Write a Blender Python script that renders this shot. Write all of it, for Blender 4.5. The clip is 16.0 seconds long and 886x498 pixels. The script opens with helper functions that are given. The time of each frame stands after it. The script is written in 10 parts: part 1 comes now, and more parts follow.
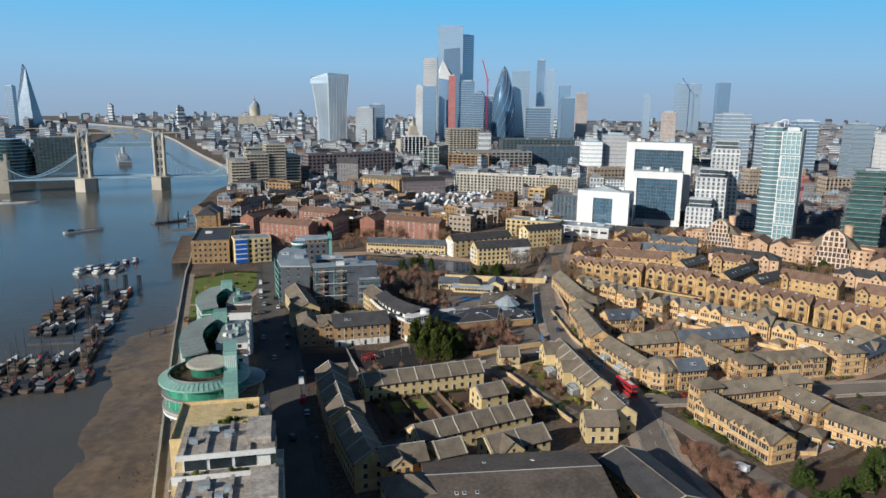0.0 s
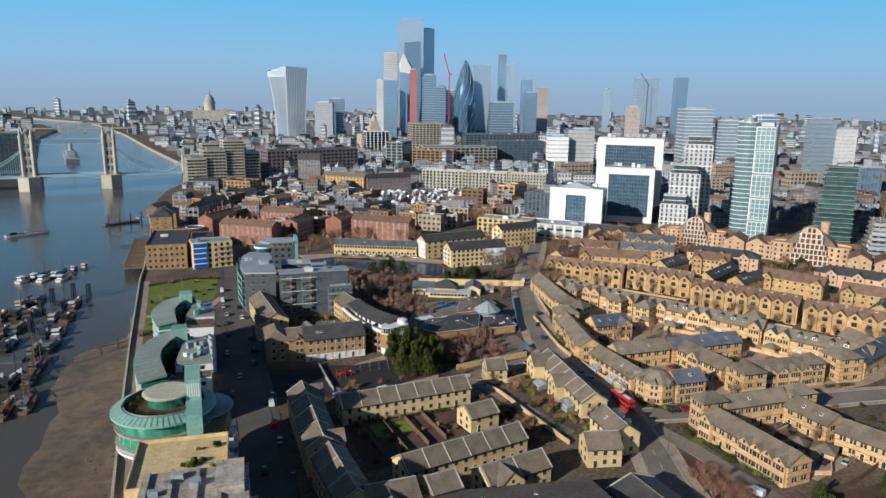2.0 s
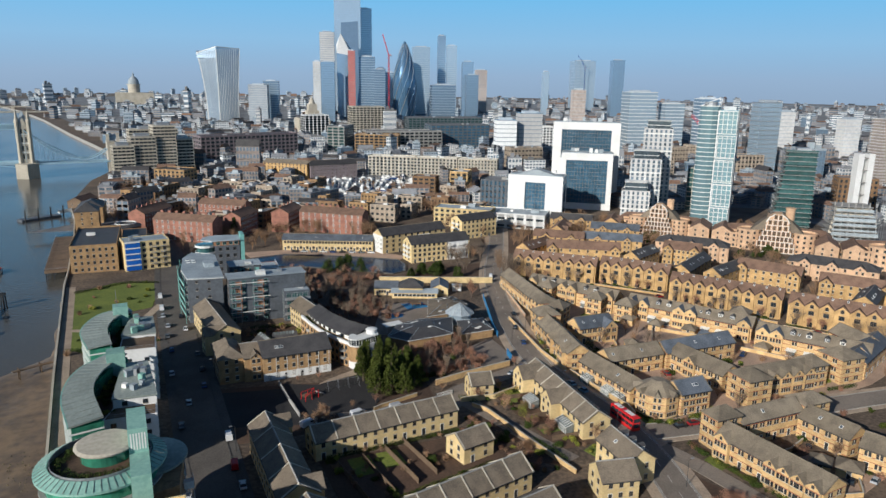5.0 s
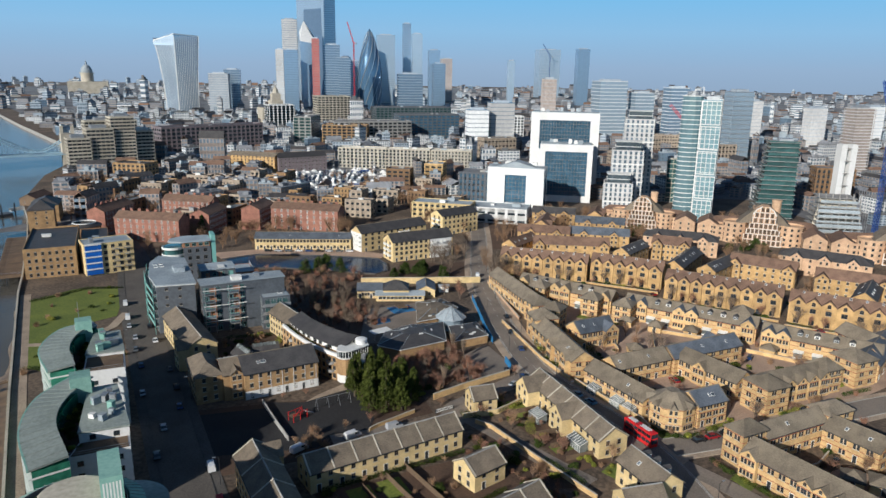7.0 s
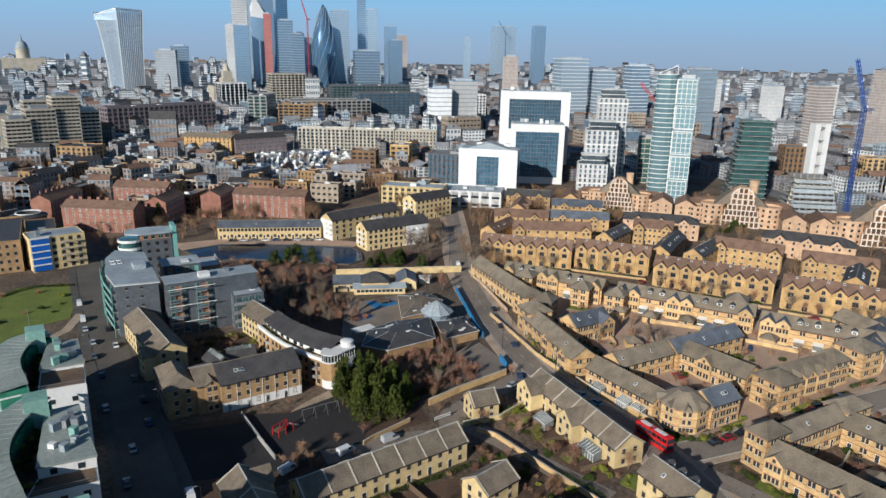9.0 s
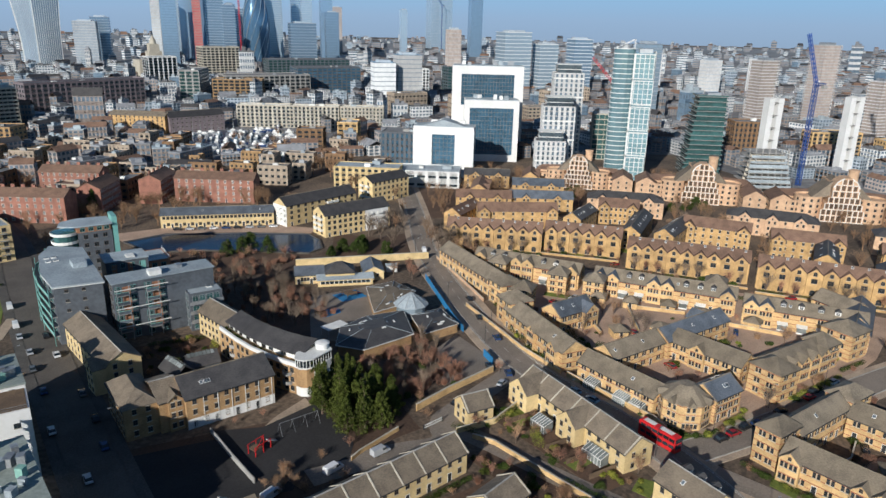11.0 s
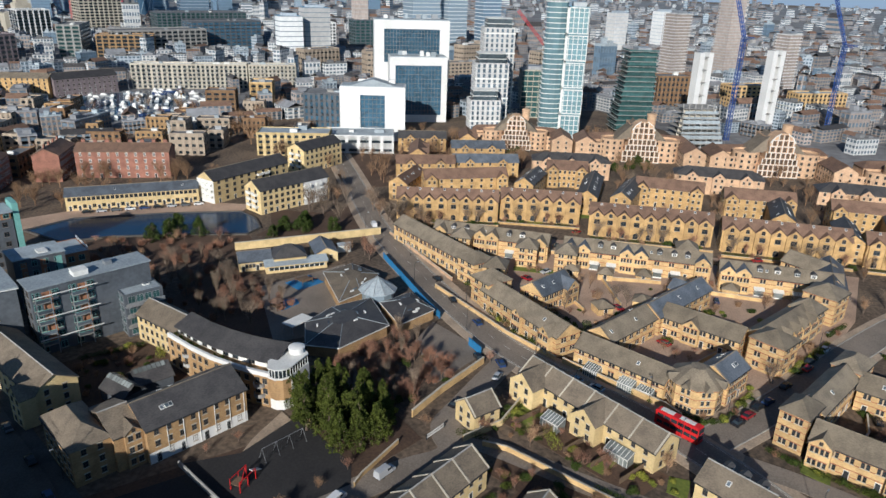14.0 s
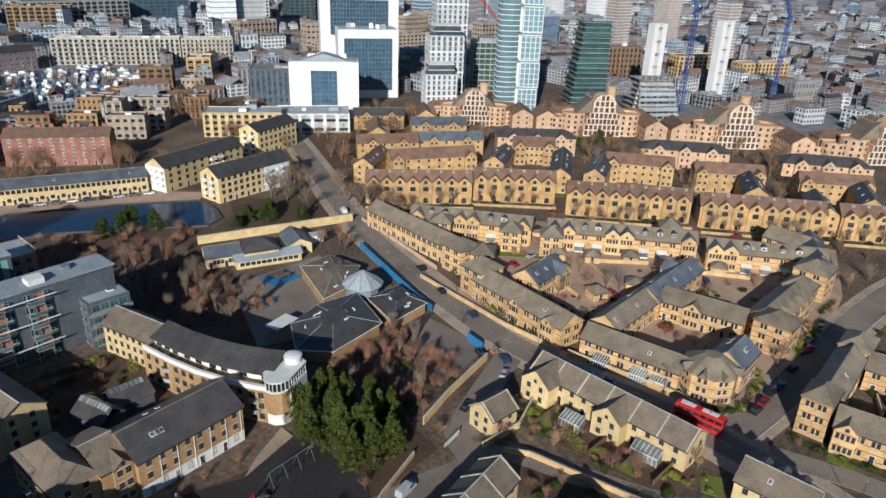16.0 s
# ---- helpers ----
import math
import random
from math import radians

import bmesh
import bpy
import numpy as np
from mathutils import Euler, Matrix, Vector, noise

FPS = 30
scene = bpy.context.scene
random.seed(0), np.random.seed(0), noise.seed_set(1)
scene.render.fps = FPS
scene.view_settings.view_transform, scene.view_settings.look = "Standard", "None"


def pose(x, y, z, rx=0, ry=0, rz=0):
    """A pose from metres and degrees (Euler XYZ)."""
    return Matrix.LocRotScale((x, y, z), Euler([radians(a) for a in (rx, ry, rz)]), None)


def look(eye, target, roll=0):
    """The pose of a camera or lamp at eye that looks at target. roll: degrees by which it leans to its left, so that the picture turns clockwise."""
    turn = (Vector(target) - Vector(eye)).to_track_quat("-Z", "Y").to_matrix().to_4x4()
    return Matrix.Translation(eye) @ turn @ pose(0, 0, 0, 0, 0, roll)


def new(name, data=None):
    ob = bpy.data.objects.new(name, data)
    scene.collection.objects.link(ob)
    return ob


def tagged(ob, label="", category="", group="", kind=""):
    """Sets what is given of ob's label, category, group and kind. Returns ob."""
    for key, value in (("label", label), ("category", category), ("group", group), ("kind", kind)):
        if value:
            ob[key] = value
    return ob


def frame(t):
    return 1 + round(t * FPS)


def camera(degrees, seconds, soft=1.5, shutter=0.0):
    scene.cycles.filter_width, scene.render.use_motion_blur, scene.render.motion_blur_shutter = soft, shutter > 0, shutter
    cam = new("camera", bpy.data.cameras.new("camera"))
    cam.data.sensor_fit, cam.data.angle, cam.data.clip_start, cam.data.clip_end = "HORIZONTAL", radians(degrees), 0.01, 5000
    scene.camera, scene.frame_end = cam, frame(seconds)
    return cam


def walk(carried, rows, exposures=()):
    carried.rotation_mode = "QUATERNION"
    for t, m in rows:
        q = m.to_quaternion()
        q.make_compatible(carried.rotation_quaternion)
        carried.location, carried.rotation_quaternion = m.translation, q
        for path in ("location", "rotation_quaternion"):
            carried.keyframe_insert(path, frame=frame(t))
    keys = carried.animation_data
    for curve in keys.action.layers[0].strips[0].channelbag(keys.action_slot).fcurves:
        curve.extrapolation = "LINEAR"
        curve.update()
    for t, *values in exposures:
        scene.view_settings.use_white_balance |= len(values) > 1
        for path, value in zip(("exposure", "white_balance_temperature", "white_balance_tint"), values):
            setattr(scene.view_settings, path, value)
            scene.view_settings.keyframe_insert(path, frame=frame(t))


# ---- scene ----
cam = camera(64.7, 16.0)
METRES, EYE, TILT, LEAN, TURN = 168.4, 98.0, 0.0, 0.0, -16.4
ROWS = [
    (0.0, 0.0, 0.0, 0.0, 0.14, -11.78, -0.69),
    (0.5, -0.011, 0.0294, 0.0001, -0.66, -11.76, -0.69),
    (1.0, -0.0218, 0.0587, 0.0003, -1.47, -11.81, -0.7),
    (1.5, -0.0325, 0.0879, 0.0004, -2.3, -11.94, -0.72),
    (2.0, -0.0433, 0.1173, 0.0006, -3.22, -12.19, -0.73),
    (2.5, -0.0542, 0.1462, 0.0009, -4.17, -12.47, -0.74),
    (3.0, -0.0649, 0.1755, 0.001, -5.1, -12.7, -0.77),
    (3.5, -0.076, 0.2044, 0.0011, -6.02, -12.95, -0.78),
    (4.0, -0.0866, 0.2337, 0.0008, -6.91, -13.19, -0.8),
    (6.5, -0.14, 0.377, 0.0011, -10.7, -14.01, -0.87),
    (7.0, -0.1506, 0.4064, 0.0015, -11.52, -14.33, -0.89),
    (7.5, -0.1613, 0.4355, 0.0011, -12.43, -14.68, -0.92),
    (8.0, -0.1722, 0.4648, 0.0009, -13.36, -15.11, -0.95),
    (8.5, -0.1829, 0.4943, 0.0006, -14.29, -15.55, -0.98),
    (9.0, -0.1936, 0.5237, 0.0002, -15.33, -16.02, -1.03),
    (11.5, -0.2489, 0.672, -0.0032, -22.05, -18.51, -1.37),
    (12.0, -0.2596, 0.7014, -0.004, -23.43, -19.09, -1.42),
    (12.5, -0.2707, 0.7311, -0.0046, -24.81, -19.64, -1.49),
    (13.0, -0.2818, 0.7606, -0.0054, -26.21, -20.2, -1.57),
    (13.5, -0.2925, 0.7902, -0.0057, -27.64, -20.77, -1.61),
    (14.0, -0.3032, 0.82, -0.0059, -29.07, -21.33, -1.68),
    (14.5, -0.3139, 0.8494, -0.0062, -30.5, -21.85, -1.73),
    (15.0, -0.325, 0.879, -0.0067, -31.94, -22.34, -1.84),
    (15.5, -0.3356, 0.9087, -0.0071, -33.39, -22.88, -1.9),
    (16.0, -0.3465, 0.9379, -0.0074, -34.83, -23.44, -1.95),
]
walk(cam, [(t, pose(0, 0, EYE, TILT, LEAN, TURN) @ pose(METRES * x, METRES * y, METRES * z, 90 + pitch, roll, yaw)) for t, x, y, z, yaw, pitch, roll in ROWS],
     exposures=[(0.0, 0.14, 5850, 8), (16.0, 0.17, 5700, 8)])

# ---- world, sun, exposure ----
SUN_EL, SUN_AZ = 22.0, 28.0  # elevation; the heading in which shadows fall, from +x towards +y
world = bpy.data.worlds.new("sky")
scene.world = world
world.use_nodes = True
wn, wl = world.node_tree.nodes, world.node_tree.links
sky = wn.new("ShaderNodeTexSky")
sky.sky_type = "NISHITA"
sky.sun_disc = False
sky.sun_elevation = radians(SUN_EL)
sky.sun_rotation = radians(270 - SUN_AZ)
sky.altitude = 50
sky.air_density, sky.dust_density, sky.ozone_density = 1.0, 0.3, 3.5
wn["Background"].inputs["Strength"].default_value = 0.052
wl.new(sky.outputs["Color"], wn["Background"].inputs["Color"])
sun_data = bpy.data.lights.new("sun", "SUN")
sun_data.energy, sun_data.angle, sun_data.color = 5.0, radians(0.6), (1.0, 0.90, 0.76)
sun = new("sun", sun_data)
sd = Vector((math.cos(radians(SUN_AZ)) * math.cos(radians(SUN_EL)), math.sin(radians(SUN_AZ)) * math.cos(radians(SUN_EL)), -math.sin(radians(SUN_EL))))
sun.matrix_world = look((-200, -100, 300), Vector((-200, -100, 300)) + sd)


# ---- materials ----
def mat(name, col, col2=None, big=0.12, fine=2.5, rough=0.85, metal=0.0, bump=0.15, spread=0.12, spec=0.4, island=False, course=1.0):
    """Two scales of noise between two tones, a small random shift for each object, and fine relief."""
    m = bpy.data.materials.new(name)
    m.use_nodes = True
    n, l = m.node_tree.nodes, m.node_tree.links
    b = n["Principled BSDF"]
    col2 = col2 or tuple(c * 0.72 for c in col)
    geo = n.new("ShaderNodeNewGeometry")
    a = n.new("ShaderNodeTexNoise")
    a.inputs["Scale"].default_value, a.inputs["Detail"].default_value = big, 6
    f = n.new("ShaderNodeTexNoise")
    f.inputs["Scale"].default_value, f.inputs["Detail"].default_value = fine, 4
    l.new(geo.outputs["Position"], a.inputs["Vector"])
    st = n.new("ShaderNodeVectorMath")
    st.operation = "MULTIPLY"
    st.inputs[1].default_value = (1, 1, course)
    l.new(geo.outputs["Position"], st.inputs[0])
    l.new(st.outputs["Vector"], f.inputs["Vector"])
    add = n.new("ShaderNodeMath")
    add.operation = "ADD"
    l.new(a.outputs["Fac"], add.inputs[0])
    l.new(f.outputs["Fac"], add.inputs[1])
    ramp = n.new("ShaderNodeMapRange")
    ramp.inputs["From Min"].default_value, ramp.inputs["From Max"].default_value = 0.80, 1.2
    l.new(add.outputs[0], ramp.inputs["Value"])
    mix = n.new("ShaderNodeMix")
    mix.data_type = "RGBA"
    mix.inputs["A"].default_value, mix.inputs["B"].default_value = (*col, 1), (*col2, 1)
    l.new(ramp.outputs["Result"], mix.inputs["Factor"])
    info = n.new("ShaderNodeObjectInfo")
    hsv = n.new("ShaderNodeHueSaturation")
    val = n.new("ShaderNodeMapRange")
    val.inputs["To Min"].default_value, val.inputs["To Max"].default_value = 1 - spread, 1 + spread
    l.new(geo.outputs["Random Per Island"] if island else info.outputs["Random"], val.inputs["Value"])
    l.new(val.outputs["Result"], hsv.inputs["Value"])
    l.new(mix.outputs["Result"], hsv.inputs["Color"])
    l.new(hsv.outputs["Color"], b.inputs["Base Color"])
    b.inputs["Roughness"].default_value, b.inputs["Metallic"].default_value = rough, metal
    b.inputs["Specular IOR Level"].default_value = spec
    if bump:
        bp = n.new("ShaderNodeBump")
        bp.inputs["Strength"].default_value, bp.inputs["Distance"].default_value = bump, 0.1
        l.new(f.outputs["Fac"], bp.inputs["Height"])
        l.new(bp.outputs["Normal"], b.inputs["Normal"])
    return m


def glazing(name, col, rough=0.08, spread=0.35, spec=0.6, metal=0.0, dark=0.6):
    return mat(name, col, tuple(c * dark for c in col), 0.2, 0.6, rough, metal, 0.02, spread, spec)


M = {
    "stock": mat("yellow_stock_brick", (0.66, 0.45, 0.21), (0.42, 0.275, 0.125), 0.35, 1.6, course=5.0),
    "ochre": mat("ochre_brick", (0.55, 0.355, 0.15), (0.32, 0.20, 0.085), 0.35, 1.6, course=5.0),
    "cream": mat("cream_brick", (0.69, 0.53, 0.27), (0.50, 0.375, 0.185), 0.35, 1.6, course=5.0),
    "buff": mat("buff_brick", (0.42, 0.265, 0.125), (0.25, 0.155, 0.075), 0.35, 1.6, course=5.0),
    "brown": mat("brown_brick", (0.28, 0.165, 0.085), (0.16, 0.095, 0.05), 0.35, 1.6, course=5.0),
    "red": mat("red_brick", (0.34, 0.155, 0.108), (0.20, 0.092, 0.066), 0.35, 1.6, course=5.0),
    "pink": mat("salmon_brick", (0.60, 0.40, 0.25), (0.41, 0.265, 0.165), 0.35, 1.6, course=5.0),
    # darker copy of asphalt, with the wharf buildings' shade put into its colour
    "street": mat("shade_darkened_asphalt", (0.125, 0.108, 0.092), (0.075, 0.066, 0.058), 0.08, 3.0, 0.9, spread=0.0),
    # dock bricks greyed and blued, mid-distance haze mixed into their colour
    "dun": mat("hazed_dun_brick", (0.44, 0.355, 0.265), (0.28, 0.225, 0.175), 0.35, 1.6, course=5.0),
    "dusk": mat("hazed_purple_brick", (0.25, 0.20, 0.205), (0.16, 0.13, 0.135), 0.35, 1.6, course=5.0),
    "redband": mat("red_brick_band", (0.34, 0.11, 0.06)),
    "slate": mat("grey_slate", (0.078, 0.073, 0.070), (0.045, 0.042, 0.043), 0.3, 1.8, 0.55, bump=0.4, spread=0.2, course=4.0),
    "slate_blue": mat("blue_grey_slate", (0.13, 0.145, 0.17), (0.07, 0.08, 0.095), 0.3, 1.8, 0.5, bump=0.4, spread=0.2, course=4.0),
    "slate_pale": mat("weathered_grey_slate", (0.25, 0.205, 0.146), (0.145, 0.118, 0.086), 0.3, 2.2, 0.62, bump=0.4, spread=0.2, course=4.0),
    "frame": mat("dark_stained_window_frame", (0.13, 0.095, 0.07), (0.08, 0.06, 0.045), 0.5, 3.0, 0.6),
    "tile": mat("brown_clay_tile", (0.215, 0.13, 0.088), (0.125, 0.077, 0.054), 0.3, 2.2, 0.8, bump=0.4, spread=0.2, course=4.0),
    "concrete_tile": mat("grey_brown_concrete_tile", (0.212, 0.170, 0.123), (0.122, 0.098, 0.073), 0.3, 2.2, 0.85, bump=0.4, spread=0.15, course=4.0),
    "white": mat("white_render", (0.70, 0.69, 0.67), (0.62, 0.61, 0.585), 0.1, 1.0, 0.6, bump=0.03, spread=0.03),
    "paint": mat("white_paint", (0.75, 0.74, 0.70), (0.62, 0.61, 0.57), 0.3, 2.0, 0.5, bump=0.03, spread=0.05),
    "concrete": mat("concrete", (0.34, 0.33, 0.31), (0.24, 0.23, 0.215), 0.15, 2.0, 0.9),
    "stone": mat("portland_stone", (0.52, 0.47, 0.38), (0.38, 0.34, 0.27), 0.08, 1.0, 0.85),
    "felt": mat("grey_roof_felt", (0.20, 0.20, 0.20), (0.13, 0.13, 0.13), 0.12, 1.5, 0.85),
    "lead": mat("pale_roof_membrane", (0.36, 0.405, 0.43), (0.24, 0.27, 0.29), 0.12, 1.5, 0.6),
    "grey": mat("dark_grey_cladding", (0.105, 0.115, 0.13), (0.075, 0.083, 0.094), 0.2, 1.0, 0.5),
    "copper": mat("green_patinated_copper", (0.25, 0.42, 0.35), (0.18, 0.33, 0.28), 0.15, 1.2, 0.6, 0.0),
    "sheet": mat("grey_green_standing_seam_sheet", (0.28, 0.31, 0.28), (0.20, 0.225, 0.20), 0.15, 1.2, 0.5),
    "steel": mat("galvanised_steel", (0.42, 0.43, 0.44), (0.3, 0.31, 0.32), 0.3, 2.0, 0.45, 0.6),
    "dark": mat("dark_metal", (0.035, 0.037, 0.04), None, 0.3, 2.0, 0.5),
    "glass": glazing("window_glass", (0.03, 0.04, 0.048)),
    "glass_blue": glazing("blue_curtain_glass", (0.05, 0.11, 0.165), 0.12),
    "glass_teal": glazing("teal_curtain_glass", (0.05, 0.115, 0.115), 0.12),
    "glass_green": glazing("green_glass", (0.05, 0.22, 0.14), 0.1),
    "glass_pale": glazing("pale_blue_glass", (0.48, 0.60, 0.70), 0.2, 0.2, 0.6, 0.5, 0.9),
    # far tones are paler and bluer: distance haze is put into the colour
    "far_brick": mat("hazed_brick", (0.40, 0.335, 0.295), (0.29, 0.245, 0.22), 0.02, 0.3, 0.9, spread=0.25),
    "far_stone": mat("hazed_stone", (0.60, 0.585, 0.56), (0.46, 0.45, 0.44), 0.02, 0.3, 0.9, spread=0.2),
    "far_grey": mat("hazed_concrete", (0.42, 0.47, 0.52), (0.31, 0.35, 0.39), 0.02, 0.3, 0.85, spread=0.2),
    "far_white": mat("hazed_render", (0.74, 0.735, 0.72), (0.62, 0.62, 0.61), 0.02, 0.3, 0.8, spread=0.15),
    "far_roof": mat("hazed_roofing", (0.31, 0.315, 0.33), (0.20, 0.205, 0.215), 0.02, 0.3, 0.85, spread=0.2),
    # far and dull glass, silver glass and far red are paled for haze too
    "glass_far": glazing("hazed_blue_tower_glass", (0.34, 0.47, 0.60), 0.22, 0.2, 0.6, 0.6, 0.9),
    "glass_dull": glazing("hazed_town_window_glass", (0.20, 0.26, 0.32), 0.22, 0.3, 0.6, 0.3),
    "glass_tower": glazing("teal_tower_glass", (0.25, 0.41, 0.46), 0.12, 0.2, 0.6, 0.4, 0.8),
    "glass_silver": glazing("hazed_pale_tower_glass", (0.60, 0.71, 0.81), 0.25, 0.1, 0.6, 0.6, 0.92),
    "far_red": mat("hazed_red_cladding", (0.42, 0.19, 0.17), (0.33, 0.15, 0.14), 0.05, 0.4, 0.7),
    "sheet_roof": mat("weathered_brown_grey_sheet", (0.15, 0.12, 0.095), (0.085, 0.068, 0.055), 0.12, 1.0, 0.75, course=3.0),
    "roof_concrete": mat("weathered_roof_concrete", (0.50, 0.44, 0.37), (0.27, 0.235, 0.20), 0.25, 1.2, 0.9),
    # paving darkened for the high street's shade, used on the quay edge too
    "dark_paving": mat("shade_toned_paving", (0.10, 0.09, 0.08), (0.06, 0.055, 0.05), 0.15, 2.0, 0.9),
    "tarmac": mat("dark_tarmac", (0.034, 0.032, 0.032), (0.02, 0.019, 0.02), 0.08, 2.0, 0.9, spread=0.0),
    "glass_bronze": glazing("bronze_tinted_glass", (0.13, 0.09, 0.065), 0.2),
    "asphalt": mat("asphalt", (0.25, 0.208, 0.168), (0.155, 0.13, 0.107), 0.08, 3.0, 0.9, spread=0.0),
    "paving": mat("paving", (0.42, 0.325, 0.235), (0.27, 0.21, 0.155), 0.15, 2.0, 0.9, spread=0.08),
    "brickpaving": mat("brick_paving", (0.50, 0.35, 0.25), (0.32, 0.225, 0.165), 0.1, 2.0, 0.9, spread=0.08),
    "ground": mat("town_ground", (0.17, 0.122, 0.083), (0.062, 0.046, 0.034), 0.05, 0.8, 0.95, spread=0.0),
    "soil": mat("bare_soil", (0.108, 0.065, 0.041), (0.065, 0.040, 0.027), 0.12, 1.5, 0.95),
    "grass": mat("winter_grass", (0.165, 0.195, 0.032), (0.10, 0.13, 0.024), 0.1, 1.2, 0.95, spread=0.12),
    "mud": mat("river_mud", (0.205, 0.142, 0.082), (0.10, 0.072, 0.048), 0.05, 0.35, 0.45, bump=0.4, spread=0.0),
    "bark": mat("bark", (0.17, 0.125, 0.095), (0.11, 0.08, 0.06), 0.5, 6.0, 0.95),
    "twig": mat("winter_twigs", (0.374, 0.235, 0.138), (0.198, 0.123, 0.076), 0.3, 1.0, 0.95, bump=0, spread=0.25, spec=0.1),
    "twig_grey": mat("pale_grey_twigs", (0.27, 0.205, 0.15), (0.15, 0.112, 0.082), 0.3, 1.0, 0.95, bump=0, spread=0.25, spec=0.1),
    "far_ground": mat("grey_street_surfaces", (0.23, 0.225, 0.225), (0.12, 0.118, 0.12), 0.012, 0.12, 0.95, spread=0.0),
    "glass_bullet": glazing("dark_blue_bullet_glass", (0.11, 0.21, 0.33), 0.15, 0.1, 0.6, 0.45, 0.85),
    "glass_crown": glazing("dark_crown_glass", (0.10, 0.13, 0.15), 0.12, 0.2, 0.6, 0.2),
    "twig_red": mat("russet_twigs", (0.34, 0.185, 0.12), (0.19, 0.105, 0.075), 0.3, 1.0, 0.95, bump=0, spread=0.25, spec=0.1),
    "needle": mat("pine_needles", (0.085, 0.102, 0.020), (0.036, 0.047, 0.010), 0.25, 0.9, 0.95, bump=0, spread=0.45, spec=0.1, island=True),
    "leaf": mat("evergreen_leaves", (0.055, 0.078, 0.016), (0.03, 0.046, 0.011), 0.3, 0.9, 0.95, bump=0, spread=0.4, spec=0.15, island=True),
    "bright_leaf": mat("yellow_green_leaves", (0.26, 0.25, 0.03), (0.14, 0.16, 0.02), 0.3, 0.9, 0.8, bump=0, spread=0.4, island=True),
    "glass_sky": glazing("rooflight_glass", (0.13, 0.155, 0.18), 0.15),
    "glass_clear": glazing("conservatory_glass", (0.25, 0.27, 0.26), 0.2),
    "orange": mat("orange_cladding", (0.36, 0.17, 0.09), (0.28, 0.13, 0.07), 0.3, 1.6),
    "teal": mat("turquoise_steel_paint", (0.20, 0.42, 0.38), (0.15, 0.34, 0.31), 0.3, 2.0, 0.5),
    "line": mat("worn_road_paint", (0.62, 0.60, 0.55), (0.38, 0.36, 0.33), 0.5, 2.0, 0.8),
    "kerb": mat("pale_granite_kerb", (0.42, 0.39, 0.34), (0.30, 0.28, 0.25), 0.3, 2.0, 0.85),
    "wood": mat("weathered_timber", (0.17, 0.115, 0.07), (0.11, 0.075, 0.05), 0.3, 3.0, 0.85),
    "tyre": mat("rubber", (0.02, 0.02, 0.02), None, 1, 5, 0.9),
    "blue": mat("blue_panel", (0.02, 0.13, 0.50), (0.015, 0.10, 0.42), 0.3, 2.0, 0.4),
    "hoarding": mat("blue_hoarding", (0.035, 0.19, 0.40), (0.03, 0.15, 0.32), 0.3, 2.0, 0.6),
    "scarlet": mat("red_paint", (0.55, 0.02, 0.02), (0.45, 0.015, 0.018), 0.5, 2.0, 0.35, spread=0.03),
    "crane_red": mat("red_crane_paint", (0.55, 0.05, 0.06), None, 0.5, 2.0, 0.5),
    "crane_blue": mat("blue_crane_paint", (0.04, 0.09, 0.30), None, 0.5, 2.0, 0.5),
    "bridge_blue": mat("pale_blue_steel_paint", (0.33, 0.47, 0.56), (0.27, 0.40, 0.48), 0.1, 1.0, 0.6),
}
for nm, c in (("silver", (0.45, 0.46, 0.48)), ("black", (0.02, 0.02, 0.023)), ("white", (0.75, 0.75, 0.75)), ("navy", (0.03, 0.06, 0.16)), ("maroon", (0.30, 0.02, 0.025)), ("grey", (0.13, 0.14, 0.15)), ("ltblue", (0.18, 0.33, 0.45))):
    M["car_" + nm] = mat("car_paint_" + nm, c, tuple(v * 0.9 for v in c), 0.5, 3.0, 0.25, 0.1, 0.0, 0.04, 0.6)


def water_material(name, col, ripple):
    m = bpy.data.materials.new(name)
    m.use_nodes = True
    n, l = m.node_tree.nodes, m.node_tree.links
    b = n["Principled BSDF"]
    geo = n.new("ShaderNodeNewGeometry")
    big = n.new("ShaderNodeTexNoise")
    big.inputs["Scale"].default_value, big.inputs["Detail"].default_value = 0.02, 5
    small = n.new("ShaderNodeTexNoise")
    small.inputs["Scale"].default_value, small.inputs["Detail"].default_value = 0.55, 5
    l.new(geo.outputs["Position"], big.inputs["Vector"])
    l.new(geo.outputs["Position"], small.inputs["Vector"])
    mix = n.new("ShaderNodeMix")
    mix.data_type = "RGBA"
    mix.inputs["A"].default_value, mix.inputs["B"].default_value = (*col, 1), (*[c * 0.75 for c in col], 1)
    l.new(big.outputs["Fac"], mix.inputs["Factor"])
    l.new(mix.outputs["Result"], b.inputs["Base Color"])
    b.inputs["Roughness"].default_value, b.inputs["IOR"].default_value = 0.18, 1.33
    bp = n.new("ShaderNodeBump")
    bp.inputs["Strength"].default_value, bp.inputs["Distance"].default_value = ripple, 0.25
    l.new(small.outputs["Fac"], bp.inputs["Height"])
    l.new(bp.outputs["Normal"], b.inputs["Normal"])
    return m


M["river"] = water_material("silty_river_water", (0.100, 0.095, 0.083), 0.35)
# blue of the reflected sky is put into the basin's base colour
M["basin"] = water_material("basin_water", (0.012, 0.045, 0.10), 0.06)


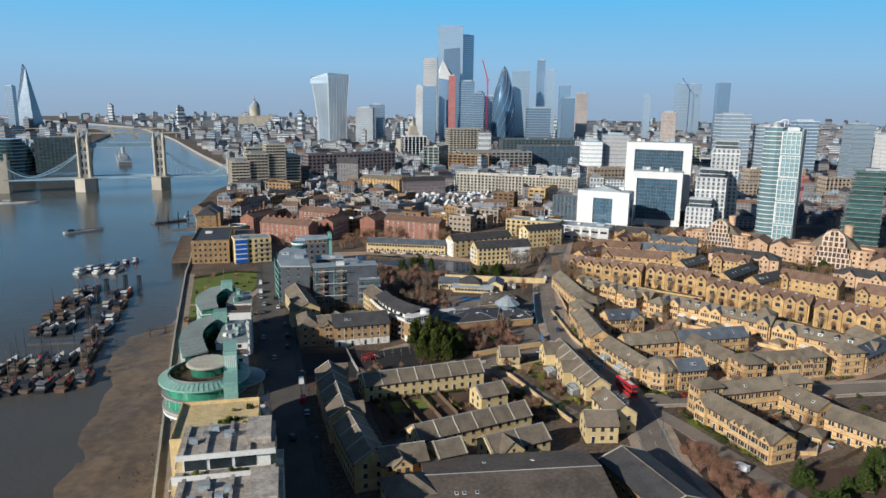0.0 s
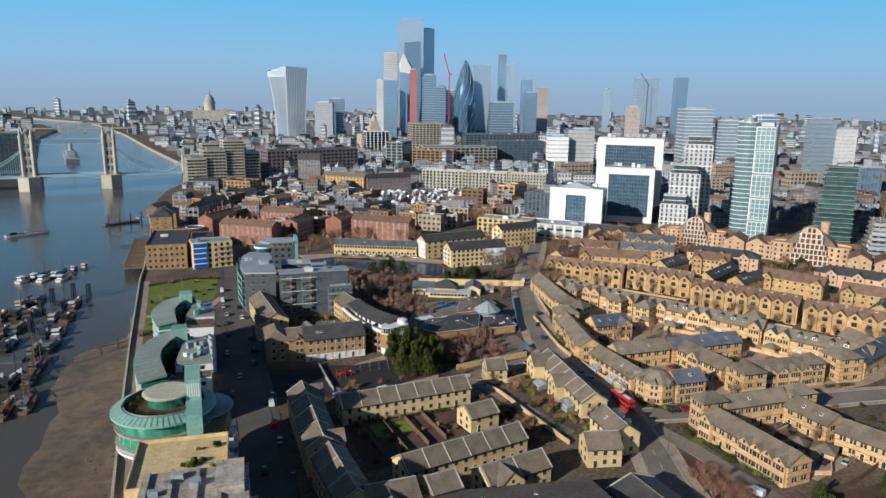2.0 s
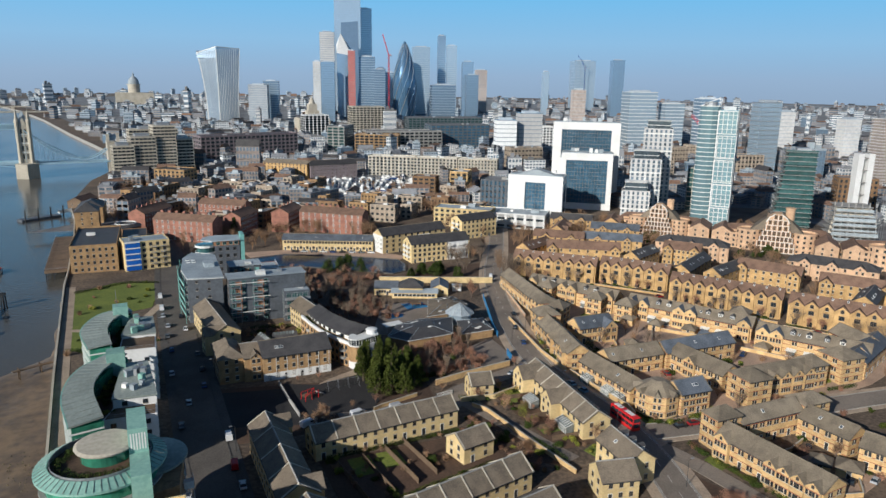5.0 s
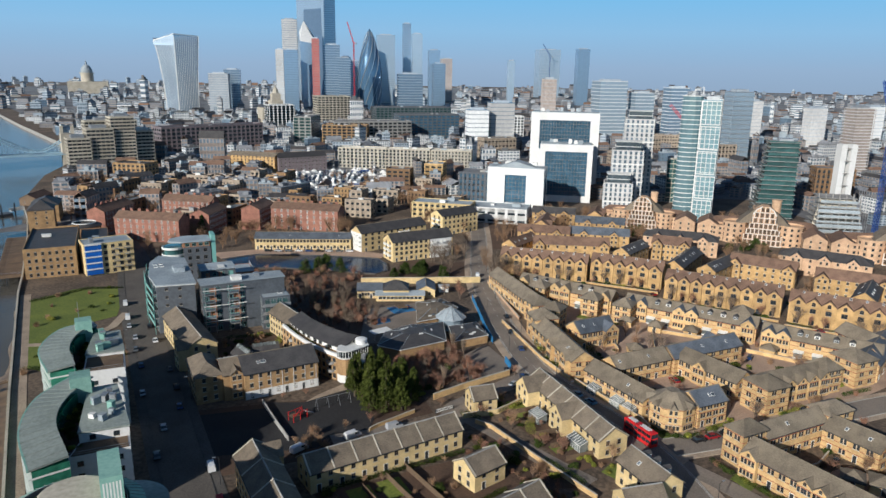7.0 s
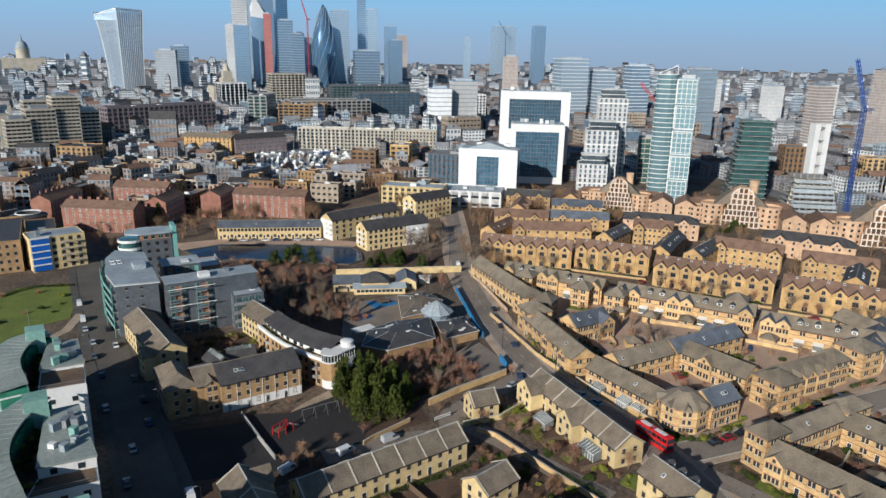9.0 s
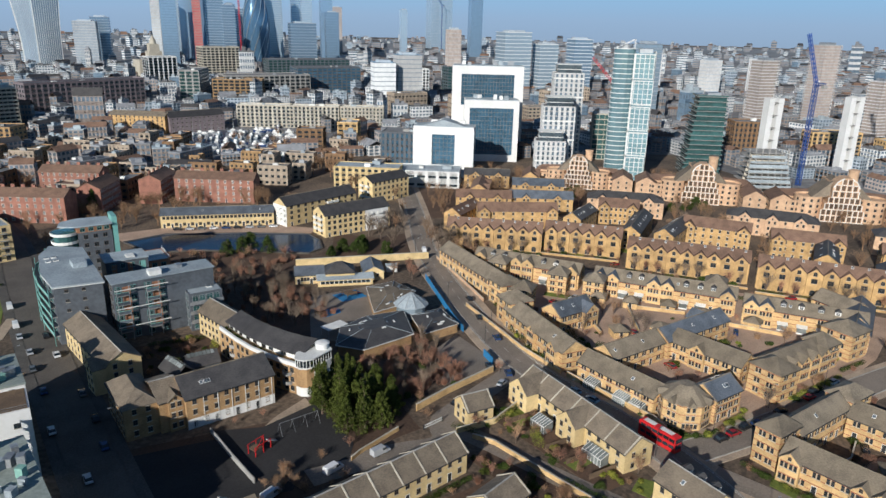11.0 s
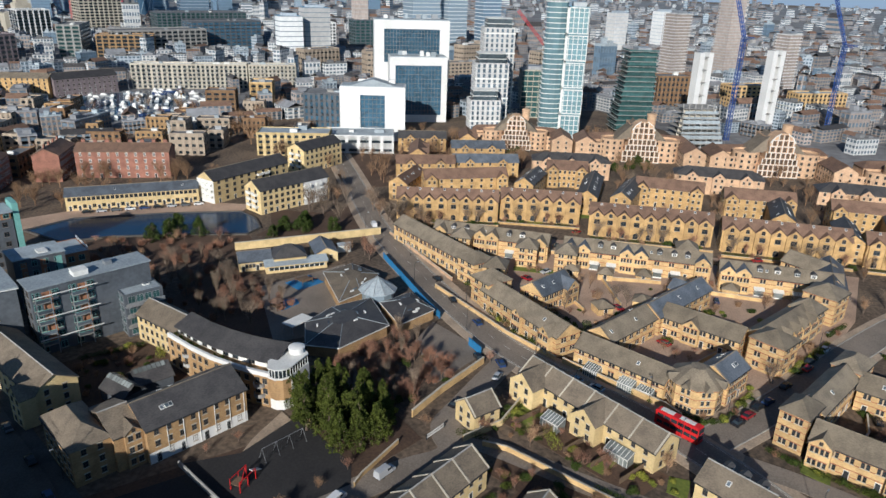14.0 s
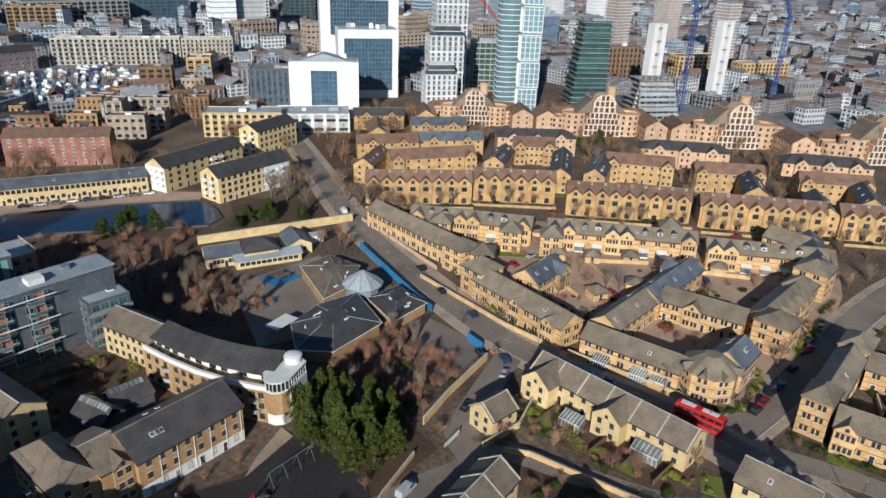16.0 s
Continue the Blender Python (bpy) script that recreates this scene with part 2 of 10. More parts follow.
# ---- building kit ----
class MB:
    """Collects faces with a material slot each."""

    def __init__(self):
        self.v, self.f, self.m = [], [], []

    def poly(self, pts, mi=0):
        k = len(self.v)
        self.v += [tuple(p) for p in pts]
        self.f.append(tuple(range(k, k + len(pts))))
        self.m.append(mi)
        return self

    def hexa(self, lo, hi, mi=0):
        """A solid between two loops of points."""
        n, k = len(lo), len(self.v)
        self.v += [tuple(p) for p in lo] + [tuple(p) for p in hi]
        self.f.append(tuple(range(k + n - 1, k - 1, -1)))
        self.f.append(tuple(range(k + n, k + 2 * n)))
        for i in range(n):
            j = (i + 1) % n
            self.f.append((k + i, k + j, k + n + j, k + n + i))
        self.m += [mi] * (n + 2)
        return self

    def stack(self, loops, mi=0):
        """A closed skin through loops of equal length, from below upwards."""
        n, k = len(loops[0]), len(self.v)
        for lp in loops:
            self.v += [tuple(p) for p in lp]
        self.f.append(tuple(range(k + n - 1, k - 1, -1)))
        self.f.append(tuple(range(k + n * (len(loops) - 1), k + n * len(loops))))
        for a in range(len(loops) - 1):
            for i in range(n):
                j = (i + 1) % n
                self.f.append((k + a * n + i, k + a * n + j, k + (a + 1) * n + j, k + (a + 1) * n + i))
        self.m += [mi] * (len(self.f) - len(self.m))
        return self

    def box(self, x0, x1, y0, y1, z0, z1, mi=0):
        b = [(x0, y0), (x1, y0), (x1, y1), (x0, y1)]
        return self.hexa([(x, y, z0) for x, y in b], [(x, y, z1) for x, y in b], mi)

    def prism(self, pts, z0, z1, mi=0):
        return self.hexa([(x, y, z0) for x, y in pts], [(x, y, z1) for x, y in pts], mi)

    def beam(self, a, b, r, mi=0, r2=None, sides=4):
        a, b = Vector(a), Vector(b)
        d = (b - a).normalized()
        u = d.cross(Vector((0, 0, 1)) if abs(d.z) < 0.9 else Vector((1, 0, 0))).normalized()
        w = d.cross(u)
        r2 = r if r2 is None else r2
        ring = [(math.cos(2 * math.pi * (i + 0.5) / sides), math.sin(2 * math.pi * (i + 0.5) / sides)) for i in range(sides)]
        return self.hexa([a + u * c * r + w * s * r for c, s in ring], [b + u * c * r2 + w * s * r2 for c, s in ring], mi)

    def lathe(self, rings, n=24, mi=0, x=0, y=0, cap=True):
        """Rings of (radius, z) from below upwards."""
        k = len(self.v)
        for r, z in rings:
            self.v += [(x + r * math.cos(2 * math.pi * i / n), y + r * math.sin(2 * math.pi * i / n), z) for i in range(n)]
        for a in range(len(rings) - 1):
            for i in range(n):
                j = (i + 1) % n
                self.f.append((k + a * n + i, k + a * n + j, k + (a + 1) * n + j, k + (a + 1) * n + i))
                self.m.append(mi)
        if cap:
            self.f.append(tuple(k + (len(rings) - 1) * n + i for i in range(n)))
            self.m.append(mi)
        return self

    def mesh(self, name, mats):
        me = bpy.data.meshes.new(name)
        me.from_pydata(self.v, [], self.f)
        for m in mats:
            me.materials.append(M[m])
        me.polygons.foreach_set("material_index", self.m)
        me.update()
        return me


def thing(name, x, y, ang, label, category, group="", z=0.0, kind=""):
    ob = new(name)
    ob.empty_display_size = 0.5
    ob.matrix_basis = pose(x, y, z, 0, 0, ang)
    return tagged(ob, label, category, group, kind)


def part(name, mb, mats, parent, label="", loc=(0, 0, 0), rz=0.0):
    me = mb if isinstance(mb, bpy.types.Mesh) else mb.mesh(name, mats)
    ob = new(name, me)
    ob.parent = parent
    ob.matrix_basis = pose(*loc, 0, 0, rz)
    if label:
        ob["label"] = label
    return ob


def solo(name, mb, mats, label, category, x=0, y=0, ang=0, z=0, group="", kind=""):
    ob = new(name, mb if isinstance(mb, bpy.types.Mesh) else mb.mesh(name, mats))
    ob.matrix_basis = pose(x, y, z, 0, 0, ang)
    return tagged(ob, label, category, group, kind)


WINDOWS = {}
FOOT = []  # footprints: x, y, heading, length, width


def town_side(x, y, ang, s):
    """True for a wall that faces either end of the camera's path."""
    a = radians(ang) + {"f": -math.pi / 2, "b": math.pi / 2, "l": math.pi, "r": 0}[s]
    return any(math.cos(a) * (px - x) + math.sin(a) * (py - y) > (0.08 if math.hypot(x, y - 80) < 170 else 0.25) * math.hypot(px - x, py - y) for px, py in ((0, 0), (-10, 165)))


def clear(x, y, pad=1.0):
    """True where no building stands."""
    for fx, fy, fa, fl, fw in FOOT:
        dx, dy = x - fx, y - fy
        c, s_ = math.cos(radians(fa)), math.sin(radians(fa))
        if abs(dx * c + dy * s_) < fl / 2 + pad and abs(-dx * s_ + dy * c) < fw / 2 + pad:
            return False
    return True



def window_mesh(w, h, style="sash", frame_mat="frame", pane="glass", sill="stone"):
    """Faces -y, its foot at z = 0, its middle at x = 0."""
    key = (round(w, 2), round(h, 2), style, frame_mat, pane, sill)
    if key in WINDOWS:
        return WINDOWS[key]
    b = MB()
    e = 0.09 if w < 2 else 0.12
    x = w / 2
    b.box(-x + e, x - e, -0.02, 0.05, e, h - e, 1)
    b.box(-x, -x + e, -0.06, 0.05, 0, h).box(x - e, x, -0.06, 0.05, 0, h)
    b.box(-x + e, x - e, -0.06, 0.05, 0, e).box(-x + e, x - e, -0.06, 0.05, h - e, h)
    if style == "sash":
        b.box(-x + e, x - e, -0.05, 0.0, h * 0.5 - 0.03, h * 0.5 + 0.03)
        if w > 1.0:
            b.box(-0.03, 0.03, -0.05, 0.0, e, h - e)
        b.box(-x - 0.12, x + 0.12, -0.14, 0.05, -0.16, 0, 2).box(-x - 0.12, x + 0.12, -0.05, 0.05, h, h + 0.22, 2)
    elif style == "cross":
        for k in range(1, max(2, round(w / 1.2))):
            u = -x + k * w / max(2, round(w / 1.2))
            b.box(u - 0.035, u + 0.035, -0.05, 0.0, e, h - e)
        b.box(-x + e, x - e, -0.05, 0.0, h * 0.68, h * 0.68 + 0.06)
        b.box(-x - 0.1, x + 0.1, -0.12, 0.05, -0.1, 0, 2)
    elif style == "arch":
        n = 8
        arc = [(x * math.cos(math.pi * i / n), h + x * math.sin(math.pi * i / n)) for i in range(n + 1)]
        b.hexa([(u, -0.02, v) for u, v in arc], [(u, 0.05, v) for u, v in arc], 1)
        for (u0, v0), (u1, v1) in zip(arc, arc[1:]):
            b.beam((u0, -0.03, v0), (u1, -0.03, v1), 0.07)
        b.box(-0.03, 0.03, -0.05, 0.0, e, h + x * 0.9)
        b.box(-x - 0.1, x + 0.1, -0.14, 0.05, -0.12, 0, 2)
    elif style == "pair":
        b = MB()
        for q in (-1, 1):
            c, hw = q * w * 0.28, w * 0.2
            b.box(c - hw + 0.07, c + hw - 0.07, -0.02, 0.05, 0.07, h - 0.07, 1)
            b.box(c - hw, c - hw + 0.07, -0.06, 0.05, 0, h).box(c + hw - 0.07, c + hw, -0.06, 0.05, 0, h)
            b.box(c - hw + 0.07, c + hw - 0.07, -0.06, 0.05, 0, 0.07).box(c - hw + 0.07, c + hw - 0.07, -0.06, 0.05, h - 0.07, h)
            b.box(c - hw + 0.07, c + hw - 0.07, -0.05, 0.0, h * 0.5 - 0.03, h * 0.5 + 0.03)
        b.box(-x - 0.1, x + 0.1, -0.14, 0.05, -0.16, 0, 2).box(-x - 0.1, x + 0.1, -0.05, 0.05, h, h + 0.2, 3)
        b.box(-0.06, 0.06, -0.08, 0.05, 0, h, 2)
    WINDOWS[key] = b.mesh("window", [frame_mat, pane, sill, "redband"])
    return WINDOWS[key]


def door_mesh(col="dark", w=1.0, h=2.1):
    key = ("door", col, w, h)
    if key not in WINDOWS:
        b = MB()
        b.box(-w / 2, w / 2, -0.04, 0.03, 0, h, 0)
        b.box(-w / 2 - 0.1, -w / 2, -0.08, 0.03, 0, h + 0.1, 1).box(w / 2, w / 2 + 0.1, -0.08, 0.03, 0, h + 0.1, 1).box(-w / 2, w / 2, -0.08, 0.03, h, h + 0.1, 1)
        b.box(w / 2 - 0.15, w / 2 - 0.1, -0.09, -0.04, 1.0, 1.1, 1)
        WINDOWS[key] = b.mesh("door", [col, "paint"])
    return WINDOWS[key]


def side(parent, name, me, s, u, z, L, W, off=0.0, label=""):
    """Puts a mesh that faces -y on one of the four walls of an L x W block: s = 'f' (-y), 'b' (+y), 'l' (-x), 'r' (+x)."""
    loc, rz = {"f": ((u, -W / 2 - off, z), 0), "b": ((-u, W / 2 + off, z), 180), "l": ((-L / 2 - off, -u, z), -90), "r": ((L / 2 + off, u, z), 90)}[s]
    return part(name, me, (), parent, label, loc, rz)


def spread_over(n, length, margin=1.2):
    step = (length - 2 * margin) / n
    return [-length / 2 + margin + step * (i + 0.5) for i in range(n)]


def gable_roof(L, W, eave, ridge, over=0.35, thick=0.22):
    """Both slopes as one bent sheet."""
    k = (ridge - eave) / (W / 2)
    ye, ze = W / 2 + over, eave - k * over
    prof = [(-ye, ze), (0, ridge), (ye, ze), (ye, ze + thick), (0, ridge + thick), (-ye, ze + thick)]
    x = L / 2 + over
    return MB().hexa([(x, u, z) for u, z in prof], [(-x, u, z) for u, z in prof])


def hip_roof(L, W, eave, ridge, over=0.35, inset=None):
    x, y = L / 2 + over, W / 2 + over
    rx, ry = max(x - (min(x, y) if inset is None else inset), 0.08), 0.08
    loops = [[(-a, -c, z), (a, -c, z), (a, c, z), (-a, c, z)] for a, c, z in ((x, y, eave - 0.1), (x, y, eave + 0.12), (rx, ry, ridge))]
    return MB().stack(loops)


def chimney(parent, x, y, z, wall="stock", h=1.5, pots=3):
    b = MB()
    b.box(-0.9, 0.9, -0.32, 0.32, -1.2, h, 0).box(-0.98, 0.98, -0.4, 0.4, h, h + 0.14, 0)
    for i in range(pots):
        b.lathe([(0.13, h + 0.14), (0.1, h + 0.6)], 8, 1, x=-0.6 + 1.2 * i / max(1, pots - 1))
    return part("chimney", b, [wall, "tile"], parent, "", (x, y, z))


ROOFLIGHT = None


def rooflight(parent, x, y, z, tilt):
    global ROOFLIGHT
    if ROOFLIGHT is None:
        b = MB()
        b.box(-0.42, 0.42, -0.55, 0.55, 0, 0.12, 0).box(-0.32, 0.32, -0.44, 0.44, 0.12, 0.14, 1)
        ROOFLIGHT = b.mesh("rooflight", ["paint", "glass_sky"])
    ob = part("rooflight", ROOFLIGHT, (), parent, "")
    ob.matrix_basis = pose(x, y, z, tilt, 0, 0)
    return ob


def gable_bay(parent, x, s, W, eave, width, out, rise, wall, roof, base=0.0, windows=(), frame_mat="frame"):
    """A cross gable that stands out of the long wall on side s (-1: -y, +1: +y); windows are (u, z, w, h, style)."""
    y0 = W / 2 - 0.3
    h = width / 2
    b = MB()
    prof = [(-h, base), (h, base), (h, eave), (0, eave + rise), (-h, eave)]
    yo = W / 2 + out
    b.hexa([(u, -yo, z) for u, z in prof], [(u, -y0, z) for u, z in prof])
    holder = part("bay", b, [wall], parent, "", (x, 0, 0), 0 if s < 0 else 180)
    back = -W / 2 + W / 2 * 0.95
    drop = eave - 0.25 * rise / h
    prof = [(-h - 0.25, drop), (0, eave + rise), (h + 0.25, drop), (h + 0.25, drop + 0.18), (0, eave + rise + 0.18), (-h - 0.25, drop + 0.18)]
    r = MB().hexa([(u, -yo - 0.25, z) for u, z in prof], [(u, back if abs(u) < 0.1 else -W / 2 + 0.2, z) for u, z in prof])
    part("bay_roof", r, [roof], holder)
    for u, z, w, hh, st in windows:
        part("window", window_mesh(w, hh, st, frame_mat), (), holder, "", (u, -yo, z))
    return holder


def white_balconies(parent, L, W, s, us, floors, fh, w=3.0, d=1.3):
    """White slab balconies with plain fronts, one a floor at each place."""
    key = ("balcony", w, d)
    if key not in WINDOWS:
        b = MB().box(-w / 2, w / 2, -d, 0, 0, 0.18)
        for x0, x1, y0, y1 in ((-w / 2, w / 2, -d, -d + 0.06), (-w / 2, -w / 2 + 0.06, -d, 0), (w / 2 - 0.06, w / 2, -d, 0)):
            b.box(x0, x1, y0, y1, 0.18, 1.15)
        WINDOWS[key] = b.mesh("balcony", ["paint"])
    for k in range(1, floors):
        for u in us:
            side(parent, "balcony", WINDOWS[key], s, u, k * fh, L, W)


def conservatory(x, y, ang, L=4.0, W=3.0):
    """White-framed lean-to of glass."""
    e = thing("conservatory", x, y, ang, "white-framed glass conservatory against the house", "conservatory", "conservatories")
    part("glazing", MB().hexa([(-L / 2, -W / 2, 0), (L / 2, -W / 2, 0), (L / 2, W / 2, 0), (-L / 2, W / 2, 0)], [(-L / 2, -W / 2, 2.1), (L / 2, -W / 2, 2.1), (L / 2, W / 2, 3.0), (-L / 2, W / 2, 3.0)]), ["glass_clear"], e)
    bar = MB().beam((0, -W / 2 - 0.03, 2.13), (0, W / 2, 3.05), 0.07).beam((0, -W / 2 - 0.03, 0), (0, -W / 2 - 0.03, 2.13), 0.07).mesh("glazing_bar", ["paint"])
    for i in range(7):
        part("glazing_bar", bar, (), e, "", (-L / 2 + i * L / 6, 0, 0))
    part("eave_rail", MB().box(-L / 2, L / 2, -W / 2 - 0.1, -W / 2 + 0.02, 2.0, 2.2), ["paint"], e)
    return e


def dormer(parent, x, s, W, eave, ridge, wall="paint", w=1.6):
    """A small flat-fronted roof window with its own ridge."""
    y = W * 0.3
    z = eave + (ridge - eave) * (1 - 2 * y / W)
    d = part("dormer", MB().box(-w / 2, w / 2, -0.1, 1.6, -0.4, 1.3), [wall], parent, "", (x, s * y, z), 0 if s < 0 else 180)
    part("window", window_mesh(w * 0.7, 1.0, "cross", "paint"), (), d, "", (0, -0.1, 0.15))
    part("dormer_roof", MB().hexa([(-w / 2 - 0.15, -0.3, 1.3), (w / 2 + 0.15, -0.3, 1.3), (w / 2 + 0.15, 1.9, 1.3), (-w / 2 - 0.15, 1.9, 1.3)], [(-0.1, -0.3, 1.9), (0.1, -0.3, 1.9), (0.1, 2.2, 1.9), (-0.1, 2.2, 1.9)]), ["slate"], d)


RIDGES = {"tile": "tile", "slate_pale": "concrete_tile", "slate": "slate_pale", "slate_blue": "slate_pale"}


def terrace(name, x, y, ang, L, W, eave, ridge, label, wall="stock", roof="slate", units=1, floors=2, per=2, verges=None, hip=False, bays=(), bands=0,
            chimneys=0, lights=0, style="sash", ends=True, group="terraced houses", category="house", doors=True, back=True, front="f", wsize=(1.05, 1.35), frame_mat="frame", bay_windows=None, bay_roof=None):
    if group in ("banded terraces", "corner houses", "gabled terraces"):
        style, wsize = "pair", (1.75, 1.35)
    e = thing(name, x, y, ang, label, category, group)
    FOOT.append((x, y, ang, L, W))
    b = MB()
    if hip:
        b.box(-L / 2, L / 2, -W / 2, W / 2, -0.3, eave)
    else:
        prof = [(-W / 2, -0.3), (W / 2, -0.3), (W / 2, eave), (0, ridge), (-W / 2, eave)]
        b.hexa([(-L / 2, u, z) for u, z in prof], [(L / 2, u, z) for u, z in prof])
    part("wall", b, [wall], e)
    part("roof", hip_roof(L, W, eave, ridge) if hip else gable_roof(L, W, eave, ridge), [roof], e)
    if not hip:
        part("ridge_tiles", MB().hexa([(-L / 2 - 0.3, -0.2, ridge + 0.16), (L / 2 + 0.3, -0.2, ridge + 0.16), (L / 2 + 0.3, 0.2, ridge + 0.16), (-L / 2 - 0.3, 0.2, ridge + 0.16)], [(-L / 2 - 0.3, -0.06, ridge + 0.36), (L / 2 + 0.3, -0.06, ridge + 0.36), (L / 2 + 0.3, 0.06, ridge + 0.36), (-L / 2 - 0.3, 0.06, ridge + 0.36)]), [RIDGES.get(roof, "concrete")], e)
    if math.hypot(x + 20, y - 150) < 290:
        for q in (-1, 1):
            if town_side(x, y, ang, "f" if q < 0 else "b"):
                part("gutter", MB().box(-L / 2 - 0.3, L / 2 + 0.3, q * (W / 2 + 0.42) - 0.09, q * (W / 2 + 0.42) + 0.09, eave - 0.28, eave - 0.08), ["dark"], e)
    fh = eave / floors
    n = units * per
    us = spread_over(n, L, 0.7)
    taken = [(bx, bw / 2 + 0.3) for bx, bs, bw in [(q[0], q[1], q[2]) for q in bays]]
    me = window_mesh(*wsize, style, frame_mat)
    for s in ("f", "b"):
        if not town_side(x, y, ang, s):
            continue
        for k in range(floors):
            for i, u in enumerate(us):
                ux = u if s == "f" else -u
                if any(abs(ux - bx) < bh and (bs < 0) == (s == "f") for (bx, bh), bs in zip(taken, [q[1] for q in bays])):
                    continue
                if k == 0 and doors and s == front and i % per == 0:
                    side(e, "door", door_mesh("dark"), s, u, 0.05, L, W)
                else:
                    side(e, "window", me, s, u, k * fh + fh * 0.36, L, W)
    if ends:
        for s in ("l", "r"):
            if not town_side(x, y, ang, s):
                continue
            for k in range(floors):
                for u in (-W * 0.2, W * 0.2):
                    side(e, "window", me, s, u, k * fh + fh * 0.36, L, W)
    vm = None
    if not verges and not hip and group in ("banded terraces", "gabled terraces", "sawtooth flats"):
        k = (ridge - eave) / (W / 2)
        v = MB()
        for s in (-1, 1):
            ye = s * (W / 2 + 0.4)
            lo = [(-0.12, 0, ridge + 0.16), (0.12, 0, ridge + 0.16), (0.12, ye, eave - k * 0.4 + 0.16), (-0.12, ye, eave - k * 0.4 + 0.16)]
            v.hexa(lo, [(p, q, z + 0.14) for p, q, z in lo])
        vm = v.mesh("verge", [RIDGES.get(roof, "concrete")])
        for i in (-1, 1):
            part("verge", vm, (), e, "", (i * (L / 2 + 0.2), 0, 0))
    if verges:
        k = (ridge - eave) / (W / 2)
        v = MB()
        for s in (-1, 1):
            ye = s * (W / 2 + 0.4)
            lo = [(-0.17, 0, ridge + 0.12), (0.17, 0, ridge + 0.12), (0.17, ye, eave - k * 0.4 + 0.12), (-0.17, ye, eave - k * 0.4 + 0.12)]
            v.hexa(lo, [(p, q, z + 0.32) for p, q, z in lo])
        vm = v.mesh("verge", [verges])
        for i in range(units + 1):
            part("verge", vm, (), e, "", (-L / 2 + L * i / units, 0, 0))
    for i in range(2 * floors if bands > 1 else bands):
        z = (i // 2) * fh + fh * 0.36 + (-0.2 if i % 2 == 0 else wsize[1] + 0.02) if bands > 1 else eave * 0.7
        part("string_course", MB().box(-L / 2 - 0.03, L / 2 + 0.03, -W / 2 - 0.03, W / 2 + 0.03, z, z + 0.18), ["redband"], e)
    for i in range(chimneys):
        chimney(e, -L / 2 + L * (i + 0.5) / chimneys, 0.6, ridge, wall)
    tilt = math.degrees(math.atan2(ridge - eave, W / 2))
    rnd = random.Random(name + str(round(x)))
    for i in range(lights):
        s = -1 if i % 3 else 1
        rooflight(e, rnd.uniform(-L / 2 + 1.5, L / 2 - 1.5), s * W * 0.26, eave + (ridge - eave) * 0.48 + 0.26, -s * tilt)
    for q in bays:
        gable_bay(e, q[0], q[1], W, eave if len(q) < 5 else q[4], q[2], q[3], q[2] * 0.42, wall, bay_roof or roof, 0.0,
                  bay_windows or [(uu, k * fh + fh * 0.36, wsize[0], wsize[1], style) for k in range(floors) for uu in ((-q[2] * 0.22, q[2] * 0.22) if q[2] > 3.4 else (0,))] + ([(0, eave + 0.1, 0.8, 0.5, "arch")] if q[2] > 3 else []), frame_mat)
    return e


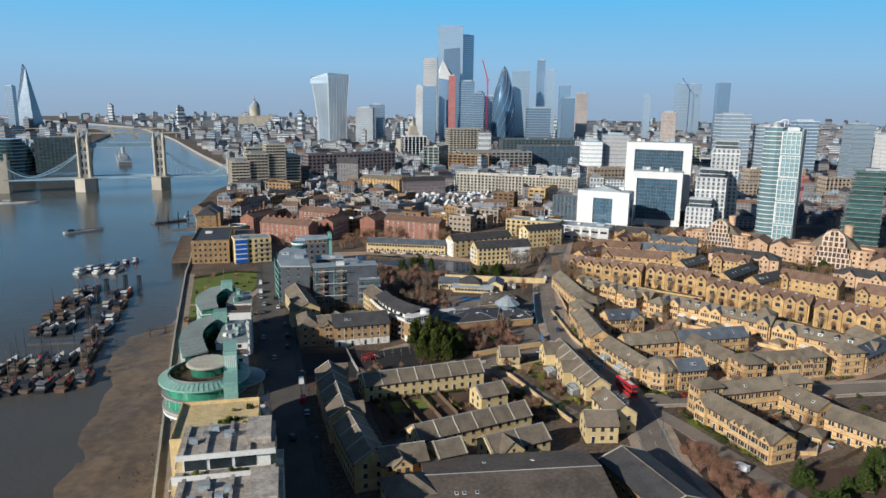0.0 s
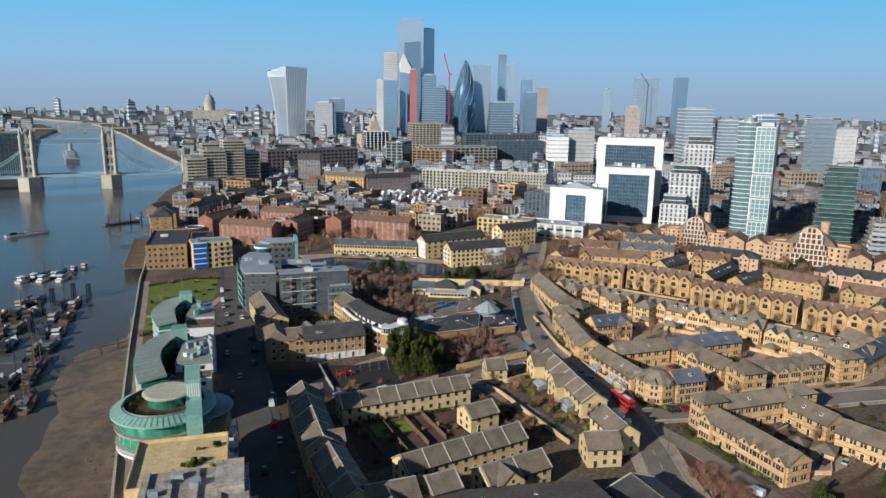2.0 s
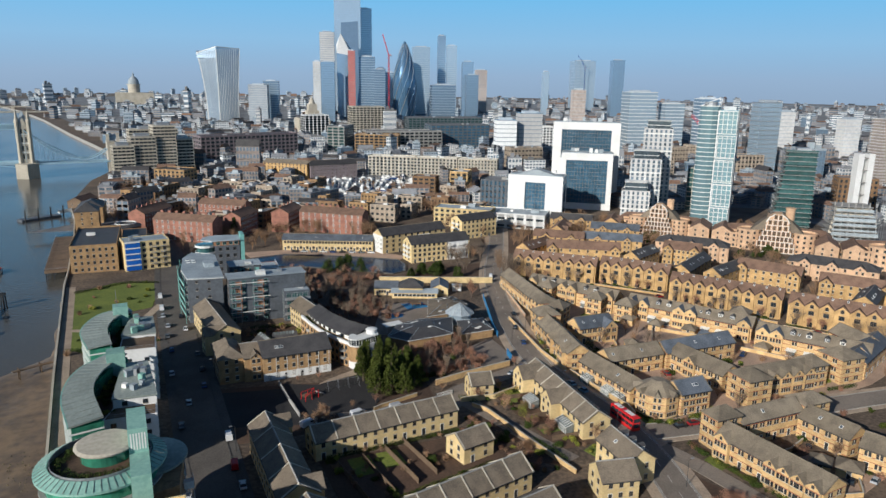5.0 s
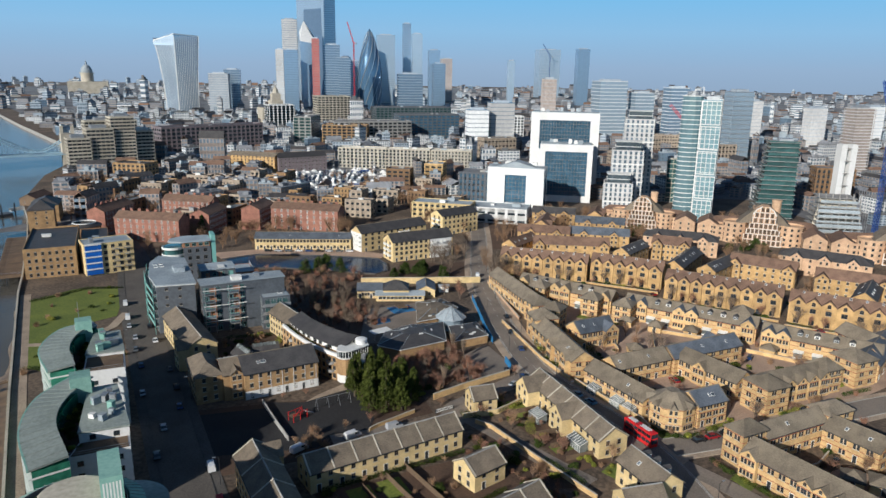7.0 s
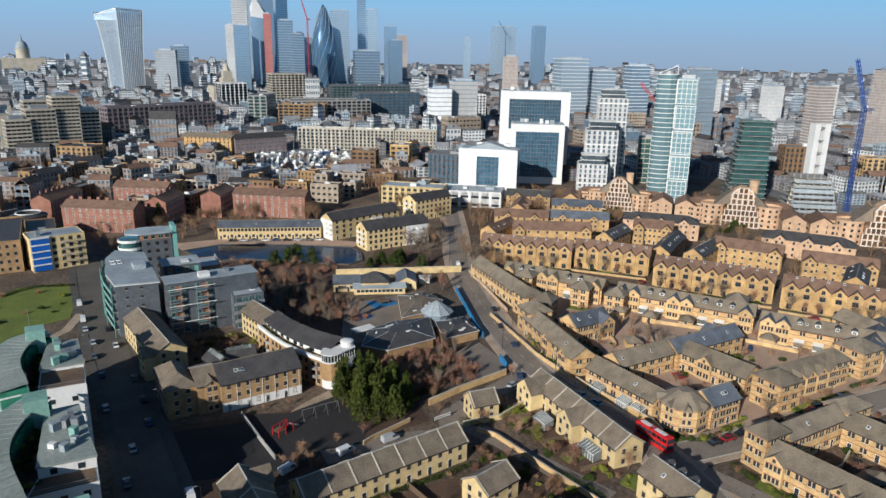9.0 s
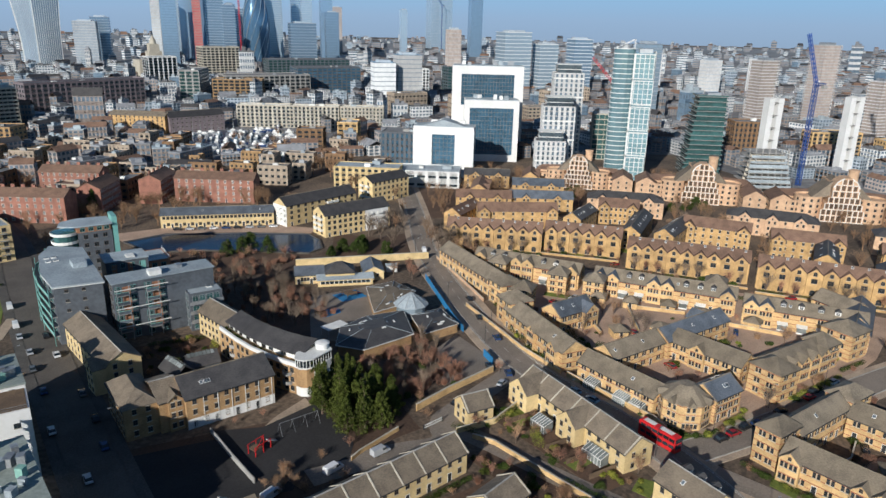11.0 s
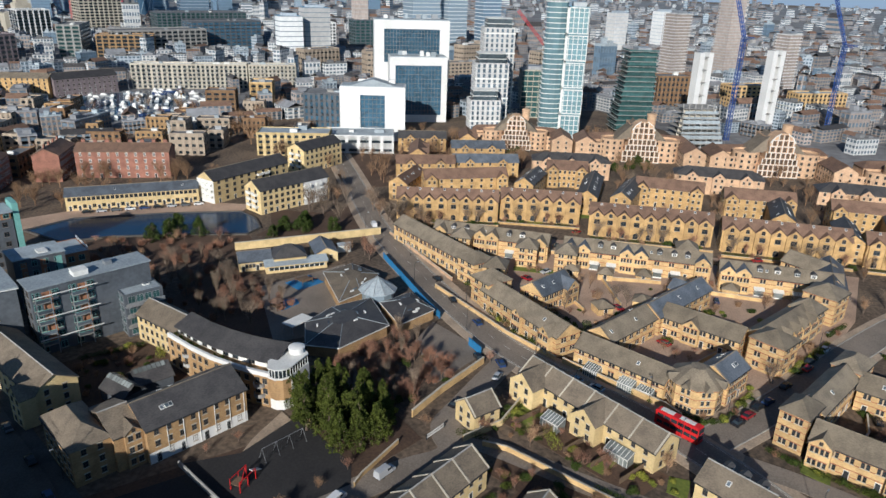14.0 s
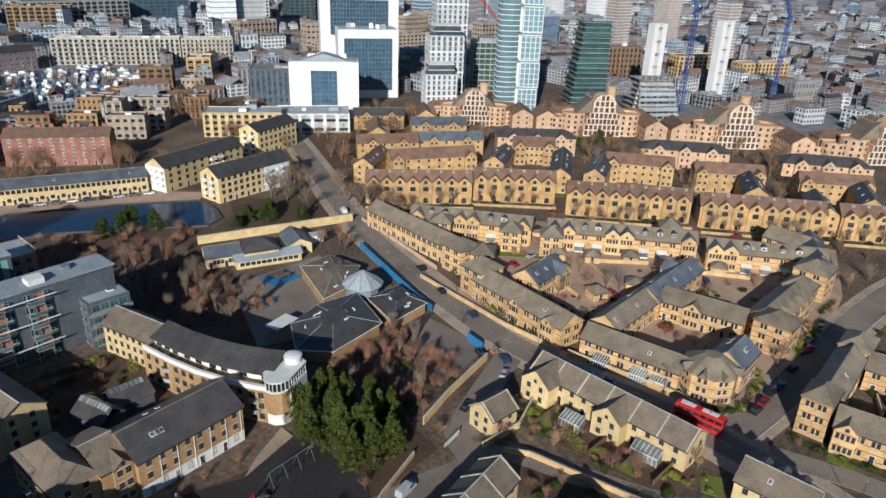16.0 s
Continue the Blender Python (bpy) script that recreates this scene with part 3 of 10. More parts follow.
def block(name, x, y, ang, L, W, H, label, wall="stock", roof="felt", floors=4, nx=6, ny=3, style="cross", wsize=(1.4, 1.5), parapet=0.9, pane="glass", frame_mat="frame", sill="concrete",
          plant=1, group="blocks of flats", category="building", balconies=(), sides="fblr", z=0.0, base=0.0):
    """A flat-roofed block with a parapet, windows one by one, roof plant and balconies."""
    e = thing(name, x, y, ang, label, category, group, z)
    FOOT.append((x, y, ang, L, W))
    b = MB()
    b.box(-L / 2, L / 2, -W / 2, W / 2, -0.5, H)
    far = math.hypot(x - 20, y - 60) > 450 or floors > 12
    if far:
        piers = MB()
        for n, ln, ax in ((nx, L, 0), (ny, W, 1)):
            for k in range(n + 1):
                u = -ln / 2 + k * ln / n
                p = min(0.28 * ln / n, 0.9)
                if ax == 0:
                    piers.box(max(u - p, -L / 2), min(u + p, L / 2), -W / 2 - 0.25, W / 2 + 0.25, -0.5, H)
                else:
                    piers.box(-L / 2 - 0.25, L / 2 + 0.25, max(u - p, -W / 2), min(u + p, W / 2), -0.5, H)
        part("pier_frame", piers, [wall], e)["kind"] = "stuff"
        rm = MB().box(-L / 2 - 0.12, L / 2 + 0.12, -W / 2 - 0.12, W / 2 + 0.12, 0, min(wsize[1], (H - base) / floors * 0.7)).mesh("window_band", [pane])
        if math.hypot(x - 20, y - 60) > 560:
            rj = MB()
            for k in range(floors):
                z0 = base + (H - base) * (k + 0.25) / floors
                rj.box(-L / 2 - 0.12, L / 2 + 0.12, -W / 2 - 0.12, W / 2 + 0.12, z0, z0 + min(wsize[1], (H - base) / floors * 0.7))
            part("glazing", rj, [pane], e)["kind"] = "stuff"
        else:
            for k in range(floors):
                part("window_band", rm, (), e, "", (0, 0, base + (H - base) * (k + 0.25) / floors))
    part("wall", b, [wall], e)
    r = MB()
    r.box(-L / 2 + 0.25, L / 2 - 0.25, -W / 2 + 0.25, W / 2 - 0.25, H + 0.005, H + 0.12)
    part("roof", r, [roof], e)
    p = MB()
    for x0, x1, y0, y1 in ((-L / 2, L / 2, -W / 2, -W / 2 + 0.25), (-L / 2, L / 2, W / 2 - 0.25, W / 2), (-L / 2, -L / 2 + 0.25, -W / 2 + 0.25, W / 2 - 0.25), (L / 2 - 0.25, L / 2, -W / 2 + 0.25, W / 2 - 0.25)):
        p.box(x0, x1, y0, y1, H, H + parapet)
    part("parapet", p, [wall], e)
    fh = (H - base) / floors
    me = window_mesh(wsize[0], min(wsize[1], fh - 0.5), style, frame_mat, pane, sill)
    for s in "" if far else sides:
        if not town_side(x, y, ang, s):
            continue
        n, ln = (nx, L) if s in "fb" else (ny, W)
        for k in range(floors):
            for u in spread_over(n, ln, 0.8):
                side(e, "window", me, s, u, base + k * fh + (fh - min(wsize[1], fh - 0.5)) * 0.55, L, W)
    for s, us, w, d in balconies:
        bb = MB()
        bb.box(-w / 2, w / 2, -d, 0, -0.15, 0, 0)
        for i in range(int(w / 0.5) + 1):
            u = -w / 2 + i * w / int(w / 0.5)
            bb.box(u - 0.03, u + 0.03, -d, -d + 0.05, 0, 1.05, 1)
        bb.box(-w / 2, w / 2, -d - 0.02, -d + 0.06, 1.05, 1.12, 1).box(-w / 2, -w / 2 + 0.05, -d, 0, 1.0, 1.1, 1).box(w / 2 - 0.05, w / 2, -d, 0, 1.0, 1.1, 1)
        bm = bb.mesh("balcony", ["concrete", "steel"])
        for k in range(1, floors):
            for u in us:
                side(e, "balcony", bm, s, u, base + k * fh + 0.1, L, W)
    rnd = random.Random(name + str(round(x)) + str(round(y)))
    for i in range(min(plant, 2) if far else plant):
        w, d, h = rnd.uniform(1.5, min(6, L * 0.3)), rnd.uniform(1.5, min(4, W * 0.4)), rnd.uniform(0.9, 2.2)
        q = MB()
        q.box(-w / 2, w / 2, -d / 2, d / 2, 0, h).box(-w / 2 - 0.08, w / 2 + 0.08, -d / 2 - 0.08, d / 2 + 0.08, h, h + 0.1)
        part("roof_plant", q, [rnd.choice(["lead", "steel", "concrete", "paint"])], e, "", (rnd.uniform(-L * 0.32, L * 0.32), rnd.uniform(-W * 0.25, W * 0.25), H + 0.12))
    return e


# ---- ground, river, roads ----
NORTH_BANK = [(-16, -400), (-20, 60), (-24, 172), (-27, 248), (-29, 307), (-31.5, 419), (-31, 448), (-32, 538), (-34, 600), (-40, 670), (-28, 800), (-4, 900), (-15, 1110), (-70, 1420), (-150, 1920), (-225, 2300), (-330, 2750), (-800, 3600), (-1500, 4900)]
SOUTH_BANK = [(-2300, 4900), (-1100, 3500), (-480, 2700), (-345, 2230), (-325, 1850), (-240, 1330), (-250, 1150), (-290, 990), (-330, 800), (-420, 400), (-520, -400)]
g = MB()
g.poly([(x, y, 0) for x, y in NORTH_BANK] + [(4900, 4900, 0), (4900, -400, 0)])
g.poly([(x, y, 0) for x, y in SOUTH_BANK] + [(-4900, -400, 0), (-4900, 4900, 0)])
for line in (NORTH_BANK, SOUTH_BANK):
    for (x0, y0), (x1, y1) in zip(line, line[1:]):
        g.poly([(x0, y0, 0), (x1, y1, 0), (x1, y1, -9), (x0, y0, -9)], 1)
g.poly([(-2600, -400, -9), (0, -400, -9), (60, 4900, -9), (-2600, 4900, -9)], 1)
solo("ground", g, ["ground", "concrete"], "brown and grey town ground with a stone river edge", "ground", kind="structure")
fg = MB().prism([(-60, 560), (60, 545), (150, 590), (330, 560), (480, 450), (420, 300), (440, 150), (4300, 150), (3300, 3300), (300, 4300), (-560, 3300), (-290, 2750), (-180, 2300), (-110, 1920), (-30, 1420), (25, 1110), (30, 900), (5, 800), (-2, 670), (-5, 600)], -0.2, 0.03)
solo("ground_town", fg, ["far_ground"], "grey asphalt and paving between the town blocks", "ground", kind="structure")
wt = MB()
wt.poly([(-2400, -400, -5), (0, -400, -5), (0, 4900, -5), (-2400, 4900, -5)])
solo("water", wt, ["river"], "grey-blue rippled tidal river water", "river", kind="structure")

# foreshore: mud falls from the river wall into the water
fs = MB()
rows_n, cols_n = 70, 24
width_at = lambda y: float(np.interp(y, [60, 200, 227, 256, 282, 305, 323, 336, 350, 420], [28, 26, 23.5, 22, 25, 24, 17, 5, 2, 1])) * 0.98 + 0.8 * math.sin(y / 7.0)
for j in range(rows_n + 1):
    y = 60 + j * (420 - 60) / rows_n
    xw = np.interp(y, [p[1] for p in NORTH_BANK[:7]], [p[0] for p in NORTH_BANK[:7]])
    w = max(width_at(y), 1.5)
    for i in range(cols_n + 1):
        u = i / cols_n
        h = noise.noise(Vector((xw - u * 60, y, 0)) * 0.07) * 0.5 + noise.noise(Vector((u * 60, y, 3)) * 0.3) * 0.16
        fs.v.append((xw - u * w * 1.6 + 0.2, y, -3.6 - 2.2 * u + h * (0.4 + u * (1 - u) * 2)))
for j in range(rows_n):
    for i in range(cols_n):
        k = j * (cols_n + 1) + i
        fs.f.append((k, k + 1, k + cols_n + 2, k + cols_n + 1))
        fs.m.append(0)
shore = solo("foreshore", fs, ["mud"], "brown wet river mud below the embankment wall", "mud", kind="structure")
for p in shore.data.polygons:
    p.use_smooth = True


def ribbon(name, line, width, z, material, label, category="road", kind="structure", thick=0.0):
    """A strip along a polyline, smoothed, with an edge of its own height."""
    pts = [Vector((*p, 0)) for p in line]
    for _ in range(2):
        q = [pts[0]]
        for a, c in zip(pts, pts[1:]):
            q += [a.lerp(c, 0.25), a.lerp(c, 0.75)]
        pts = q + [pts[-1]]
    L, R = [], []
    for i, p in enumerate(pts):
        d = (pts[min(i + 1, len(pts) - 1)] - pts[max(i - 1, 0)]).normalized()
        nrm = Vector((-d.y, d.x, 0))
        L.append(p + nrm * width / 2)
        R.append(p - nrm * width / 2)
    b = MB()
    for i in range(len(pts) - 1):
        loop = [L[i], R[i], R[i + 1], L[i + 1]]
        b.hexa([(p.x, p.y, -0.05) for p in loop], [(p.x, p.y, z) for p in loop])
    return solo(name, b, [material], label, category, kind=kind)


PATCHES = []


def patch(name, pts, z, material, label, category, kind="structure"):
    b = MB()
    PATCHES.append(name)
    b.prism(pts, -0.3 - 0.01 * len(PATCHES), z - 0.045 + 0.004 * (len(PATCHES) % 13) + 0.0007 * len(PATCHES))
    return solo(name, b, [material], label, category, kind=kind)


HIGH_STREET = [(10, -60), (10.5, 120), (11.5, 200), (13, 300), (15, 400), (20, 470), (10, 540), (0, 640)]
MAIN_ROAD = [(104, 60), (106, 120), (108, 142), (112, 158), (118, 173), (123, 188), (126.5, 210), (126, 235), (128, 256), (137, 284), (157, 336), (176, 372), (197, 406), (222, 450), (250, 500), (300, 600)]
SIDE_STREET = [(130, 194), (150, 190), (175, 187), (205, 184), (240, 178), (300, 160)]
CROSS_LANE = [(126, 250), (110, 246), (96, 242), (88, 240), (84, 230), (70, 236), (50, 238)]
SERVICE_LANE = [(127, 186), (130, 172), (131.5, 150), (134, 125), (136, 100)]
LANE_SOUTH = [(88, 240), (92, 225), (96, 205), (100, 190)]
# high street surfaces take darker tones that stand in for building shade
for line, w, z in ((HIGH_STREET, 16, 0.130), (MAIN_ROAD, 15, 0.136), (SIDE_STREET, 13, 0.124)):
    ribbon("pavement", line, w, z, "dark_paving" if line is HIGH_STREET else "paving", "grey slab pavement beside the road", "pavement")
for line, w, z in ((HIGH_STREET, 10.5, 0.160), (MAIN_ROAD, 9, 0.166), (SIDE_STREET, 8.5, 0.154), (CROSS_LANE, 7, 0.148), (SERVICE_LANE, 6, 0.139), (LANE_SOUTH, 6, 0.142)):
    ribbon("road", line, w, z, "street" if line is HIGH_STREET else "asphalt", "worn asphalt road, shade-darkened along the high street", "road")
ribbon("pavement", [(-21, 120), (-24.5, 248), (-26.5, 307), (-28.5, 416)], 4, 0.1, "paving", "paved river walk behind the embankment wall", "pavement")
rw = MB()
for (x0, y0), (x1, y1) in zip(NORTH_BANK[1:8], NORTH_BANK[2:9]):
    d = (Vector((x1, y1, 0)) - Vector((x0, y0, 0))).normalized()
    n2 = Vector((-d.y, d.x, 0)) * 0.35
    q = [(x0 - n2.x, y0 - n2.y), (x1 - n2.x, y1 - n2.y), (x1 + n2.x, y1 + n2.y), (x0 + n2.x, y0 + n2.y)]
    rw.prism(q, -8, 1.0)
solo("river_wall", rw, ["stone"], "pale stone embankment wall with a coping", "wall", kind="structure")
# kerbs, centre lines and edge lines
def offset_line(line, off):
    pts = [Vector((*p, 0)) for p in line]
    for _ in range(2):
        q = [pts[0]]
        for a, c in zip(pts, pts[1:]):
            q += [a.lerp(c, 0.25), a.lerp(c, 0.75)]
        pts = q + [pts[-1]]
    out = []
    for i, p in enumerate(pts):
        d = (pts[min(i + 1, len(pts) - 1)] - pts[max(i - 1, 0)]).normalized()
        out.append((p.x - d.y * off, p.y + d.x * off))
    return out


def strip(b, pts, half, z0, z1):
    for (x0, y0), (x1, y1) in zip(pts, pts[1:]):
        d = Vector((x1 - x0, y1 - y0, 0)).normalized() * half
        b.prism([(x0 + d.y, y0 - d.x), (x1 + d.y, y1 - d.x), (x1 - d.y, y1 + d.x), (x0 - d.y, y0 + d.x)], z0, z1)


def dashes(line, on, gap):
    """Short pieces along a line."""
    out, run, t = [], 0.0, 0.0
    for (x0, y0), (x1, y1) in zip(line, line[1:]):
        ln = math.hypot(x1 - x0, y1 - y0)
        t = -run
        while t < ln:
            a, c = max(t, 0) / ln, min(t + on, ln) / ln
            if c > a:
                out.append([(x0 + (x1 - x0) * a, y0 + (y1 - y0) * a), (x0 + (x1 - x0) * c, y0 + (y1 - y0) * c)])
            t += on + gap
        run = ln - (t - on - gap)
    return out


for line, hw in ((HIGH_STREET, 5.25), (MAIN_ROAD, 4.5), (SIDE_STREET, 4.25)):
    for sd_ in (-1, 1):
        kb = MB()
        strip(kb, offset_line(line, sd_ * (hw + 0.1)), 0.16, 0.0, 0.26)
        # high street kerb gets the shade tone, the others stay pale
        solo("kerb", kb, ["dark_paving" if line is HIGH_STREET else "kerb"], "pale granite kerb, shade-darkened beside the high street", "kerb", kind="structure")
        if line is MAIN_ROAD:
            yl = MB()
            strip(yl, offset_line(line, sd_ * (hw - 0.35)), 0.06, 0.1, 0.172)
            solo("road_marking", yl, ["line"], "worn painted line at the road edge", "road marking", kind="structure")
    if line is not MAIN_ROAD:
        continue
    cl = MB()
    for seg_ in dashes(offset_line(line, 0.0), 3.0, 4.5):
        strip(cl, seg_, 0.07, 0.1, 0.173)
    solo("road_marking", cl, ["line"], "worn white dashed centre line", "road marking", kind="structure")
# basin with its quay
BASIN = [(66, 418), (82, 412), (104, 396), (122, 381), (130, 384), (135, 396), (135, 407), (111, 424.5), (79, 442.5), (60, 440)]
patch("water", [(x, y) for x, y in BASIN], 0.2, "basin", "dark still dock basin water", "water")
BQ = MB()
for (x0, y0), (x1, y1) in zip(BASIN, BASIN[1:] + BASIN[:1]):
    BQ.beam((x0, y0, 0.15), (x1, y1, 0.15), 0.55)
solo("quay_edge", BQ, ["dark_paving"], "stone quay edge round the basin", "quay", kind="structure")
patch("pavement", [(60, 441), (79, 443.2), (111, 425.2), (136, 407.6), (143, 414), (128, 432), (81, 454), (58, 456)], 0.14, "brickpaving", "brown brick quay path beside the basin", "pavement")
patch("garden", [(62, 416), (82, 410), (104, 394), (122, 379), (118, 366), (108, 360), (84, 372), (66, 392)], 0.09, "soil", "leaf-strewn bank below the basin wall", "garden")
patch("garden", [(146, 402), (134, 382), (124, 378), (140, 358), (160, 350), (172, 372), (176, 384), (160, 384)], 0.085, "soil", "planted bank beside the basin", "garden")
patch("lawn", [(-27, 404), (-27, 330), (-20, 322), (-7, 365), (5, 370), (11, 408), (-10, 416)], 0.12, "grass", "green mown riverside lawn", "lawn")
patch("path", [(-27, 352), (-27, 349), (-12, 343), (4, 356), (10, 372), (7, 373), (1, 358), (-12, 346.5)], 0.17, "paving", "pale paved path across the lawn", "path")
patch("yard", [(99, 335), (82, 300), (100, 293), (122, 310), (132, 332)], 0.1, "asphalt", "grey tarmac school playground", "yard")
patch("yard", [(112, 274), (124, 279), (122, 256), (100, 254)], 0.1, "asphalt", "grey parking yard behind a brick wall", "yard")
patch("court", [(19, 269), (50, 262), (54, 243), (45, 236), (20, 244)], 0.1, "tarmac", "dark tarmac sports court", "court")
patch("path", [(50.7, 263.2), (64.6, 265.7), (65, 269.9), (54.5, 265.6)], 0.26, "paving", "pale paved path beside the playground", "path")
patch("yard", [(143, 216), (168, 214), (168, 229), (143, 229)], 0.1, "brickpaving", "brick paved parking courtyard", "yard")
patch("yard", [(142, 168), (166, 166), (168, 150), (150, 146)], 0.1, "brickpaving", "brick paved parking court", "yard")
patch("yard", [(160, 262), (192, 268), (214, 232), (196, 236), (166, 240)], 0.1, "brickpaving", "brick paved mews court", "yard")
patch("court", [(39, 268.5), (50, 263), (66.5, 266), (65, 244), (61, 239), (40, 243)], 0.2, "tarmac", "dark tarmac playground beside the pines", "court")
patch("yard", [(145, 186), (222, 190), (262, 200), (232, 262), (196, 320), (172, 334), (158, 300), (150, 270), (146, 240)], 0.055, "brickpaving", "brown brick paved estate court", "yard")
patch("garden", [(80, 296), (62, 300), (74, 345), (100, 362), (104, 340)], 0.1, "soil", "bare leaf-strewn garden soil", "garden")
patch("garden", [(86, 262), (58, 262), (52, 240), (82, 240)], 0.1, "soil", "bare soil under pine trees", "garden")

# the first two dark patches also stand in for shade of the flats
for pts in (((19, 234), (60, 230), (62, 262), (20, 272)), ((24, 285), (56, 286), (58, 322), (26, 330)), ((38, 188), (84, 196), (84, 214), (38, 216)), ((100, 196), (111, 195), (112, 234), (100, 234)), ((84, 196), (96, 190), (95, 226), (84, 222)), ((112.5, 112), (128, 112), (128, 160), (124, 172), (117.5, 160), (113, 144)), ((128, 125), (190, 115), (195, 138), (150, 140))):
    patch("garden", list(pts), 0.1, "soil", "dark bare garden soil with leaf litter, partly standing for shade", "garden")

# ---- yellow-brick estate beside the main road ----
YB = "cream brick terraced house with grey concrete-tile roof and pale party-wall copings"
t1 = terrace("terraced_house", 115.6, 217.2, 83.4, 40, 8.6, 5.4, 8.4, YB, "cream", "concrete_tile", 6, 2, 2, "stone", bays=[(15.6, 1, 7.8, 4.0), (-3.0, 1, 7.0, 3.2)], front="b")
conservatory(107.2, 222.5, -93, 5, 3)
conservatory(108.0, 205.5, -93, 6, 2.6)
terrace("house", 96, 236, -9.7, 7.5, 7, 4.8, 7.5, "small cream brick end house with grey roof", "cream", "concrete_tile", 1, 2, 2, "stone")
terrace("terraced_house", 58.4, 222.1, 3.8, 43, 8.6, 5.4, 8.4, YB, "cream", "concrete_tile", 7, 2, 2, "stone")
terrace("terraced_house", 63.0, 182.7, 11.5, 38, 8.6, 5.4, 8.4, YB, "cream", "concrete_tile", 6, 2, 2, "stone")
terrace("house", 76.5, 204.2, 10.8, 10, 8, 4.8, 7.4, "cream brick house with plain grey gable roof", "cream", "concrete_tile", 1, 2, 2, "stone")
terrace("terraced_house", 71.3, 169.0, 10.4, 19, 8.6, 5.4, 8.4, YB, "cream", "concrete_tile", 2, 2, 3, "stone", bays=[(-4, -1, 7, 2.0)])
terrace("flats", 26.8, 209, 90, 38, 9, 8.2, 11.2, "three-storey stock brick flats along the shaded street", "stock", "concrete_tile", 4, 3, 3, "stone", bays=[(17, -1, 6, 1.5), (-15, -1, 6, 1.5)], group="street flats", category="flats")
terrace("flats", 28.5, 174, 95, 24, 9, 8.2, 11.2, "three-storey stock brick flats along the shaded street", "stock", "concrete_tile", 3, 3, 3, "stone", group="street flats", category="flats")
terrace("flats", 37.4, 163.2, 1.1, 12, 9, 8.4, 11.2, "three-storey stock brick flats with hipped grey roof", "stock", "concrete_tile", 1, 3, 4, None, bays=[(-1, -1, 5, 1.5)], group="street flats", category="flats")
terrace("flats", 50, 164, 8, 8, 8, 8.0, 10.6, "stock brick flats with grey gable roof", "stock", "concrete_tile", 1, 3, 3, "stone", group="street flats", category="flats")
terrace("flats", 36, 148, 0, 12, 11, 8.0, 11.5, "stock brick corner flats with pyramid roof", "stock", "concrete_tile", 1, 3, 4, None, hip=True, group="street flats", category="flats")
terrace("house", 100.8, 174.0, -13.5, 9.5, 8.5, 5.4, 8.5, "detached cream brick house with brown-grey roof", "cream", "concrete_tile", 1, 2, 3, None)
hs = terrace("house", 109.5, 180.5, 86, 13.5, 8.5, 6.4, 9.4, "grey-roofed house with white dormer beside the road", "cream", "concrete_tile", 2, 2, 2, None, lights=2)
for u in (-3.4, 0.2, 3.6):
    dormer(hs, u, -1, 8.5, 6.4, 9.4, "paint", 1.8)
# large shed roofs by the junction
terrace("warehouse", 62, 146, -9, 44, 26, 7.0, 9.5, "large low warehouse with weathered grey sheet roof", "brown", "sheet_roof", 1, 1, 12, None, group="warehouses", category="warehouse", lights=5)
terrace("warehouse", 97, 140, 94, 26, 14, 5.5, 8.0, "low workshop with slate roof and pale ridge", "brown", "slate", 1, 1, 8, "stone", group="warehouses", category="warehouse")

# ---- banded stock-brick estate round the courtyards ----
RB = "stock brick terrace with red brick bands and grey slate roof"
terrace("terrace", 142.0, 257.5, 76.5, 36, 8.5, 6.2, 9.2, RB, "stock", "slate_pale", 5, 2, 2, None, bays=[(-14, 1, 5, 1.6), (-1, 1, 4, 1.0)], bands=2, lights=3, front="b", group="banded terraces")
terrace("corner_house", 147.5, 276.5, 78, 9, 9, 8.6, 11.8, "three-storey stock brick corner tower house with hipped slate roof", "stock", "slate_pale", 1, 3, 2, None, hip=True, bands=2, group="corner houses", doors=False)
terrace("terrace", 160.5, 264, -2, 16, 9, 6.2, 9.4, "stock brick terrace with red bands, slate roof and solar panels", "stock", "slate_blue", 2, 2, 3, None, bays=[(5, -1, 6, 2)], bands=2, lights=4, group="banded terraces")
terrace("terrace", 139.2, 223, 91, 26, 8, 5.2, 8.0, RB, "stock", "slate_pale", 4, 2, 2, None, bands=1, front="b", group="banded terraces", lights=2)
terrace("terrace", 154.5, 233.2, -3, 22, 8.5, 6.0, 9.0, RB, "stock", "slate_pale", 3, 2, 2, None, bands=2, lights=3, group="banded terraces")
terrace("terrace", 182.3, 231.5, -2.7, 31, 8.5, 6.0, 9.0, RB, "stock", "slate_blue", 4, 2, 2, None, bands=2, lights=3, group="banded terraces", bays=[(9, 1, 6, 1.5)])
terrace("terrace", 173.2, 217.5, -86, 23, 8.5, 5.8, 8.6, RB, "stock", "slate_pale", 4, 2, 2, None, bands=2, group="banded terraces", bays=[(-2, -1, 5, 0.8)])
terrace("terrace", 190.6, 201.3, -5, 30, 9, 6.2, 9.2, RB, "stock", "slate_pale", 5, 2, 2, None, bands=2, group="banded terraces", bays=[(-7, -1, 4.4, 0.8), (-2, -1, 4.4, 0.8), (3, -1, 4.4, 0.8), (8, -1, 4.4, 0.8)])
terrace("corner_house", 173.4, 198.2, -5, 9, 9.5, 8.8, 11.6, "three-storey stock brick corner tower house with hipped slate roof", "stock", "slate_pale", 1, 3, 2, None, hip=True, bands=2, group="corner houses", doors=False)
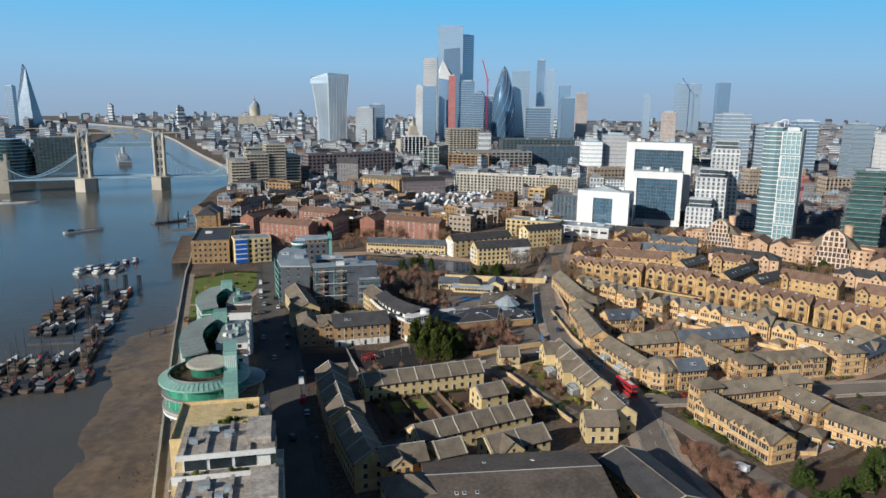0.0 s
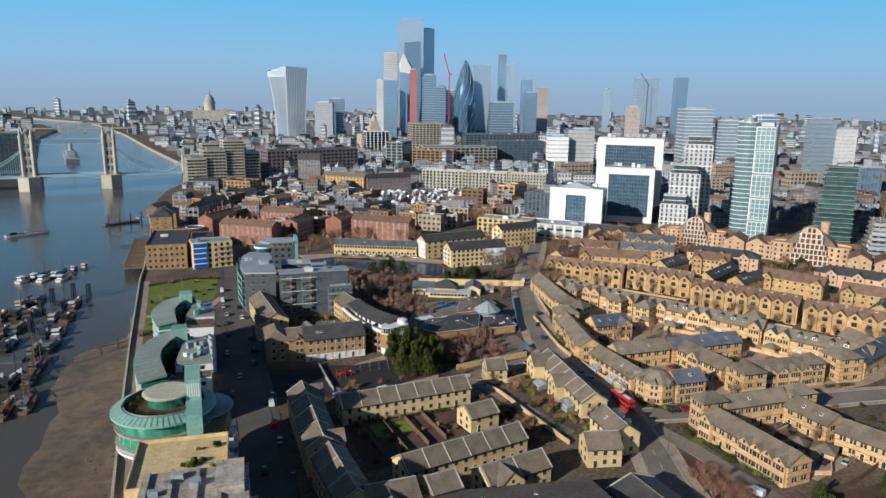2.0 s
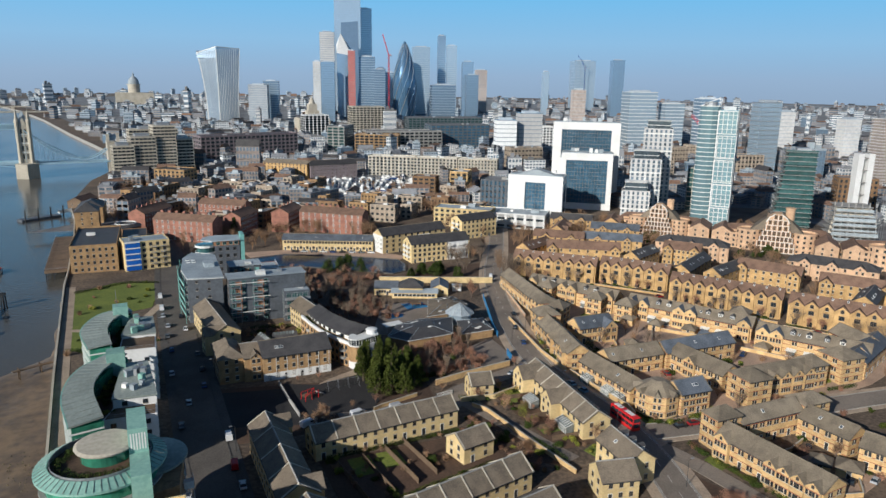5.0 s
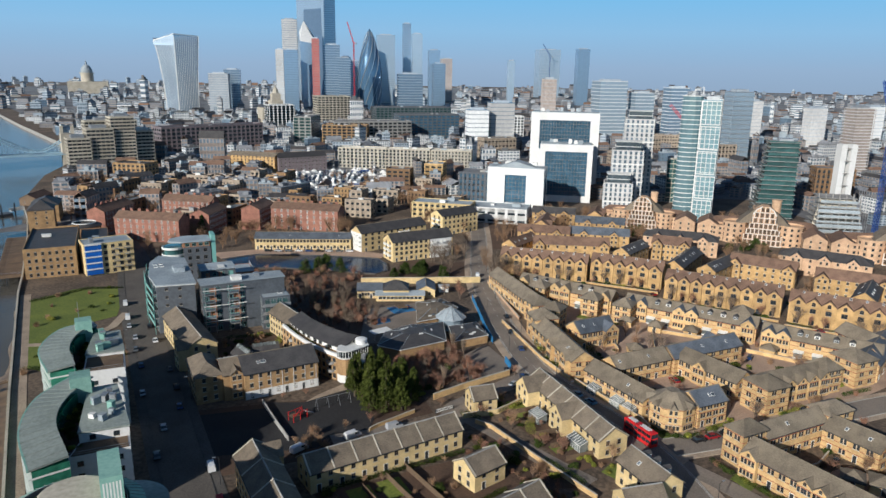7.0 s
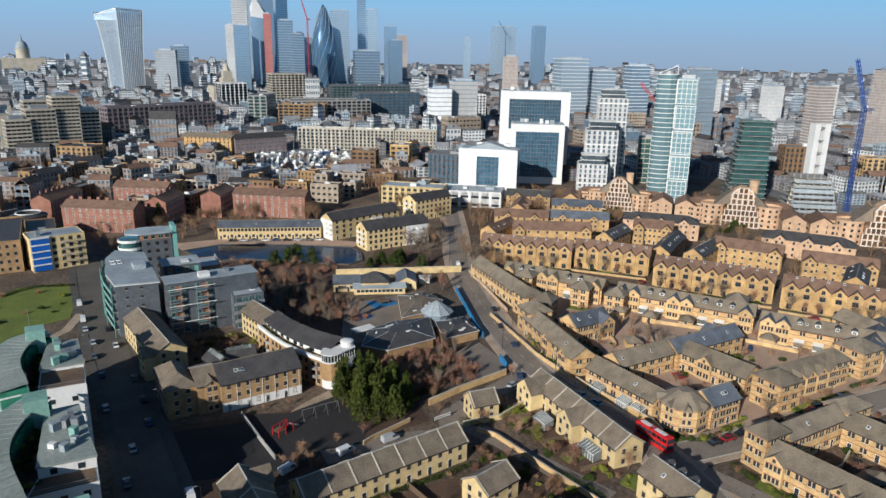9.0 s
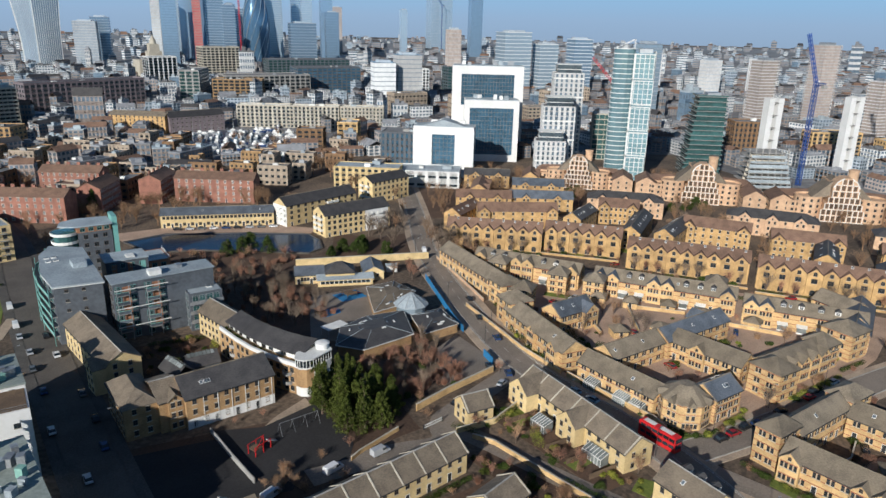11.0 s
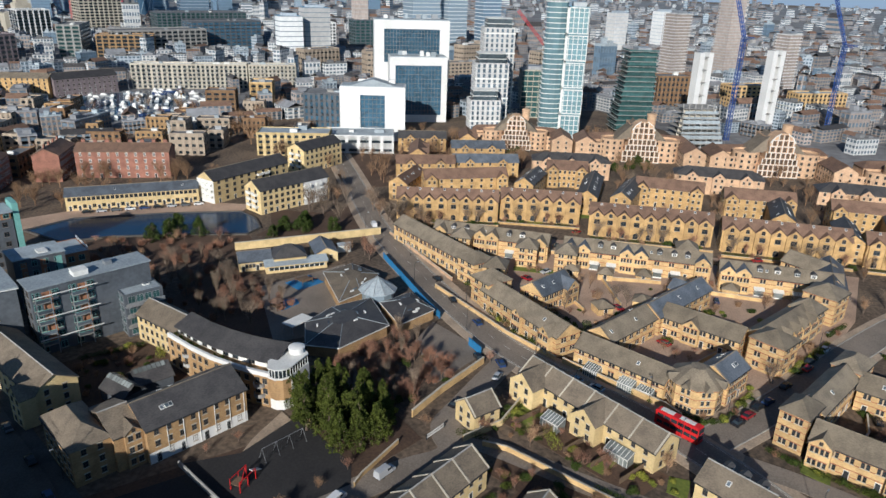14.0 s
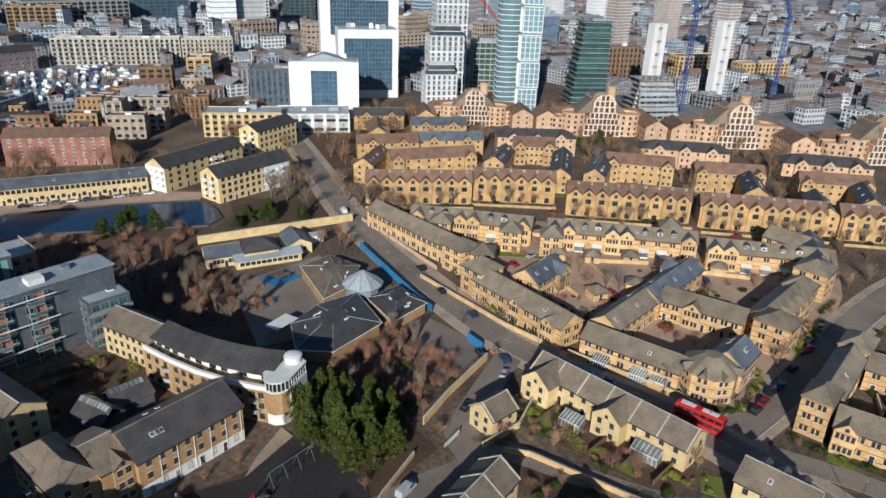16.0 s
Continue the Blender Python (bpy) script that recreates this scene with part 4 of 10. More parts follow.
terrace("corner_house", 217.3, 198.8, -5, 10, 10, 8.8, 11.8, "three-storey stock brick corner tower house with hipped slate roof", "stock", "slate_pale", 1, 3, 2, None, hip=True, bands=2, group="corner houses", doors=False)
terrace("corner_house", 203, 199.5, -5, 7, 8, 8.0, 11.0, "stock brick corner tower house with hipped slate roof", "stock", "slate_pale", 1, 3, 2, None, hip=True, bands=2, group="corner houses", doors=False)
terrace("terrace", 236, 203, 20, 30, 9, 6.2, 9.2, RB, "stock", "slate_blue", 4, 2, 2, None, bands=2, group="banded terraces", lights=2)
terrace("terrace", 243.7, 212, 78, 16, 9, 6.2, 9.2, RB, "stock", "slate_pale", 2, 2, 2, None, bands=2, group="banded terraces")
terrace("terrace", 159.0, 180.2, -2, 23, 6.8, 7.0, 9.8, RB, "stock", "slate_pale", 4, 2, 2, None, bands=2, group="banded terraces", lights=2)
terrace("corner_house", 143.2, 181.0, -2, 8.6, 6.2, 9.4, 12.0, "three-storey stock brick corner tower house with hipped slate roof", "stock", "slate_pale", 1, 3, 2, None, hip=True, bands=2, group="corner houses", doors=False)
terrace("corner_house", 176.0, 179.4, -3, 10, 7, 8.4, 10.8, "stock brick corner house with hipped slate roof", "stock", "slate_pale", 1, 3, 2, None, hip=True, bands=2, group="corner houses", doors=False)
terrace("terrace", 142.4, 161.5, -86.5, 31, 8.5, 6.2, 9.0, "stock brick terrace with red bands and four front gables", "stock", "slate_pale", 5, 2, 2, None, bands=2, group="banded terraces", bays=[(1.6, -1, 3.7, 0.9), (5.4, -1, 3.7, 0.9), (9.2, -1, 3.7, 0.9), (13.2, -1, 3.9, 0.9), (-13, -1, 4.6, 1.2)])
terrace("terrace", 172.5, 168.5, -86, 15, 8.5, 5.8, 8.6, RB, "stock", "slate_pale", 2, 2, 2, None, bands=2, group="banded terraces", lights=4)
terrace("terrace", 175, 150, -72, 18, 8.5, 5.8, 8.6, RB, "stock", "slate_pale", 3, 2, 2, None, bands=2, group="banded terraces")
for gx_, gy_, ga_ in ((200.8, 252.2, -60), (181, 241.5, 20), (168, 248, -30), (192, 262, -60), (204, 240, -60), (186, 272, -60), (158, 160.5, -57), (212, 226, 20)):
    terrace("garage", gx_, gy_, ga_, 5, 5, 2.6, 4.4, "small brick garage with pyramid slate roof", "stock", "slate_pale", 1, 1, 1, None, hip=True, ends=False, group="garages", category="garage")
terrace("garage", 162.6, 155.5, -57, 6, 6, 2.6, 4.2, "small brick garage with hipped slate roof", "stock", "slate_pale", 1, 1, 1, None, hip=True, ends=False, group="garages", category="garage")


def bay_house(x, y):
    """Eight-sided three-storey house with a hipped roof."""
    e = thing("bay_house", x, y, 4, "octagonal three-storey stock brick house with slate roof and red bands", "house", "corner houses")
    ring = lambda r: [(r * math.cos(math.pi / 8 + i * math.pi / 4), r * math.sin(math.pi / 8 + i * math.pi / 4)) for i in range(8)]
    part("wall", MB().prism(ring(6.7), -0.3, 7.0), ["stock"], e)
    rf = MB()
    rf.hexa([(a, c, 7.0) for a, c in ring(7.1)], [(a, c, 7.2) for a, c in ring(7.1)])
    rf.hexa([(a, c, 7.2) for a, c in ring(7.1)], [(a, c, 10.2) for a, c in ring(2.0)])
    part("roof", rf, ["slate_pale"], e)
    for i in (3, 4, 5, 6):
        a = math.pi / 4 * i
        gd = MB().hexa([(-1.1, -1.2, 0), (1.1, -1.2, 0), (1.1, 2.0, 0), (-1.1, 2.0, 0)], [(-0.05, -1.2, 1.5), (0.05, -1.2, 1.5), (0.05, 3.0, 1.5), (-0.05, 3.0, 1.5)])
        part("gablet", gd, ["slate_pale"], e, "", (6.2 * math.cos(a), 6.2 * math.sin(a), 7.1), math.degrees(a) + 90)
    for k in range(3):
        part("string_course", MB().prism(ring(6.74), 2.3 * k + 1.95, 2.3 * k + 2.12), ["redband"], e)
        for i in range(8):
            a = math.pi / 4 * i
            d = 6.7 * math.cos(math.pi / 8)
            for u in (-1.5, -0.5, 0.5, 1.5) if k == 0 else (-0.7, 0.7):
                part("window", window_mesh(0.8, 1.25, "sash"), (), e, "", (d * math.cos(a) - u * math.sin(a), d * math.sin(a) + u * math.cos(a), 2.3 * k + 0.55), math.degrees(a) + 90)


bay_house(141.6, 204.8)
for cx_, cy_ in ((133.4, 229), (134.0, 219), (134.6, 214)):
    conservatory(cx_, cy_, -90, 4, 2.6)
terrace("terrace", 151, 202.2, -3, 11, 8.5, 6.9, 9.8, "three-storey stock brick wing with slate roof and rooflights", "stock", "slate_blue", 2, 3, 2, None, bands=2, group="banded terraces", lights=5)

# rows behind: the stone-bay terraces
QB = "two-storey stock brick terrace with slate roof and paired front gables"


def gabled_row(x, y, ang, L, W, eave, ridge, label, wall, roof, n, floors, group, width=4.2, out=0.6, bands=0, lights=0):
    bays = [(u, -1, width, out) for u in spread_over(n, L, 0.6)]
    fh = eave / floors
    bw = [(0, eave - 0.6, 1.4, 0.9, "arch"), (0, eave - fh - 0.6, 2.2, 1.9, "cross"), (0, 0.4, 2.0, 1.3, "arch")] if floors > 2 else None
    e = terrace("terrace", x, y, ang, L, W, eave, ridge, label, wall, roof, n, floors, 1, None, bays=bays, bands=bands, lights=lights, group=group, back=False, bay_windows=bw)
    for u in spread_over(n, L, 0.6):
        rooflight(e, u + 1.2, -W * 0.07, eave + (ridge - eave) * 0.86 + 0.26, math.degrees(math.atan2(ridge - eave, W / 2)))
    return e


terrace("terrace", 162.5, 316, 80, 46, 8.5, 6.4, 9.4, "long stock brick terrace with pink ground floor beside the road", "stock", "slate_pale", 8, 2, 2, None, bands=1, group="banded terraces", front="b")
terrace("corner_house", 156.5, 291, 80, 9, 9, 8.4, 11.0, "stock brick corner house with hipped slate roof", "stock", "slate_pale", 1, 3, 2, None, hip=True, bands=2, group="corner houses", doors=False)


def q_row(x, y, ang, L, gables, dormers, porches, bay_roof):
    """Two-storey row: paired cross gables, dormers between them, white glazed porches at the foot."""
    e = terrace("terrace", x, y, ang, L, 8.5, 6.4, 9.4, QB, "stock", "slate_pale", max(4, int(L / 5)), 2, 1, None, bays=[(u, -1, 4.8, 1.2, 7.3) for u in gables], bands=2, lights=2, group="gabled terraces", back=False, bay_roof=bay_roof)
    for k, u in enumerate(dormers):
        dormer(e, u, -1, 8.5, 6.4, 9.4, "paint" if k % 2 else "slate_blue", 1.8)
    for u in porches:
        p = part("porch", MB().box(-1.5, 1.5, -1.6, 0, 0, 0.5), ["paint"], e, "", (u, -4.25, 0))
        part("glazing", MB().box(-1.45, 1.45, -1.55, 0, 0.5, 2.2), ["glass_clear"], p)
        part("porch_roof", MB().hexa([(-1.7, -1.8, 2.2), (1.7, -1.8, 2.2), (1.7, 0, 2.2), (-1.7, 0, 2.2)], [(-1.7, -1.8, 2.3), (1.7, -1.8, 2.3), (1.7, 0, 2.9), (-1.7, 0, 2.9)]), ["paint"], p)
    return e


q_row(182, 306, -63, 44, (-19, -3.5, 1.2, 19), (-14.5, -9.5, 7, 12), (-12, 8, 14), "slate_pale")
q_row(207, 259.4, -61, 51, (-23, -18.2, -3, 1.8, 22.5), (-12.5, -8, 8, 13, 17.5), (-14, -8, 8, 14), "slate_blue")
q_row(225.5, 216, -62, 38, (-16.4, -11.6, 16), (-6.5, -1, 5, 10), (-14, -6, 0, 6), "slate_blue")
for hx, hy in ((181.5, 288.5), (187.5, 275.8), (159, 284.5), (224, 248.5), (171.5, 311.5)):
    terrace("corner_house", hx, hy, -60, 7.5, 7.5, 7.6, 10.4, "stock brick tower house with pyramid slate roof", "stock", "slate_pale", 1, 3, 2, None, hip=True, bands=2, group="corner houses", doors=False)

# sawtooth rows with brown tile roofs
PB = "ochre brick flats with sawtooth front gables and brown tiled roof"
P_ROWS = ((198, 345, -47, 43, 8), (227, 317.5, -54, 34, 6), (242, 273.5, -58, 48, 9), (265, 229, -60, 46, 8), (287, 190, -60, 34, 6))
for px_, py_, pa, pl, pn in P_ROWS:
    gabled_row(px_, py_, pa, pl, 9.5, 9.0, 12.6, PB, "ochre", "tile", pn, 3, "sawtooth flats", pl / pn * 0.94, 0.8)
for px_, py_, pa, pl in ((229, 364, -34, 40), (280, 341, -52, 20), (288.4, 289.4, -62, 30), (304, 254.5, -57, 30), (322, 215, -60, 30)):
    terrace("terrace", px_, py_, pa, pl, 9.5, 9.0, 12.4, "ochre brick flats with brown tiled roof and end gables", "ochre", "tile", 4, 3, 2, None, bays=[(-pl / 2 + 3, -1, 5.5, 2), (pl / 2 - 3, -1, 5.5, 2)], group="sawtooth flats", back=False)
for px_, py_, pa, pl in ((252, 342, 22, 24), (262, 315, 28, 36), (208, 381, 25, 24), (270, 300, 18, 30), (292, 240, 25, 24), (285, 212, 25, 24), (310, 200, 20, 24)):
    terrace("terrace", px_, py_, pa, pl, 9, 8.4, 11.4, "ochre brick flats with dark slate roof and rooflights", "ochre", "slate" if px_ > 230 else "tile", 3, 3, 2, None, group="slate flats", lights=8, back=False)
for px_, py_, pa, pl, pr in ((236, 398, -40, 30, "tile"), (262, 380, -40, 34, "slate_blue"), (252, 420, 45, 26, "tile"), (283, 404, -42, 30, "slate_blue"), (300, 428, 45, 22, "tile"), (276, 442, -42, 28, "slate")):
    terrace("terrace", px_, py_, pa, pl, 9.5, 8.0, 11.2, "ochre brick flats beyond the sawtooth rows", "ochre", pr, 4, 3, 2, None, bays=[(-pl / 4, -1, 5, 1.2), (pl / 4, -1, 5, 1.2)], group="slate flats", back=False)
patch("garden", [(200, 400), (250, 380), (310, 372), (322, 420), (290, 470), (240, 470), (222, 440)], 0.07, "soil", "dark planted ground between the flats and the offices", "garden")
for px_, py_, pa, pl in ((296, 350, -50, 40), (328, 284, -60, 42), (352, 225, -60, 40)):
    terrace("terrace", px_, py_, pa, pl, 12, 9.0, 12.5, "pink brick flats with dark hipped slate roof and front gables", "pink", "slate", 5, 3, 2, None, hip=True, bays=[(-pl * 0.3, -1, 6, 1.5), (0, -1, 6, 1.5), (pl * 0.3, -1, 6, 1.5)], group="slate flats", back=False)


# ---- grey flats, curved flats, school, basin side ----
def tower(name, x, y, ang, L, W, H, label, floors, pane="glass_blue", band="paint", ribs=0, rib="paint", bh=0.5, out=0.25, crown=None, group="towers", z0=0.0, category="tower", shape=None):
    """A glazed tower: a glass body, one slab edge a floor, upright ribs, a crown."""
    e = thing(name, x, y, ang, label, category, group)
    pts = shape or [(-L / 2, -W / 2), (L / 2, -W / 2), (L / 2, W / 2), (-L / 2, W / 2)]
    cx, cy = sum(p[0] for p in pts) / len(pts), sum(p[1] for p in pts) / len(pts)
    grown = [(cx + (a - cx) * (1 + 2 * out / L), cy + (c - cy) * (1 + 2 * out / W)) for a, c in pts]
    part("glass_body", MB().prism(pts, -0.5, H), [pane], e)
    if math.hypot(x, y) > 560:
        fe = MB()
        for k in range(floors + 1):
            fe.prism(grown, z0 + (H - z0) * k / floors, z0 + (H - z0) * k / floors + bh)
        part("floor_edges", fe, [band], e)["kind"] = "stuff"
    else:
        sl = MB().prism(grown, 0, bh).mesh("floor_edge", [band])
        for k in range(floors + 1):
            part("floor_edge", sl, (), e, "", (0, 0, z0 + (H - z0) * k / floors))
    if ribs and math.hypot(x, y) > 620:
        rj = MB()
        for i in range(len(pts)):
            (a0, b0), (a1, b1) = grown[i], grown[(i + 1) % len(pts)]
            m_ = max(1, round(math.hypot(a1 - a0, b1 - b0) / ribs))
            for k in range(m_):
                u, v = a0 + (a1 - a0) * k / m_, b0 + (b1 - b0) * k / m_
                rj.box(u - 0.16, u + 0.16, v - 0.16, v + 0.16, 0, H)
        part("rib_frame", rj, [rib], e)["kind"] = "stuff"
    elif ribs:
        for i in range(len(pts)):
            (a0, b0), (a1, b1) = grown[i], grown[(i + 1) % len(pts)]
            ln = math.hypot(a1 - a0, b1 - b0)
            for k in range(max(1, round(ln / ribs)) + 1):
                t = k / max(1, round(ln / ribs))
                p = (a0 + (a1 - a0) * t, b0 + (b1 - b0) * t)
                key = ("rib", round(H), rib)
                if key not in WINDOWS:
                    WINDOWS[key] = MB().box(-0.16, 0.16, -0.16, 0.16, 0, H).mesh("rib", [rib])
                part("rib", WINDOWS[key], (), e, "", (*p, 0))
    r = MB().prism([(cx + (a - cx) * 0.6, cy + (c - cy) * 0.6) for a, c in pts], H + bh, H + bh + 2.5)
    part("roof_plant", r, [crown or "steel"], e)
    return e


GF = "dark grey clad modern flats with pale roof and turquoise steel balconies"


def balcony_stack(e, s, u, w, L, W, floors, fh, d=1.5):
    """Turquoise steel posts with a deck, glass front and rail on each floor."""
    for q in (-1, 1):
        side(e, "post", MB().box(-0.1, 0.1, -d, -d + 0.2, 0, floors * fh), s, u + q * w / 2, 0.1, L, W).data.materials.append(M["steel"])
    b = MB().box(-w / 2, w / 2, -d, 0, -0.2, 0, 0).box(-w / 2, w / 2, -d - 0.03, -d + 0.05, 1.0, 1.12, 2).box(-w / 2, w / 2, -d, -d + 0.03, 0.1, 1.0, 1).mesh("balcony", ["concrete", "glass_sky", "teal"])
    for k in range(1, floors):
        side(e, "balcony", b, s, u, k * fh, L, W)


def colour_panel(e, s, u, w, z0, z1, L, W, material):
    side(e, "wall_panel", MB().box(-w / 2, w / 2, -0.035, 0.05, z0, z1).mesh("wall_panel", [material]), s, u, 0, L, W)




def outline_flats(pts, H, west, label):
    """Grey clad flats on a free outline, a thin oversailing roof, turquoise balconies along the curved side."""
    cx, cy = sum(p[0] for p in pts) / len(pts), sum(p[1] for p in pts) / len(pts)
    loc = [(a - cx, c - cy) for a, c in pts]
    e = thing("flats", cx, cy, 0, label, "flats", "grey flats")
    FOOT.append((cx, cy, 90, 44, 16))
    part("wall", MB().prism(loc, -0.3, H), ["grey"], e)
    part("roof", MB().prism([(a * 1.05, c * 1.03) for a, c in loc], H, H + 0.45), ["lead"], e)
    part("roof_edge", MB().prism([(a * 1.055, c * 1.033) for a, c in loc], H - 0.25, H), ["paint"], e)
    fh = H / 6
    side_line = [(a - cx, c - cy) for a, c in west]
    out = [(a * 1.0 - 1.5, c) for a, c in side_line]
    for k in range(1, 7):
        d, r = MB(), MB()
        for i in range(len(out) - 1):
            d.prism([side_line[i], out[i], out[i + 1], side_line[i + 1]][::-1], k * fh - 0.2 - fh, k * fh - fh)
            (ax, ay), (bx, by) = out[i], out[i + 1]
            r.prism([(ax, ay), (ax + 0.08, ay), (bx + 0.08, by), (bx, by)], k * fh - fh, k * fh - fh + 0.95)
        if k > 1:
            part("balcony_deck", d, ["concrete"], e)
            part("balcony_rail", r, ["teal"], e)
        for (ax, ay), (bx, by) in zip(side_line, side_line[1:]):
            for q in (0.25, 0.7):
                part("window", window_mesh(2.0, 2.0, "cross", "teal"), (), e, "", (ax + (bx - ax) * q, ay + (by - ay) * q, (k - 1) * fh + 0.4), math.degrees(math.atan2(by - ay, bx - ax)) + 180)
    for a, c in out:
        part("post", MB().beam((a, c, 0), (a, c, H), 0.13), ["teal"], e)
    return e


g1_out = [(18.2, 341.5), (31.5, 339.0), (33.0, 377.0), (24.0, 384.5), (19.5, 375.0), (17.3, 356.0)]
g1 = outline_flats(g1_out, 19.0, [(24.0, 384.5), (19.5, 375.0), (17.6, 365), (17.3, 356.0), (18.2, 341.5)], "dark grey clad flats with curved turquoise balconies")
for k in range(6):
    for u in (0.25, 0.6):
        part("window", window_mesh(1.1, 1.0, "cross", "frame"), (), g1, "", (18.2 + 13.3 * u - 23.92, 341.5 - 2.5 * u - 362.17 - 0.03, 1.2 + 3.15 * k), -10.6)
part("roof_plant", MB().box(-2, 2, -3, 3, 0, 1.6).box(-2.1, 2.1, -3.1, 3.1, 1.6, 1.75), ["lead"], g1, "", (4.5, -4, 19.45))
for i in range(4):
    part("rooflight", MB().box(-0.8, 0.8, -0.5, 0.5, 0, 0.35, 0).box(-0.65, 0.65, -0.35, 0.35, 0.35, 0.4, 1), ["paint", "glass_sky"], g1, "", (-3 + 2.2 * (i % 2), 4 + 4 * (i // 2), 19.45))
g2 = block("flats", 48.8, 338.6, -1, 31, 8.4, 18.5, GF, "grey", "lead", 6, 0, 2, "cross", (1.8, 1.9), 0.4, plant=2, group="grey flats", sides="lr")
g5 = block("flats", 60, 335.5, -4, 10.6, 13, 12.6, "glass-fronted grey block of flats with pale flat roof", "grey", "lead", 4, 4, 4, "cross", (2.0, 2.1), 0.3, "glass_teal", "steel", plant=0, group="grey flats")
g3 = block("flats", 45.4, 372.5, -2, 14, 10.5, 15, GF, "grey", "lead", 5, 4, 3, "cross", (1.5, 1.7), 0.4, plant=1, group="grey flats", frame_mat="teal")
part("roof_slab", MB().box(-15.9, 15.9, -4.6, 4.6, 18.92, 19.25), ["lead"], g2, "pale grey oversailing roof sheet")
part("roof_slab", MB().box(-7.3, 7.3, -5.6, 5.6, 15.42, 15.7), ["lead"], g3, "pale grey oversailing roof sheet")
for u in (-14.2, -5.4):
    colour_panel(g2, "f", u + 2.6, 2.4, 2.6, 17.6, 31, 8.4, "orange")
for u in (-13.2, -4.4):
    for k in range(6):
        for du in (-1.0, 3.6):
            side(g2, "window", window_mesh(1.7, 2.0, "cross", "teal"), "f", u + du, 0.6 + k * 3.05, 31, 8.4)
for u, w in ((-13.0, 3.6), (-4.2, 3.6)):
    balcony_stack(g2, "f", u, w, 31, 8.4, 6, 3.05)
for z in (4.9, 11.0, 17.1):
    part("terrace_rail", MB().box(-15.4, 0.5, -6.1, -5.95, z, z + 0.25), ["paint"], g2)
for u in (-4.4, 0.8, 5.2):
    colour_panel(g3, "f", u, 1.6, 1.0, 14.4, 14, 10.5, "orange" if u < 2 else "teal")
for i in range(3):
    part("rooflight", MB().box(-0.9, 0.9, -0.6, 0.6, 0, 0.35, 0).box(-0.75, 0.75, -0.45, 0.45, 0.35, 0.4, 1), ["paint", "glass_sky"], g5, "", (-2.6 + 2.4 * i, 2.5 - 2.4 * i, 12.7))
for k in range(1, 4):
    part("terrace_rail", MB().box(-5.3, 5.3, -7.7, -7.6, k * 3.15, k * 3.15 + 1.0).box(-5.3, 5.3, -7.7, -6.5, k * 3.15 - 0.2, k * 3.15), ["steel"], g5)
g4 = block("flats", 43, 409, -3, 12, 10, 17, "modern grey flats with orange top storey and turquoise end wall", "grey", "lead", 5, 3, 3, "cross", (1.6, 1.7), 0.3, plant=0, group="grey flats")
part("top_storey", MB().box(-6.3, 5.6, -5.2, 4.6, 17.2, 19.6), ["orange"], g4, "orange panelled top storey")
for u in (-4.4, -1.4, 1.6, 4.2):
    part("window", window_mesh(1.8, 1.5, "cross", "teal"), (), g4, "", (u, -5.22, 17.6))
part("roof_slab", MB().prism([(-12.5, -2), (-7, -5.8), (6.2, -6.2), (6.2, 5.6), (-5, 7), (-11, 4)], 19.6, 20.05), ["lead"], g4, "pale curved oversailing roof")
part("turquoise_wall", MB().box(6.4, 8.2, -5.0, 3.6, -0.3, 22.2), ["teal"], g4, "turquoise end wall")
part("round_bay", MB().lathe([(4.3, -0.3), (4.3, 17.0), (4.6, 17.0), (4.6, 17.3), (0.1, 17.4)], 20, x=-10, y=0), ["glass_teal"], g4, "round glazed bay")
for k in range(1, 6):
    part("balcony_rail", MB().lathe([(5.2, k * 3.3 - 0.2), (5.2, k * 3.3 + 0.9), (5.1, k * 3.3 + 0.9), (5.1, k * 3.3 - 0.2)], 20, x=-10, y=0, cap=False), ["paint"], g4)
g6 = block("flats", 57.2, 384, -4, 11, 14, 10, "low orange and glass terrace block with white rails", "orange", "lead", 3, 3, 4, "cross", (1.8, 1.8), 0.3, plant=0, group="grey flats", frame_mat="teal")
for u, v, a, c in ((-5.5, 5.5, -7, -6.9), (-5.5, -5.4, -7, 7), (5.4, 5.5, -7, 7)):
    for z in (10.6, 11.0, 11.4):
        part("terrace_rail", MB().box(u, v, a, c, z, z + 0.08), ["paint"], g6)
terrace("terrace", 26, 322, 95, 36, 10, 7.6, 10.4, "cream brick terrace with brown-grey roof on the street", "cream", "concrete_tile", 5, 3, 2, None, group="street flats", bays=[(-16, 1, 6, 3)])
b1 = terrace("flats", 46, 279, 0.5, 23, 13, 8.4, 11.9, "three-storey brown brick flats with slate roof above white ground floor", "buff", "slate", 4, 3, 2, None, lights=6, group="brick flats", category="flats")
terrace("flats", 24.9, 283.6, 90, 16.4, 8.0, 8.6, 11.7, "buff brick corner flats with hipped brown-grey roof", "buff", "concrete_tile", 3, 3, 2, None, hip=True, group="brick flats", category="flats")
terrace("flats", 31.6, 281.4, 0, 5.6, 14, 8.4, 11.0, "buff brick linking flats with brown-grey roof", "buff", "concrete_tile", 1, 3, 1, None, bays=[(1.0, -1, 3.6, 0.7)], group="brick flats", category="flats", ends=False)
part("white_ground_floor", MB().box(-11.45, 11.45, -6.54, -6.35, 0, 2.7), ["white"], b1)
for u in (-9, -5.4, -1.8, 1.8, 5.4, 9):
    side(b1, "drainpipe", MB().box(-0.06, 0.06, -0.16, -0.02, 0, 8.2).mesh("drainpipe", ["paint"]), "f", u + 1.8, 0, 23, 13)


